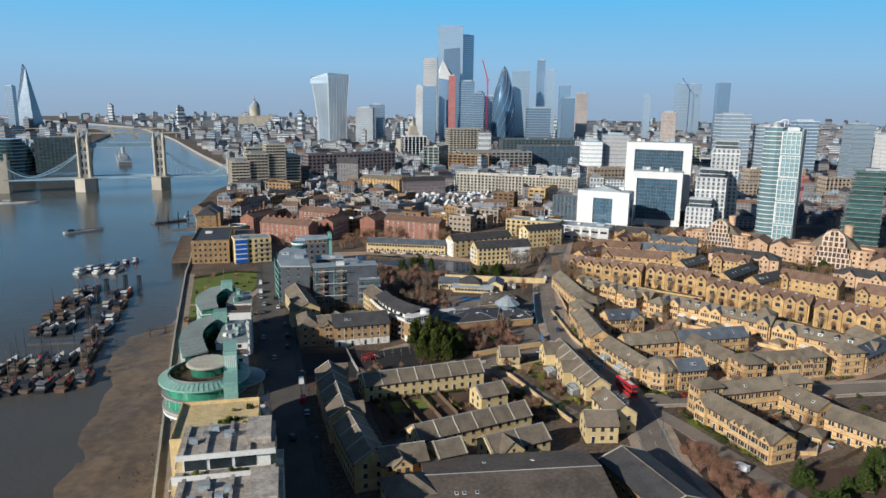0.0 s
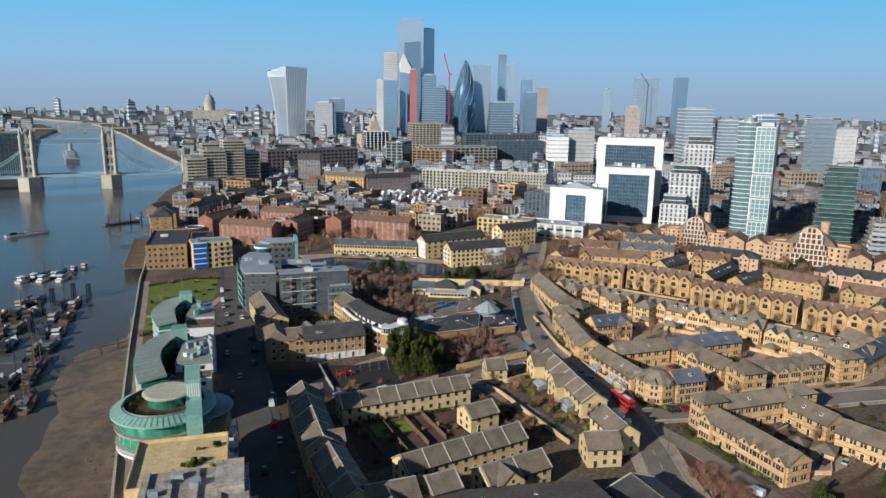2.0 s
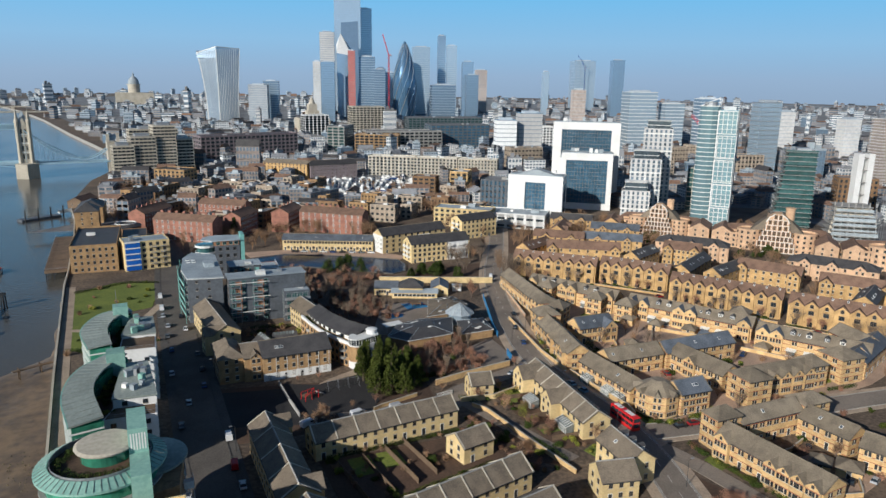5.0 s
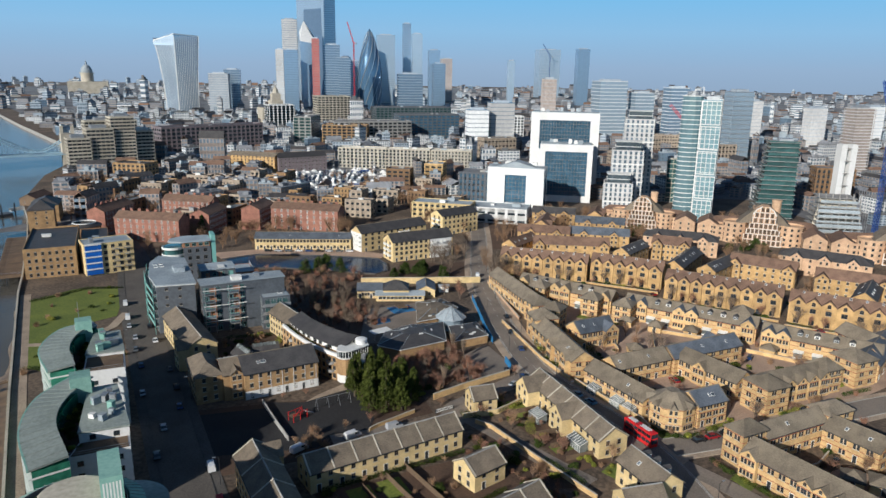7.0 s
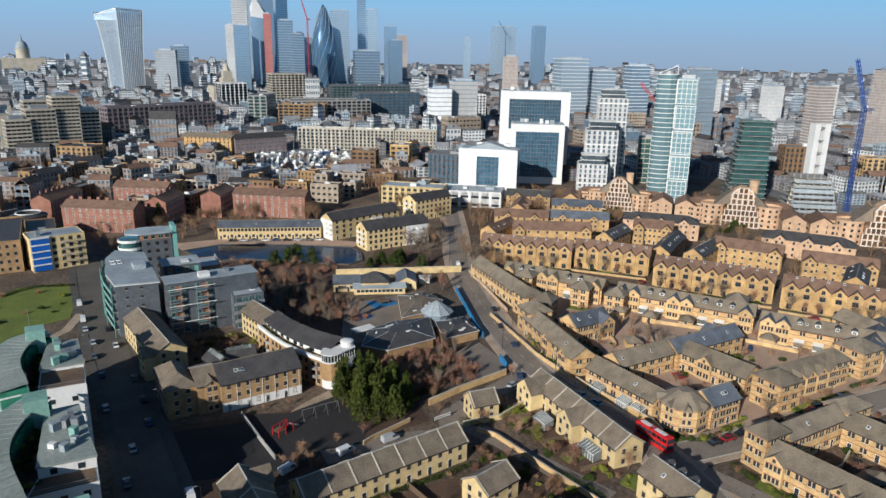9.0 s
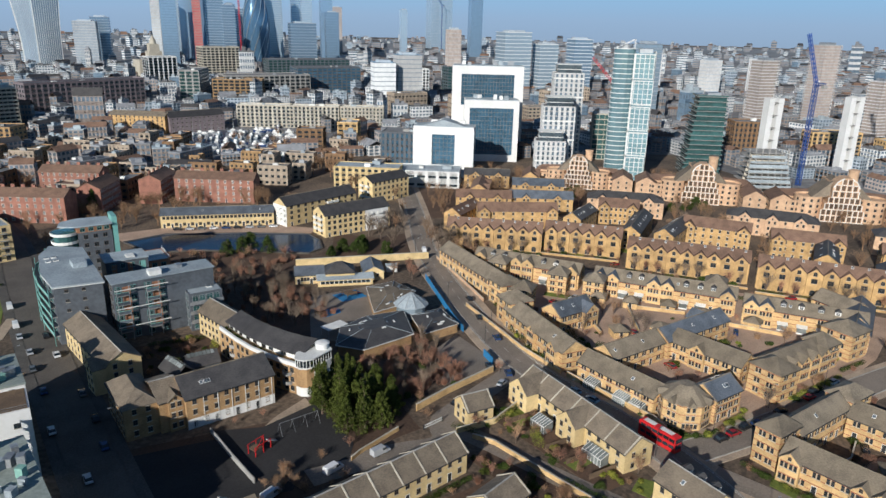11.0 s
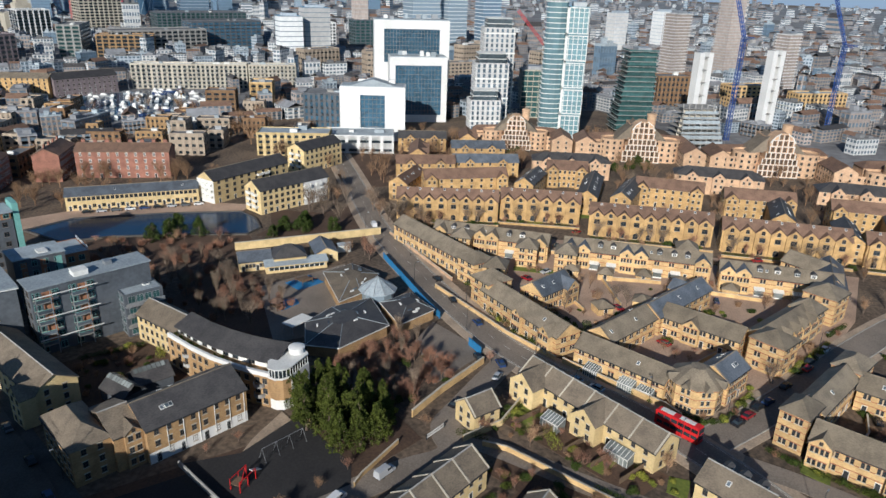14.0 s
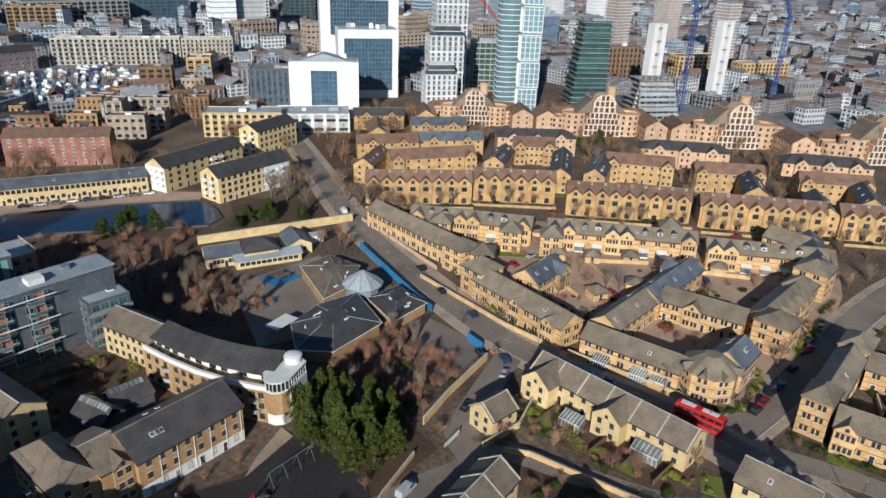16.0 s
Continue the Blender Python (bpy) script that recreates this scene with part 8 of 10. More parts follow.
def wharf(outer, inner, block_pts, low_pts, slab, z=19.0, label="", low=4.0):
    """Curved glazed flats under a crescent sheet roof, with a white block behind and a green slab tower."""
    e = thing("wharf_flats", 0, 0, 0, label, "flats", "wharf flats")
    FOOT.append((-9, sum(p[1] for p in outer) / len(outer), 90, 48, 26))
    o, i_ = smooth_line(outer), smooth_line(inner)
    body = MB()
    roof, glaz = MB(), MB()
    for a in range(len(o) - 1):
        lo = [o[a], o[a + 1], i_[a + 1], i_[a]]
        roof.hexa([(*p, z + (0.5 if k > 1 else -0.3)) for k, p in enumerate(lo)], [(*p, z + 0.35 + (0.5 if k > 1 else -0.3)) for k, p in enumerate(lo)])
        sh = [(p[0] * 0.92 + q[0] * 0.08, p[1] * 0.92 + q[1] * 0.08) for p, q in ((o[a], i_[a]), (o[a + 1], i_[a + 1]))]
        body.prism([sh[0], sh[1], i_[a + 1], i_[a]], -0.3, z - 0.5)
    part("glazed_wall", body, ["glass_green"], e)
    for a in range(0, len(o) - 1):
        roof.beam((*o[a], z + 0.12), (*i_[a], z + 0.95), 0.06)
    part("crescent_roof", roof, ["sheet"], e)
    for k in range(6):
        bal = MB()
        zz = (k + 1) * (z - 1) / 6.4
        for a in range(len(o) - 1):
            q = [o[a], o[a + 1], (o[a + 1][0] * 0.9 + i_[a + 1][0] * 0.1, o[a + 1][1] * 0.9 + i_[a + 1][1] * 0.1), (o[a][0] * 0.9 + i_[a][0] * 0.1, o[a][1] * 0.9 + i_[a][1] * 0.1)]
            bal.prism(q, zz, zz + 0.35)
        part("balcony", bal, ["paint"], e)
        wl = MB()
        p, q = o[0], i_[0]
        wl.prism([(p[0], p[1] - 0.1), (q[0], q[1] - 0.1), (q[0], q[1] + 0.3), (p[0], p[1] + 0.3)], zz, zz + 0.4)
        part("end_band", wl, ["paint"], e)
    eo = MB()
    for a in range(len(o) - 1):
        eo.beam((*o[a], z - 0.1), (*o[a + 1], z - 0.1), 0.28)
    part("roof_edge", eo, ["copper"], e)
    part("white_block", MB().prism(block_pts, -0.3, z - 1.5), ["white"], e)
    cx, cy = sum(p[0] for p in block_pts) / 4, sum(p[1] for p in block_pts) / 4
    cap = [(cx + (p[0] - cx) * 1.04, cy + (p[1] - cy) * 1.04) for p in block_pts]
    part("block_roof", MB().prism(cap, z - 1.5, z - 1.1), ["sheet"], e)
    part("low_block", MB().prism(low_pts, -0.3, z - low), ["white"], e)
    court = [p for p in i_ if low_pts[0][1] < p[1] < block_pts[3][1]]
    court = [low_pts[0], block_pts[0], block_pts[3]] + [(a + 0.05, c) for a, c in reversed(court)]
    part("court_block", MB().prism(court, -0.3, z - 4.6), ["white"], e)
    part("court_deck", MB().prism(court, z - 4.6, z - 4.5), ["soil"], e, "brown planted roof court")
    rp = random.Random(round(z * 10 + slab[1]))
    for k in range(26):
        c0, w_ = rp.choice(court[3:]), rp.uniform(0.12, 0.85)
        TERRACE_POTS.append((c0[0] * (1 - w_) + (-9 if c0[1] < 270 else -6) * w_, c0[1], z - 4.5, rp.uniform(0.45, 0.95)))
    for (ax, ay), (bx, by) in zip(low_pts[:2], low_pts[1:3]):
        part("terrace_rail", MB().beam((ax, ay, z - low + 1.1), (bx, by, z - low + 1.1), 0.05).beam((ax, ay, z - low + 0.6), (bx, by, z - low + 0.6), 0.03), ["steel"], e)
    lx, ly = sum(p[0] for p in low_pts) / 4, sum(p[1] for p in low_pts) / 4
    part("terrace_deck", MB().prism([(lx + (p[0] - lx) * 0.93, ly + (p[1] - ly) * 0.93) for p in low_pts], z - low, z - low + 0.12), ["wood"], e)
    for P, zt in ((block_pts, z - 1.5), (low_pts, z - low)):
        for (ax, ay), (bx, by) in zip(P, P[1:] + P[:1]):
            ln, a = math.hypot(bx - ax, by - ay), math.atan2(by - ay, bx - ax)
            for k in range(int(zt / 3)):
                for u in spread_over(max(1, int(ln / 4)), ln, 0.3):
                    q = 0.5 + u / ln
                    part("window", window_mesh(1.3, 1.2, "cross", "dark"), (), e, "", (ax + (bx - ax) * q, ay + (by - ay) * q, 1 + k * 3), math.degrees(a))
    sx, sy, sw, sd_ = slab
    part("slab_tower", MB().box(sx - sw / 2, sx + sw / 2, sy - sd_ / 2, sy + sd_ / 2, -0.3, z + 3.4), ["copper"], e)
    part("flue", MB().beam((sx - 1, sy, z + 3.4), (sx - 1, sy, z + 9), 0.09), ["steel"], e)
    gr = MB().box(sx - sw / 2 - 0.06, sx - sw / 2, sy - sd_ / 2 + 0.6, sy + sd_ / 2 - 0.6, z - 2, z + 2)
    part("louvre", gr, ["paint"], e)
    rr = random.Random(round(sy))
    for k in range(9):
        w, h = rr.uniform(0.8, 2.4), rr.uniform(0.8, 2.0)
        part("roof_plant", MB().box(-w / 2, w / 2, -0.7, 0.7, 0, h).box(-w / 2 - 0.06, w / 2 + 0.06, -0.76, 0.76, h, h + 0.08), [rr.choice(["paint", "steel", "lead", "copper"])], e, "", (cx + rr.uniform(-3, 3), cy + rr.uniform(-8, 8), z - 1.1), rr.uniform(0, 90))


WL = "curved wharf flats with green glass, white balconies and grey-green crescent roof"
wharf([(-19, 220.5), (-21.4, 239.6), (-18.5, 256), (-10.2, 267)], [(-11.6, 222), (-14.0, 240), (-11.6, 252), (-5.6, 262)], [(-9.8, 236), (0.6, 235), (-0.4, 259), (-7, 259)], [(-12.2, 230.2), (0.3, 229.5), (0.5, 235), (-10, 236)], (-8.6, 258.5, 4.8, 5), 19.5, WL)
wharf([(-16.2, 272), (-18.6, 290), (-13.5, 305), (-4.2, 309)], [(-9.6, 272.5), (-10.8, 287), (-8.0, 298), (-3, 302)], [(-7, 284), (3, 283), (3, 300), (-4, 301)], [(-8, 273.5), (2.4, 272.5), (3, 283), (-7, 284)], (-6.8, 302, 4.6, 4.5), 19.5, WL, 2.4)


def round_wharf(x, y):
    e = thing("round_wharf_flats", x, y, 0, "round wharf flats with green copper ring roof and planted roof terrace", "flats", "wharf flats")
    e.scale = (0.92, 0.92, 1.27)
    FOOT.append((x, y, 0, 28, 28))
    part("glazed_drum", MB().lathe([(7.6, 11.0), (11.6, 11.2), (11.6, 17.4)], 48), ["glass_green"], e)
    part("lower_wall", MB().lathe([(7.4, -0.3), (7.4, 11.0)], 40, x=1.5, y=0), ["cream"], e)
    part("under_slab", MB().lathe([(12.6, 10.7), (12.6, 11.2), (0.1, 11.2)], 48), ["paint"], e)
    part("ring_roof", MB().lathe([(13.4, 17.4), (13.4, 17.75), (10.7, 18.7), (10.5, 18.7), (10.5, 16.8)], 56, cap=False), ["copper"], e)
    seams = MB()
    for i in range(56):
        a = 2 * math.pi * i / 56
        seams.beam((13.4 * math.cos(a), 13.4 * math.sin(a), 17.85), (10.7 * math.cos(a), 10.7 * math.sin(a), 18.76), 0.05)
    part("roof_seams", seams, ["sheet"], e)["kind"] = "stuff"
    for k in range(3, 5):
        part("balcony_ring", MB().lathe([(11.7, 2.6 + k * 3.0), (12.7, 2.7 + k * 3.0), (12.7, 3.1 + k * 3.0), (11.7, 3.1 + k * 3.0)], 48), ["paint" if k < 2 else "concrete"], e)
        for i in range(24):
            a = 2 * math.pi * i / 24
            if math.sin(a) < 0.5 and math.cos(a) < 0.6:
                part("window_frame", MB().box(-0.05, 0.05, -0.05, 0.05, 0.5 + k * 3, 2.7 + k * 3), ["paint"], e, "", (11.65 * math.cos(a), 11.65 * math.sin(a), 0))
    part("roof_terrace", MB().lathe([(10.5, 17.9), (0.1, 18.0)], 40), ["soil"], e)
    part("penthouse_glazing", MB().lathe([(5.2, 17.9), (5.2, 19.9)], 32, x=1.0, y=1.2), ["glass_green"], e)
    part("penthouse_roof", MB().lathe([(6.2, 19.9), (6.4, 20.2), (5.8, 20.45), (0.1, 20.6)], 40, x=1.0, y=1.2), ["stone"], e)
    part("railing", MB().lathe([(10.2, 18.0), (10.2, 19.0), (10.12, 19.0), (10.12, 18.0)], 40, cap=False), ["steel"], e)
    t = part("slab_tower", MB().box(5.6, 9.6, -13, 8, -0.3, 19).box(5.6, 9.6, -3, 8, 19, 23.2), ["copper"], e)
    for i in range(6):
        part("louvre_slot", MB().box(6.0 + i * 0.58, 6.3 + i * 0.58, -3.06, -2.9, 19.6, 22.4), ["paint"], t)
    part("side_roof", MB().lathe([(9.0, 15.0), (9.0, 15.4), (0.1, 16.6)], 32, x=9, y=4), ["sheet"], e)
    part("side_wall", MB().prism([(8, -12), (15, -10), (17, 4), (14, 12), (8, 12)], -0.3, 14.8), ["brown"], e)
    for k in range(4):
        for j in range(3):
            part("side_balcony", MB().box(0, 2.2, -2, 2, 0, 0.25).box(2.1, 2.2, -2, 2, 0.25, 1.2).box(0, 2.2, -2, -1.9, 0.25, 1.2), ["white"], e, "", (15.0 + (j == 1) * 1.2, -8 + j * 6, 2.2 + 3 * k))


round_wharf(-11.5, 196.5)
rr = random.Random(61)
pl = MB()
for i in range(44):
    a, d = rr.uniform(2.2, 6.2), rr.uniform(7.2, 9.6)
    join(pl, foliage(rr, [((0, 0, 0), (0.8, 0.8, rr.uniform(0.4, 0.9)))], 0.16, 60), pose(-11.5 + 0.92 * d * math.cos(a), 196.5 + 0.92 * d * math.sin(a), 23.3))
solo("roof_garden", pl, ["leaf"], "green planting on the round roof terrace", "plants", kind="stuff")


def stepped_wharf(x, y, ang, L, W, H, seed):
    """Cream flats whose flat roofs step down to planted terraces."""
    rr = random.Random(seed)
    e = thing("stepped_wharf_flats", x, y, ang, "cream riverside flats with white concrete roof frames and planted terraces", "flats", "wharf flats")
    FOOT.append((x, y, ang, L, W))
    part("wall", MB().box(-L / 2, L / 2, -W / 2, W / 2, -0.3, H - 4), ["cream"], e)
    part("top_storey", MB().box(-L / 2 + 1.5, L / 2 - 1, -W / 2 + 5, W / 2 - 1, H - 4, H - 0.6), ["paint"], e)
    part("roof_slab", MB().box(-L / 2 + 0.5, L / 2, -W / 2 + 4, W / 2 - 0.5, H - 0.6, H), ["roof_concrete"], e)
    for u in (-L * 0.42, -L * 0.2, L * 0.03, L * 0.24):
        part("roof_beam", MB().box(u - 0.35, u + 0.35, -W / 2 + 4, W / 2 - 0.5, H, H + 0.6), ["roof_concrete"], e)
    part("roof_edge", MB().box(-L / 2 + 0.3, L / 2 + 0.2, -W / 2 + 3.7, -W / 2 + 4, H - 0.7, H + 0.5), ["paint"], e)
    part("stair_head", MB().box(L * 0.2, L * 0.46, -2, W / 2 - 1, H, H + 1.6), ["roof_concrete"], e)
    part("terrace_parapet", MB().box(-L / 2, L / 2, -W / 2, -W / 2 + 0.3, H - 4, H - 2.2), ["white"], e)
    part("deck", MB().box(-L / 2, L / 2, -W / 2 + 0.3, -W / 2 + 5, H - 4, H - 3.9), ["roof_concrete"], e)
    for k in range(9):
        TERRACE_POTS.append((x + rr.uniform(-L * 0.42, L * 0.42), y - W / 2 + rr.uniform(0.8, 3.6), H - 3.9, rr.uniform(0.45, 0.85)))
    for k in range(5):
        w_, d_, h_ = rr.uniform(0.8, 2.4), rr.uniform(0.8, 1.6), rr.uniform(0.6, 1.3)
        part("roof_plant", MB().box(-w_ / 2, w_ / 2, -d_ / 2, d_ / 2, 0, h_).box(-w_ / 2 - 0.05, w_ / 2 + 0.05, -d_ / 2 - 0.05, d_ / 2 + 0.05, h_, h_ + 0.08), [rr.choice(["steel", "lead", "roof_concrete"])], e, "", (rr.uniform(-L * 0.4, L * 0.1), rr.uniform(-W * 0.15, W * 0.35), H))
    for u in (-L * 0.3, -L * 0.05, L * 0.2):
        part("terrace_glazing", MB().box(u - 2.2, u + 2.2, -W / 2 + 4.9, -W / 2 + 5.02, H - 3.7, H - 1.2), ["glass"], e)
    nf = round((H - 5) / 3.1)
    for k in range(nf):
        for u in spread_over(int(L / 3.2), L, 0.5):
            side(e, "window", window_mesh(1.6, 1.7, "cross"), "f", u, 1.0 + k * (H - 5) / nf, L, W)
        for u in spread_over(max(2, int(W / 4)), W, 0.5):
            side(e, "window", window_mesh(1.6, 1.7, "cross"), "l", u, 1.0 + k * (H - 5) / nf, L, W)
        for v in (-W * 0.25, W * 0.2):
            side(e, "balcony", MB().box(-2.2, 2.2, -1.6, 0, 0, 0.2).box(-2.2, 2.2, -1.6, -1.52, 0.2, 1.2).box(-2.2, -2.12, -1.6, 0, 0.2, 1.2).box(2.12, 2.2, -1.6, 0, 0.2, 1.2).mesh("balcony", ["paint"]), "r", v, 1.2 + k * (H - 5) / nf, L, W)
            side(e, "balcony", MB().box(-2.2, 2.2, -1.4, 0, 0, 0.2).box(-2.2, 2.2, -1.4, -1.32, 0.2, 1.2).mesh("balcony", ["paint"]), "l", v, 1.2 + k * (H - 5) / nf, L, W)
    return e


stepped_wharf(-5, 148.3, -4, 20.5, 19, 25, 1)
stepped_wharf(-5, 127, -4, 21, 20, 23, 2)
stepped_wharf(-4.5, 105, -4, 21, 20, 23, 3)
part("terrace", MB().box(-11.3, 8, -8.2, 12.5, -0.3, 21.3).box(-11.3, 8, -8.2, -7.9, 21.3, 22.1).box(-11.3, 8, 12.2, 12.5, 21.3, 22.1).box(-11.3, -11.0, -7.9, 12.2, 21.3, 22.1).box(7.7, 8, -7.9, 12.2, 21.3, 22.1), ["cream"], thing("roof_terrace_block", -6, 166, -4, "cream block with a broad sunny roof terrace", "flats", "wharf flats"))
rr = random.Random(62)
for i in range(16):
    TERRACE_POTS.append((-6 + rr.uniform(-2, 7), 166 + rr.uniform(-7, 7), 21.3, rr.uniform(0.4, 0.8)))


# ---- trees and shrubs ----
def bare_tree(seed, height, spread):
    rr = random.Random(seed)
    tr, tw = MB(), MB()

    def grow(p, d, ln, r, depth):
        q = p + d * ln
        if depth < 3:
            (tr if depth < 2 else tw).beam(p, q, r, 0, r * 0.62, 5 if depth == 0 else 3)
        else:
            n_ = Vector((rr.gauss(0, 1), rr.gauss(0, 1), rr.gauss(0, 1))).cross(d).normalized() * r
            tw.poly([p - n_, p + n_, q + n_ * 0.4, q - n_ * 0.4])
        if depth == 5:
            return
        for _ in range((6, 4, 3, 2, 2)[depth]):
            ax = Vector((rr.gauss(0, 1), rr.gauss(0, 1), rr.gauss(0, 0.35))).normalized()
            nd = (d * 0.75 + ax * (0.55 + 0.1 * depth) * spread * 0.92 + Vector((0, 0, 0.3 + max(0, 0.7 - spread) * 1.3))).normalized()
            s0 = p.lerp(q, rr.uniform(0.45, 1.0)) if depth else p.lerp(q, rr.uniform(0.35, 1.0))
            grow(s0, nd, ln * (rr.uniform(0.7, 0.95) if depth < 2 else rr.uniform(0.72, 0.92)), max(r * 0.5, 0.03 if depth < 3 else 0.021), depth + 1)

    grow(Vector((0, 0, -0.2)), Vector((rr.uniform(-0.05, 0.05), rr.uniform(-0.05, 0.05), 1)).normalized(), height * 0.22, height * 0.02, 0)
    return tr.mesh("trunk", ["bark"]), tw


TREES = []
for i, (h, sp) in enumerate(((9, 1.0), (11, 0.8), (7.5, 1.2), (12, 0.9), (6, 1.2), (9, 0.9), (11, 0.5), (9.5, 0.6))):
    tk, crown = bare_tree(40 + i, h, sp)
    TREES.append((tk, crown.mesh("crown", ["twig_red" if i in (2, 5, 7) else "twig_grey" if i in (1, 3, 6) else "twig"]), crown))


def tree(x, y, i, s=1.0, rz=0.0, label="bare winter tree with fine brown twigs"):
    e = solo("tree", TREES[i][0], (), label, "tree", group="street trees")
    e.matrix_basis = pose(x, y, 0, 0, 0, rz) @ Matrix.Diagonal((s, s, s, 1))
    part("crown", TREES[i][1], (), e)
    return e


FAR_TREES = MB()


def far_tree(x, y, i, s=1.0, rz=0.0):
    """Adds a tree to the joined far woods."""
    join(FAR_TREES, TREES[i][2], pose(x, y, 0, 0, 0, rz) @ Matrix.Diagonal((s, s, s, 1)))
    FAR_TREES.beam((x, y, -0.2), (x, y, s * 4.5), 0.2 * s, 0, 0.12 * s, 4)


def evergreen(x, y, h, r, seed, material="needle", label="tall dark green pine tree with dense clumped needles"):
    rr = random.Random(seed)
    e = thing("pine_tree", x, y, rr.uniform(0, 360), label, "tree", "evergreens")
    part("trunk", MB().beam((0, 0, -0.2), (0, 0, h * 0.9), r * 0.09, 0, 0.05, 7), ["bark"], e)
    lb, clumps = MB(), []
    tops = [(rr.uniform(-0.35, 0.35) * r, rr.uniform(-0.35, 0.35) * r, h * rr.uniform(0.8, 1.0)) for _ in range(3)]
    fine = material == "needle"
    for k in range(190 if fine else 84):
        t = rr.uniform(0.06, 1.0) ** 0.8
        a = rr.uniform(0, 2 * math.pi)
        tx, ty, th = tops[k % 3]
        rad = r * (1 - t) ** 0.75 * rr.uniform(0.5, 1.0)
        c = (tx * t + rad * math.cos(a), ty * t + rad * math.sin(a), th * t + rr.uniform(-0.3, 0.5))
        if not fine or k % 2:
            lb.beam((tx * t * 0.6, ty * t * 0.6, max(0.5, c[2] - 0.8)), c, 0.08, 0, 0.03, 3)
        cr = r * (rr.uniform(0.09, 0.17) if fine else rr.uniform(0.15, 0.27)) * (1.15 - 0.5 * t)
        clumps.append((c, (cr, cr, cr * (1.7 if fine else 1.05))))
    part("branchwork", lb, ["bark"], e)
    part("crown", foliage(rr, clumps, r * (0.05 if fine else 0.06), 48), [material], e)


for i, (x, y, h, r) in enumerate(((66, 249, 11, 3.3), (70, 247, 12, 3.3), (74.5, 246, 11, 3.2), (79, 249, 10, 3.0), (67, 254, 13, 3.6), (72, 252, 13.5, 3.6), (77, 254, 12, 3.4), (65, 260, 13, 3.4), (70, 259, 14, 3.7), (75, 260, 13.5, 3.5), (80, 258, 11, 3.2), (67, 265, 12.5, 3.4), (72, 266, 13, 3.5), (76.5, 266, 12, 3.2), (69, 271, 10, 3.0), (82, 253, 9, 2.8))):
    evergreen(x, y, h, r * 1.12, 90 + i)
for i, (x, y, h, r) in enumerate(((98, 396, 8, 4.2), (103, 399, 8, 4.2), (141, 371, 7, 4.8), (136, 376, 6, 4), (92, 398, 7, 3.6), (108, 392, 7.5, 3.8), (146, 376, 6, 3.6), (128, 372, 5, 3), (150, 362, 6, 3.5), (60, 500, 14, 4), (235, 385, 7, 4))):
    evergreen(x, y, h, r, 190 + i, "leaf", "rounded dark evergreen tree with dense leaves")

SHRUBS = []
for i in range(4):
    rr = random.Random(300 + i)
    cl = [((rr.uniform(-0.7, 0.7), rr.uniform(-0.7, 0.7), rr.uniform(0.4, 1.2)), (0.7, 0.7, 0.6)) for _ in range(6)]
    SHRUBS.append(foliage(rr, cl, 0.16, 110).mesh("shrub", ["leaf" if i % 2 else ("needle" if i else "bright_leaf")]))
BROWN, BROWN_PARTS = [], []
for i in range(3):
    rr = random.Random(320 + i)
    b = MB()
    for _ in range(170):
        a, t = rr.uniform(0, 2 * math.pi), rr.uniform(0.2, 1.1)
        o = Vector((rr.uniform(-0.5, 0.5), rr.uniform(-0.5, 0.5), 0))
        b.beam(o, o + Vector((math.cos(a) * t, math.sin(a) * t, rr.uniform(0.8, 2.2))), 0.035, 0, 0.012, 3)
    BROWN_PARTS.append(b)
    BROWN.append(b.mesh("shrub", ["twig_red" if i else "twig"]))


def shrub(x, y, s, i, brown=False):
    o = solo("shrub", (BROWN[i % 3] if brown else SHRUBS[i % 4]), (), "leafless brown garden shrub" if brown else "small evergreen garden shrub", "shrub", group="garden shrubs")
    o.matrix_basis = pose(x, y, 0, 0, 0, (x * 37) % 360) @ Matrix.Diagonal((s, s, s * 0.9, 1))


def on_road(x, y):
    if 38 < x < 66 and 243.5 < y < 266:      # the playground
        return True
    for line, w in ((HIGH_STREET, 7), (MAIN_ROAD, 6.5), (SIDE_STREET, 6), (CROSS_LANE, 4.5), (LANE_SOUTH, 4), (SERVICE_LANE, 3.2)):
        for (x0, y0), (x1, y1) in zip(line, line[1:]):
            dx, dy = x1 - x0, y1 - y0
            t = max(0, min(1, ((x - x0) * dx + (y - y0) * dy) / (dx * dx + dy * dy)))
            if math.hypot(x - x0 - dx * t, y - y0 - dy * t) < w:
                return True
    return False


def in_basin(x, y):
    inside = False
    for (x0, y0), (x1, y1) in zip(BASIN, BASIN[1:] + BASIN[:1]):
        if (y0 > y) != (y1 > y) and x < (x1 - x0) * (y - y0) / (y1 - y0) + x0:
            inside = not inside
    return inside


def scatter(count, x0, x1, y0, y1, seed, put, pad=1.5):
    rr = random.Random(seed)
    made = tries = 0
    while made < count and tries < count * 25:
        tries += 1
        x, y = rr.uniform(x0, x1), rr.uniform(y0, y1)
        if clear(x, y, pad) and not on_road(x, y) and not in_basin(x, y) and not in_basin(x, y + 3):
            put(x, y, rr)
            made += 1


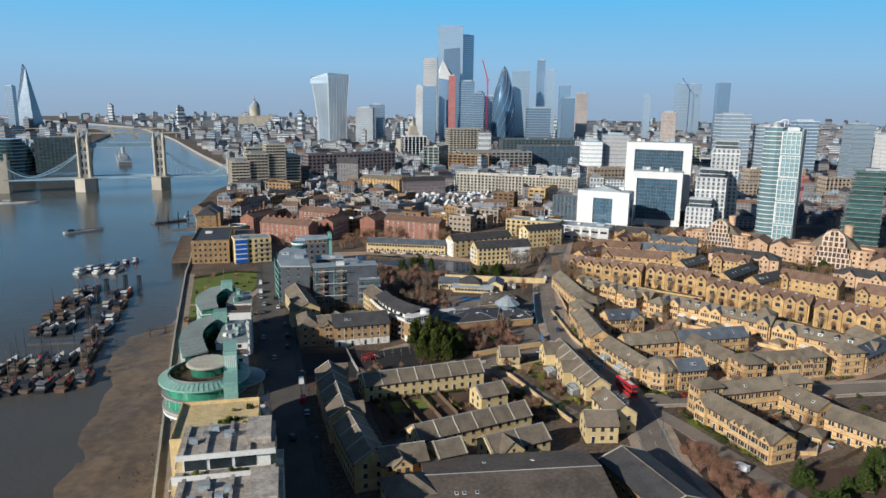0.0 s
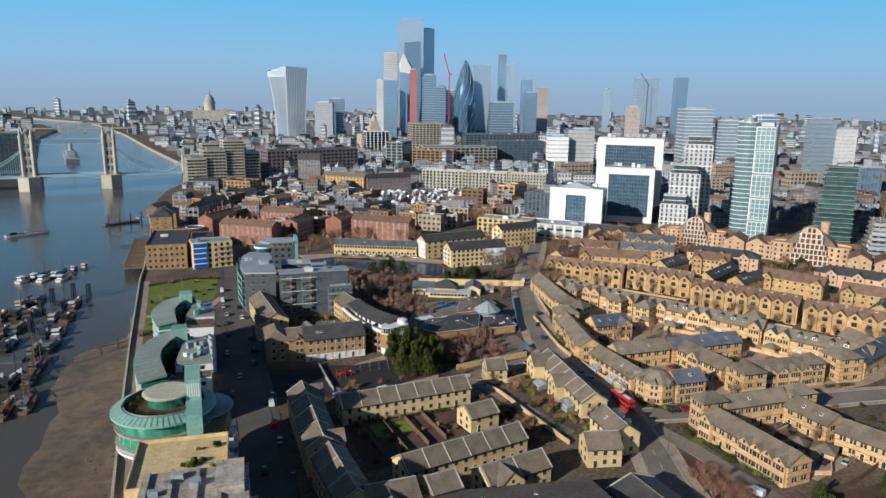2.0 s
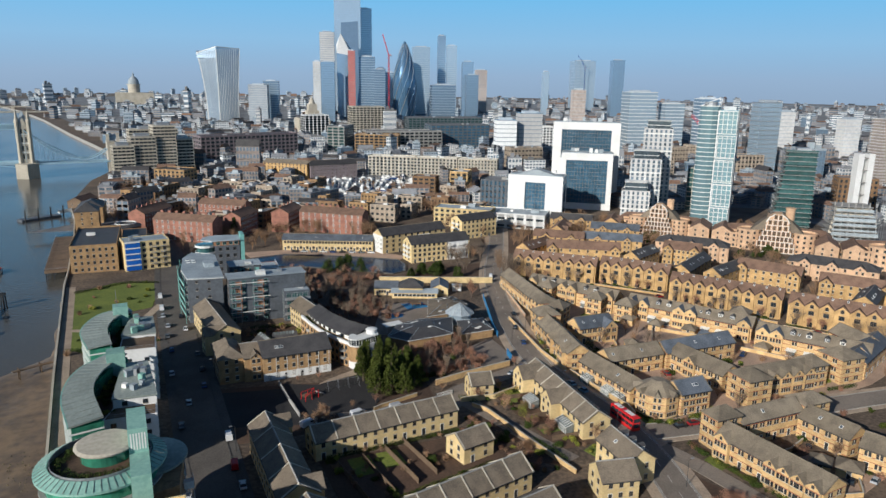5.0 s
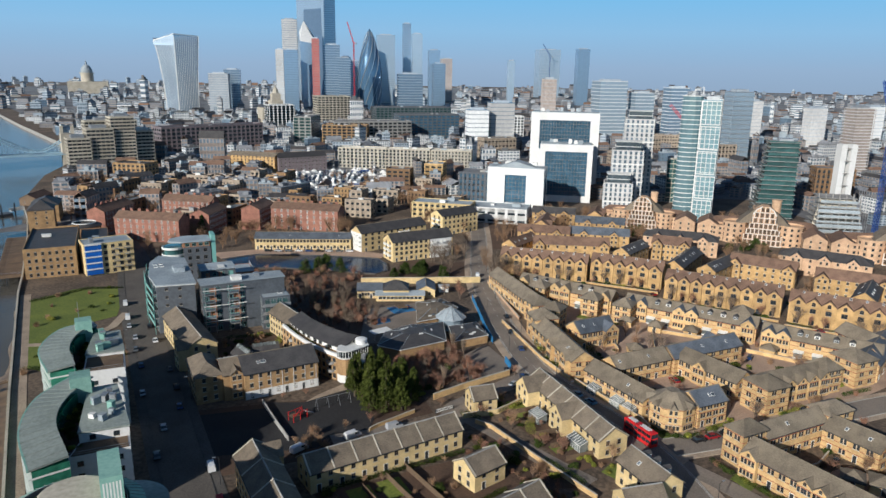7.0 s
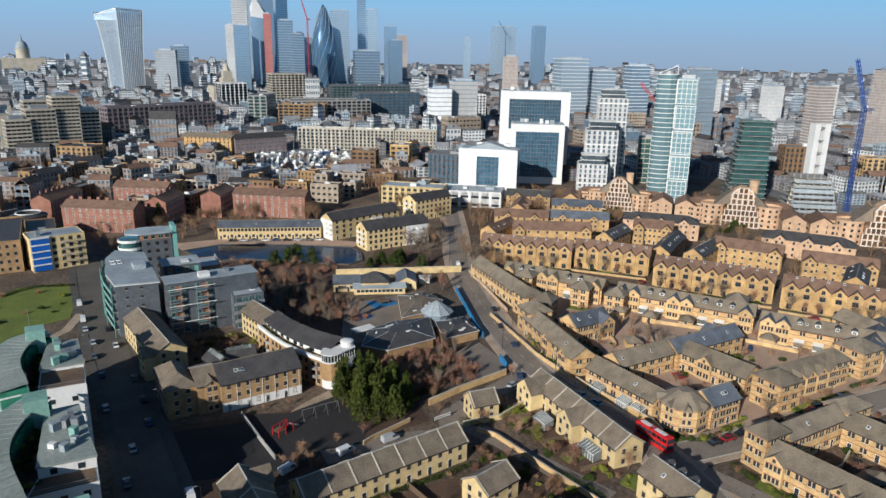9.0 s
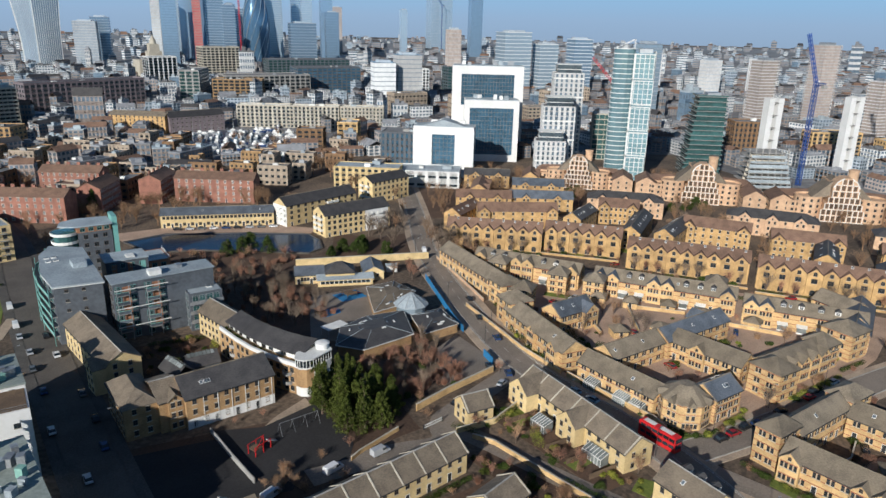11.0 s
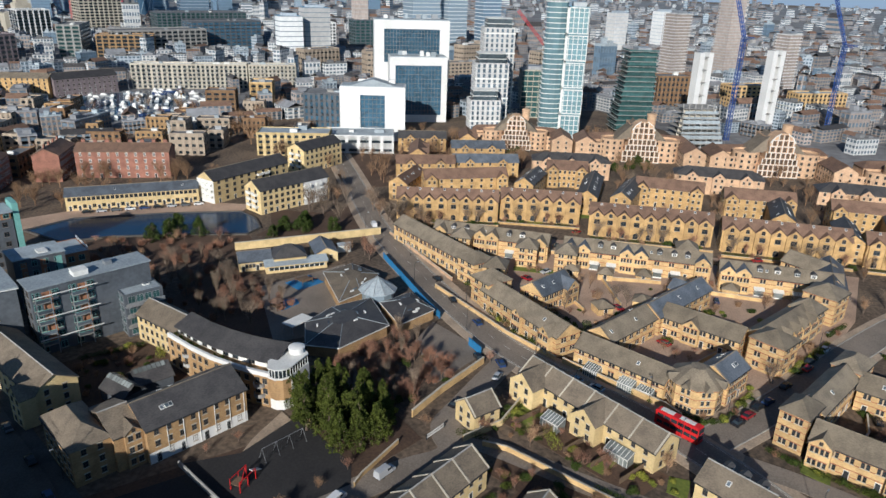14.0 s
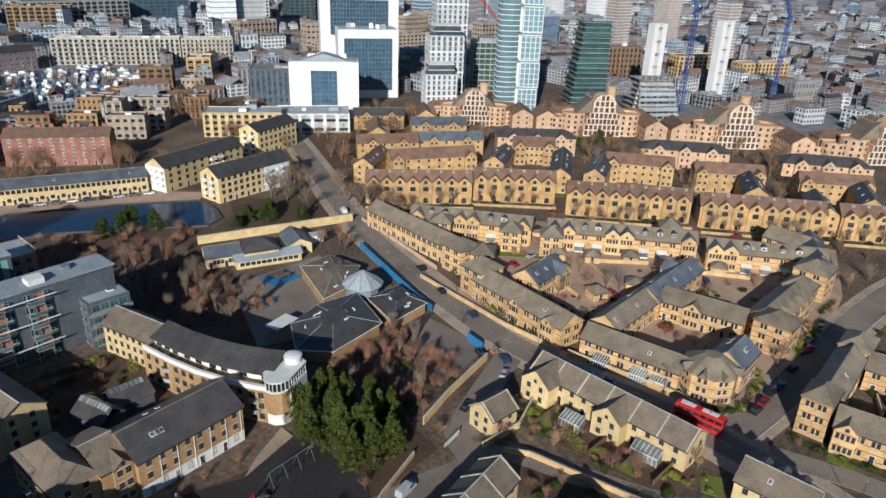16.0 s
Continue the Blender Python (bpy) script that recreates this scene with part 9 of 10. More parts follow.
far_bare = lambda lo, hi, kinds: (lambda x, y, rr: far_tree(x, y, rr.choice(kinds), rr.uniform(lo, hi), rr.uniform(0, 360)))
bare = lambda lo, hi, kinds: (lambda x, y, rr: tree(x, y, rr.choice(kinds), rr.uniform(lo, hi), rr.uniform(0, 360)))
scatter(46, 72, 99, 316, 374, 1, bare(0.75, 1.15, (6, 7, 6, 3, 5, 6, 7)))        # wood beside the basin
scatter(40, 84, 110, 254, 279, 2, bare(0.65, 1.0, (5, 6, 7, 7, 2)), 0.6)               # behind the school
scatter(12, 40, 62, 232, 262, 3, bare(0.5, 0.8, (4, 0)))
scatter(14, 84, 108, 190, 236, 4, bare(0.45, 0.65, (4, 2)))
scatter(16, 40, 92, 190, 216, 5, bare(0.4, 0.6, (4, 0)))
scatter(34, 142, 262, 150, 260, 6, bare(0.5, 0.75, (0, 2, 4)))
scatter(56, 160, 330, 190, 350, 7, bare(0.8, 1.15, (0, 1, 4)))
scatter(70, 190, 310, 385, 485, 8, far_bare(1.0, 1.4, (0, 1, 3)))               # before the white offices
scatter(60, 285, 400, 220, 400, 9, far_bare(1.0, 1.5, (0, 1, 2)), 1.0)
scatter(95, 0, 150, 452, 565, 10, far_bare(0.9, 1.5, (0, 1, 3)), 1.0)
scatter(60, -10, 45, 570, 720, 32, far_bare(1.3, 1.9, (0, 1, 3)), 0.5)
scatter(50, 45, 260, 560, 700, 33, far_bare(0.9, 1.3, (0, 2, 3)), 0.5)
scatter(26, 200, 310, 500, 640, 11, far_bare(1.4, 1.9, (0, 1, 3)))
scatter(8, -24, 8, 318, 332, 12, bare(0.4, 0.6, (4,)))
scatter(46, 113, 128, 112, 168, 13, bare(0.7, 1.0, (0, 2, 5)), 0.8)        # beside the junction
scatter(10, 26, 58, 284, 326, 14, bare(0.4, 0.7, (0, 4)))
scatter(22, 66, 124, 372, 410, 31, bare(0.6, 0.95, (2, 5, 0)))
scatter(14, 150, 180, 340, 400, 15, bare(1.2, 1.7, (0, 1, 3)))
for tx_, ty_, ti_, ts_ in ((141, 329, 5, 1.25), (143, 334, 7, 1.2), (138, 338, 0, 1.1), (176, 364, 0, 1.5), (179, 372, 3, 1.4), (174, 356, 1, 1.2), (184, 379, 0, 1.4), (83.3, 314, 1, 1.15), (79, 321, 6, 1.1)):
    tree(tx_, ty_, ti_, ts_, ty_ * 13 % 360)                                 # along the road end and the wood's edge
for px_, py_, pa, pl, pn in P_ROWS:                                          # in front of the sawtooth rows
    for k in range(pn):
        u = -pl / 2 + pl * (k + 0.5) / pn
        ca, sa = math.cos(radians(pa)), math.sin(radians(pa))
        q = (k * 7 + pn * 3 + int(px_)) % 10
        if q > 1:
            u += (q - 5) * 0.25
            tree(px_ + u * ca + 8.2 * sa, py_ + u * sa - 8.2 * ca, (6, 7, 3, 5, 1)[q % 5], 0.78 + 0.08 * (q % 5), k * 51 + pn * 17)
        if k % 2:
            shrub(px_ + (u + 2.2) * ca + 9.4 * sa, py_ + (u + 2.2) * sa - 9.4 * ca, 1.0 + 0.15 * (q % 5), k, q % 3 == 0)
solo("far_trees", FAR_TREES, ["twig"], "many bare winter trees between the far blocks", "trees", kind="stuff")
UNDERGROWTH = MB()


def thicket(x, y, rr):
    """Adds a tall leafless bush to the undergrowth."""
    q = rr.uniform(0.9, 1.5)
    join(UNDERGROWTH, BROWN_PARTS[rr.randrange(3)], pose(x, y, 0, 0, 0, rr.uniform(0, 360)) @ Matrix.Diagonal((q, q, q * 0.9, 1)))


scatter(60, 72, 100, 314, 376, 41, thicket, 0.6)
scatter(64, 84, 110, 254, 280, 42, thicket, 0.6)
scatter(24, 66, 124, 374, 408, 43, thicket, 0.6)
scatter(40, 112, 128, 112, 170, 44, thicket, 0.6)
solo("undergrowth", UNDERGROWTH, ["twig_red"], "dense leafless brown undergrowth below the bare trees", "bushes", kind="stuff")
put_shrub = lambda x, y, rr: shrub(x, y, rr.uniform(0.6, 1.3), rr.randrange(4), rr.random() < 0.4)
scatter(54, 84, 110, 188, 240, 21, put_shrub, 0.8)
scatter(40, 38, 90, 186, 218, 22, put_shrub, 0.8)
scatter(48, 128, 215, 150, 280, 23, put_shrub, 0.8)
scatter(26, 160, 300, 190, 340, 24, put_shrub, 0.8)
scatter(24, 66, 110, 250, 275, 25, put_shrub, 0.8)
scatter(30, 26, 60, 284, 328, 27, put_shrub, 0.8)
scatter(24, -26, 10, 310, 420, 26, put_shrub, 0.8)
for i, (sx_, sy_) in enumerate(((134.5, 246), (135.4, 250), (136.5, 257), (138, 262), (139, 266), (141.6, 270), (133.8, 212), (133.6, 217), (133.8, 226), (133.4, 232), (134.6, 200), (136.2, 197), (139, 195.8), (144, 195), (149, 195.4), (153, 195), (157.5, 197), (158.5, 201), (134.8, 182), (134.4, 178), (134.9, 173), (135.3, 168), (135.7, 163), (136.2, 158), (136.8, 153), (155, 252), (153, 248), (151, 245), (156, 257), (175, 191.5), (181, 191), (187, 191), (192, 190.6), (208, 191), (100, 226), (101, 222), (103, 214), (99, 210), (104, 206), (101, 198), (106, 196), (150, 286), (152, 290), (147, 283), (160, 300), (158, 306))):
    shrub(sx_, sy_, 0.8 + 0.5 * ((i * 7) % 5) / 5, i % 4, i % 5 == 3)
GREENS = ((308, 396, 6, 4), (282, 380, 5, 3.4), (298, 392, 6.5, 4.2), (333, 336, 5, 4), (342, 330, 5.5, 4), (324, 340, 5, 3.6), (344, 338, 6, 4.4), (292, 291, 4, 2.2), (238, 278, 4, 2.2), (235, 328, 4, 2.2))
# evergreens and bare scrub between the sawtooth rows and the arched flats
for i, (ex_, ey_, eh_, er_) in enumerate(GREENS):
    evergreen(ex_, ey_, eh_, er_, 860 + i, "leaf", "rounded dark evergreen bush between the flats")
# dense evergreen scrub at the park edge
for i in range(30):
    rr = random.Random(500 + i)
    evergreen(134 + rr.uniform(0, 40), 114 + rr.uniform(0, 24), rr.uniform(4, 7), rr.uniform(2.5, 3.6), 520 + i, "leaf", "dense dark evergreen scrub tree")


for tx_, ty_, ti_, ts_ in ((97.5, 221.5, 0, 1.05), (99.5, 209.5, 2, 1.0), (103, 235.5, 0, 0.8), (86, 243, 4, 0.9), (102.5, 205, 5, 0.9), (94, 232, 2, 1.0), (112, 196, 0, 0.9), (121, 240, 0, 0.7), (118, 251, 5, 0.7), (89, 250, 5, 0.7), (55.6, 242.5, 4, 0.75), (63.3, 243, 5, 0.55), (44.9, 268.2, 2, 0.5), (51.8, 267, 5, 0.5), (158, 218, 2, 0.75), (172, 252, 0, 0.95), (160, 222.5, 4, 0.7), (166, 162, 0, 1.0), (158, 166, 2, 0.9), (212, 205, 1, 1.0), (230, 190, 0, 1.0), (240, 186, 1, 0.9)):
    tree(tx_, ty_, ti_, ts_, tx_ * 31 % 360)


# ---- playground pieces ----
def swing_set(x, y, ang):
    e = thing("swing_set", x, y, ang, "galvanised steel swing frame on the dark playground", "swing", z=0.15)
    part("top_bar", MB().beam((-5.2, 0, 3.0), (5.2, 0, 3.0), 0.06), ["steel"], e)
    for u in (-5.2, -1.73, 1.73, 5.2):
        part("frame_leg", MB().beam((u, -1.3, 0), (u, 0, 3.0), 0.05).beam((u, 1.3, 0), (u, 0, 3.0), 0.05), ["steel"], e)
    for u in (-4.2, -2.7, -0.75, 0.75, 2.7, 4.2):
        part("swing_seat", MB().box(u - 0.3, u + 0.3, -0.15, 0.15, 0.5, 0.56).beam((u - 0.28, 0, 0.55), (u - 0.28, 0, 3.0), 0.02).beam((u + 0.28, 0, 0.55), (u + 0.28, 0, 3.0), 0.02), ["dark"], e)


swing_set(57.3, 257.7, 1)
pc = thing("climbing_frame", 45.3, 253.9, 20, "red and white tubular climbing frame on the playground", "playground frame", z=0.15)
for u in (-2.4, 0, 2.4):
    for v in (-1.2, 1.2):
        part("post", MB().beam((u, v, 0), (u, v, 2.6), 0.12), ["scarlet"], pc)
part("net_frame", MB().beam((-2.4, -1.2, 2.5), (2.4, -1.2, 2.5), 0.1).beam((-2.4, 1.2, 2.5), (2.4, 1.2, 2.5), 0.1).beam((-2.4, -1.2, 1.4), (2.4, 1.2, 2.5), 0.1), ["scarlet"], pc)
part("slide", MB().hexa([(2.4, -0.5, 1.6), (5.2, -0.5, 0.1), (5.2, 0.5, 0.1), (2.4, 0.5, 1.6)], [(2.4, -0.5, 1.8), (5.2, -0.5, 0.25), (5.2, 0.5, 0.25), (2.4, 0.5, 1.8)]), ["paint"], pc)
part("platform", MB().box(-2.4, 0, -1.2, 1.2, 1.4, 1.55), ["wood"], pc)


# ---- hedges and terrace plants ----
def hedge(pts, w, h, seed, material="leaf", label="clipped green garden hedge"):
    rr = random.Random(seed)
    x0, y0 = pts[0]
    cl = []
    for (ax, ay), (bx, by) in zip(pts, pts[1:]):
        n_ = max(2, int(math.hypot(bx - ax, by - ay) / 0.8))
        for k in range(n_):
            t = k / n_
            cl.append(((ax + (bx - ax) * t - x0 + rr.uniform(-0.2, 0.2), ay + (by - ay) * t - y0 + rr.uniform(-0.2, 0.2), h * rr.uniform(0.42, 0.58)), (w * 0.62, w * 0.62, h * 0.55)))
    solo("hedge", foliage(rr, cl, 0.15, 90), [material], label, "hedge", x0, y0, group="hedges")


for i, (hp, hw, hh, hm) in enumerate((
        (((134.6, 210), (134.2, 222), (134.0, 235)), 1.0, 1.3, "leaf"), (((134.6, 242), (136.5, 254)), 1.4, 1.6, "needle"), (((138, 261), (141, 272)), 1.6, 2.2, "leaf"),
        (((134, 205), (134.2, 199), (138, 195.6), (146, 195.2)), 1.0, 1.1, "leaf"), (((147, 196), (156, 195.6)), 1.2, 1.2, "bright_leaf"), (((135, 184), (134.5, 176)), 1.2, 1.4, "leaf"),
        (((135, 174), (135.5, 160)), 1.2, 1.3, "needle"), (((136, 158), (137.5, 147)), 1.2, 1.3, "leaf"), (((157, 262), (151, 247)), 3.0, 1.6, "needle"), (((152, 243), (158, 247)), 2.4, 1.5, "leaf"),
        (((99, 231.5), (109, 233)), 1.4, 1.6, "leaf"), (((101, 217), (104, 222)), 2.6, 2.6, "bright_leaf"), (((96, 203), (98.5, 190)), 1.4, 1.5, "leaf"), (((92, 230), (89, 236)), 1.6, 1.6, "needle"),
        (((174, 193), (186, 192), (200, 191)), 1.3, 1.2, "bright_leaf"), (((204, 192.5), (216, 191)), 1.3, 1.3, "leaf"), (((40, 216), (80, 216.5)), 1.2, 1.3, "leaf"), (((44, 190), (80, 197)), 1.2, 1.4, "needle"),
        (((210, 290), (224, 264)), 1.6, 1.5, "leaf"), (((232, 244), (246, 216)), 1.6, 1.5, "needle"), (((190, 323), (204, 306)), 1.6, 1.5, "leaf"), (((-26, 326), (-10, 322), (4, 330)), 1.6, 1.4, "leaf"),
        (((-26, 404), (-4, 414), (10, 408)), 1.4, 1.2, "leaf"), (((60, 322), (55, 312)), 2.2, 1.4, "bright_leaf"), (((40, 326), (56, 322)), 1.8, 1.2, "leaf"))):
    hedge(hp, hw, hh, 700 + i, hm, "yellow-green garden hedge in winter sun" if hm == "bright_leaf" else "clipped green garden hedge")
for i, (tx_, ty_, tz_, ts_) in enumerate(TERRACE_POTS):
    o = solo("terrace_plant", SHRUBS[i % 4], (), "potted green plant on the white roof terrace", "plant", group="terrace plants")
    o.matrix_basis = pose(tx_, ty_, tz_, 0, 0, i * 47) @ Matrix.Diagonal((ts_, ts_, ts_ * 1.2, 1))


# ---- garden walls, fences, lamps ----
def wall_line(name, pts, h, t, material, label, category="wall", cap=None):
    e = thing(name, *pts[0], 0, label, category, "garden walls")
    x0, y0 = pts[0]
    for (ax, ay), (bx, by) in zip(pts, pts[1:]):
        d = Vector((bx - ax, by - ay, 0))
        n_ = Vector((-d.y, d.x, 0)).normalized() * t / 2
        q = [(ax - x0 - n_.x, ay - y0 - n_.y), (bx - x0 - n_.x, by - y0 - n_.y), (bx - x0 + n_.x, by - y0 + n_.y), (ax - x0 + n_.x, ay - y0 + n_.y)]
        part("wall_panel", MB().prism(q, -0.1, h), [material], e)
        if cap:
            q = [(ax - x0 - n_.x * 1.5, ay - y0 - n_.y * 1.5), (bx - x0 - n_.x * 1.5, by - y0 - n_.y * 1.5), (bx - x0 + n_.x * 1.5, by - y0 + n_.y * 1.5), (ax - x0 + n_.x * 1.5, ay - y0 + n_.y * 1.5)]
            part("coping", MB().prism(q, h, h + 0.1), [cap], e)
    return e


BW = "low yellow brick garden wall with stone coping"
wall_line("garden_wall", [(110, 369), (136, 358), (162, 347)], 3.0, 0.5, "cream", "tall cream brick wall along the basin", cap="stone")
wall_line("fence", [(146, 327), (137, 305), (130, 288), (127, 279)], 2.4, 0.15, "hoarding", "bright blue timber hoarding beside the road", "fence")
wall_line("fence", [(121.5, 262), (119.8, 256)], 2.4, 0.3, "hoarding", "bright blue timber hoarding", "fence")
wall_line("garden_wall", [(86, 247.5), (98, 250), (117, 252.5)], 2.0, 0.35, "stock", BW, cap="stone")
wall_line("garden_wall", [(90, 229), (92.5, 224), (94.5, 204), (97, 184)], 1.4, 0.3, "stock", BW, cap="stone")
wall_line("garden_wall", [(88, 233), (99, 231), (110, 234)], 1.7, 0.25, "cream", BW, cap="stone")
wall_line("garden_wall", [(132.8, 238), (133, 222), (133.5, 208), (132, 203)], 1.8, 0.3, "stock", BW, cap="stone")
wall_line("garden_wall", [(142, 296), (137, 272), (134, 258), (132.5, 240)], 1.4, 0.3, "stock", BW, cap="stone")
wall_line("garden_wall", [(165, 345), (157, 318), (150, 296)], 1.3, 0.3, "pink", "low pink brick garden wall with stone coping", cap="stone")
wall_line("garden_wall", [(38.6, 268), (38.9, 254), (39.4, 243)], 1.5, 0.3, "concrete", "pale concrete wall beside the dark playground")
wall_line("garden_wall", [(77, 242.4), (64, 239.3), (61, 238)], 1.2, 0.25, "stock", BW, cap="stone")
for gp in (((146, 243), (152, 262), (158, 258)), ((176, 246), (190, 262), (202, 246)), ((164, 252), (172, 268)), ((176, 209), (186, 207.5), (200, 206.5)), ((150, 212.5), (160, 212), (168, 211)), ((206, 232), (214, 216)), ((145, 170), (158, 169.5), (166, 172)), ((146, 150), (156, 147), (168, 158)), ((196, 290), (206, 272), (216, 252))):
    wall_line("garden_wall", list(gp), 1.3, 0.25, "stock", BW, cap="stone")
for px_, py_, pa, pl, pn in P_ROWS:
    ca, sa = math.cos(radians(pa)), math.sin(radians(pa))
    at = lambda u, v: (px_ + u * ca - v * sa, py_ + u * sa + v * ca)
    wall_line("garden_wall", [at(-pl / 2, -11.5), at(pl / 2, -11.5)], 0.9, 0.3, "ochre", "low ochre brick wall before the sawtooth flats", cap="stone")
    for k in range(3):
        u0 = -pl / 2 + pl * k / 3 + 1.5
        hedge([at(u0, -9.5), at(u0 + pl / 3 - 5, -9.5)], 1.8, 1.5, 760 + k + pl, ("leaf", "needle", "bright_leaf")[(k + pl) % 3], "yellow-green garden hedge in winter sun" if (k + pl) % 3 == 2 else "clipped green garden hedge")
wall_line("fence", [(145, 139), (160, 142), (178, 148)], 1.8, 0.12, "wood", "weathered timber fence along the park", "fence")
for i, (gx, gy) in enumerate(((44, 200), (51, 201), (58, 203), (64, 205))):
    wall_line("fence", [(gx, gy - 7), (gx - 2, gy + 12)], 1.7, 0.1, "wood", "weathered timber garden fence", "fence")
for i in range(5):
    wall_line("fence", [(101, 201 + i * 7), (110, 200 + i * 7)], 1.6, 0.1, "wood", "weathered timber garden fence", "fence")
for pts in (((100, 226), (104, 233), (110, 233), (110, 226)), ((101, 205), (101, 209), (109, 209), (109, 205)), ((45, 205), (45, 214), (51, 214), (51, 205)), ((53, 206), (53, 214), (59, 214), (59, 206)), ((127.8, 197), (133, 206), (137, 196), (132, 193.5)), ((106, 193), (111, 195), (113, 191), (107, 189)), ((133.5, 243), (135, 256), (138, 256), (136, 243)), ((133, 176), (138, 177.5), (137, 171), (133, 170)), ((145, 278), (151, 271), (146, 268)), ((176, 290), (186, 275), (183, 273), (173, 288)), ((215, 345), (262, 292), (257, 288), (210, 340))):
    patch("lawn", list(pts), 0.14, "grass", "small green lawn in a garden", "lawn")

LAMP = MB().beam((0, 0, 0), (0, 0, 7.5), 0.09, 0, 0.06, 6).beam((0, 0, 7.5), (0.9, 0, 7.8), 0.05).mesh("column", ["dark"])
LHEAD = MB().box(0.7, 1.5, -0.14, 0.14, 7.72, 7.88).mesh("lamp_head", ["steel"])
for i, (lx, ly, la) in enumerate(((119, 168, 0), (121, 198, 0), (133, 212, 180), (121, 226, 0), (131.5, 246, 200), (127, 268, -20), (141, 281, 160), (139, 303, -20), (155, 322, 160), (160, 354, -30), (18.5, 180, 180), (19, 230, 180), (20, 280, 180), (5, 330, 0), (142, 196, -90), (165, 194, -90), (190, 191, -90))):
    e = solo("street_lamp", LAMP, (), "slim dark steel street lamp", "street lamp", lx, ly, la, group="street lamps")
    part("lamp_head", LHEAD, (), e)


bg = thing("lane_barrier", 85.4, 239.2, 5, "white lattice barrier across the lane", "barrier", z=0.15)
part("rail", MB().box(-3.1, 3.1, -0.06, 0.06, 0.35, 0.47).box(-3.1, 3.1, -0.06, 0.06, 1.15, 1.27), ["paint"], bg)
for k in range(9):
    part("brace", MB().beam((-3.0 + k * 0.67, 0, 0.4), (-2.4 + k * 0.67, 0, 1.2), 0.05), ["paint"], bg)
for u in (-3.1, 3.1):
    part("post", MB().box(u - 0.1, u + 0.1, -0.1, 0.1, 0, 1.4), ["dark"], bg)


# ---- vehicles ----
def car_meshes():
    body, cab = MB(), MB()
    sec = [(-2.1, 0.45, 0.75), (-1.95, 0.35, 0.95), (-1.2, 0.3, 1.0), (1.0, 0.3, 0.98), (1.9, 0.35, 0.8), (2.1, 0.45, 0.65)]
    for (xa, za, zb), (xc, zc, zd) in zip(sec, sec[1:]):
        body.hexa([(xa, -0.86, za), (xc, -0.86, zc), (xc, 0.86, zc), (xa, 0.86, za)], [(xa, -0.8, zb), (xc, -0.8, zd), (xc, 0.8, zd), (xa, 0.8, zb)])
    cab.hexa([(-1.75, -0.78, 0.97), (0.95, -0.78, 0.97), (0.95, 0.78, 0.97), (-1.75, 0.78, 0.97)], [(-1.2, -0.6, 1.45), (0.25, -0.6, 1.45), (0.25, 0.6, 1.45), (-1.2, 0.6, 1.45)])
    rf = MB().box(-1.22, 0.27, -0.62, 0.62, 1.45, 1.49)
    wh = MB().beam((0, -0.1, 0), (0, 0.1, 0), 0.31, 0, None, 12)
    return body, cab, rf, wh


CB, CC, CR, CW = car_meshes()
C_CAB, C_WHEEL = CC.mesh("glasshouse", ["glass"]), CW.mesh("wheel", ["tyre"])
C_BODY = {}


def car(x, y, ang, paint, van=False):
    if (paint, van) not in C_BODY:
        if van:
            b = MB().hexa([(-2.5, -0.92, 0.35), (1.5, -0.92, 0.35), (1.5, 0.92, 0.35), (-2.5, 0.92, 0.35)], [(-2.45, -0.8, 1.95), (0.9, -0.8, 1.95), (0.9, 0.8, 1.95), (-2.45, 0.8, 1.95)])
            b.hexa([(1.5, -0.92, 0.35), (2.45, -0.85, 0.4), (2.45, 0.85, 0.4), (1.5, 0.92, 0.35)], [(1.4, -0.86, 1.15), (2.35, -0.76, 0.95), (2.35, 0.76, 0.95), (1.4, 0.86, 1.15)])
            C_BODY[(paint, van)] = (b.mesh("body", ["car_" + paint]), MB().box(-2.3, 0.8, -0.72, 0.72, 1.95, 2.0).mesh("roof_panel", ["car_" + paint]), MB().hexa([(1.25, -0.8, 1.12), (1.62, -0.8, 1.12), (1.62, 0.8, 1.12), (1.25, 0.8, 1.12)], [(0.8, -0.72, 1.88), (0.98, -0.72, 1.88), (0.98, 0.72, 1.88), (0.8, 0.72, 1.88)]).box(0.1, 0.95, -0.9, 0.9, 1.2, 1.7).mesh("windscreen", ["glass"]))
        else:
            C_BODY[(paint, van)] = (CB.mesh("body", ["car_" + paint]), CR.mesh("roof_panel", ["car_" + paint]), C_CAB)
    nm = {"silver": "silver", "black": "black", "white": "white", "navy": "dark blue", "maroon": "dark red", "grey": "grey", "ltblue": "pale blue", "red": "bright red"}[paint]
    e = thing("van" if van else "car", x, y, ang, nm + (" van" if van else " hatchback car") + " standing on the road", "van" if van else "car", "parked vehicles", 0.16)
    b, r, g = C_BODY[(paint, van)]
    part("body", b, (), e)
    part("roof_panel", r, (), e)
    part("glass", g, (), e)
    for wx in (-1.3, 1.3):
        for wy in (-0.78, 0.78):
            part("wheel", C_WHEEL, (), e, "", (wx, wy, 0.31))


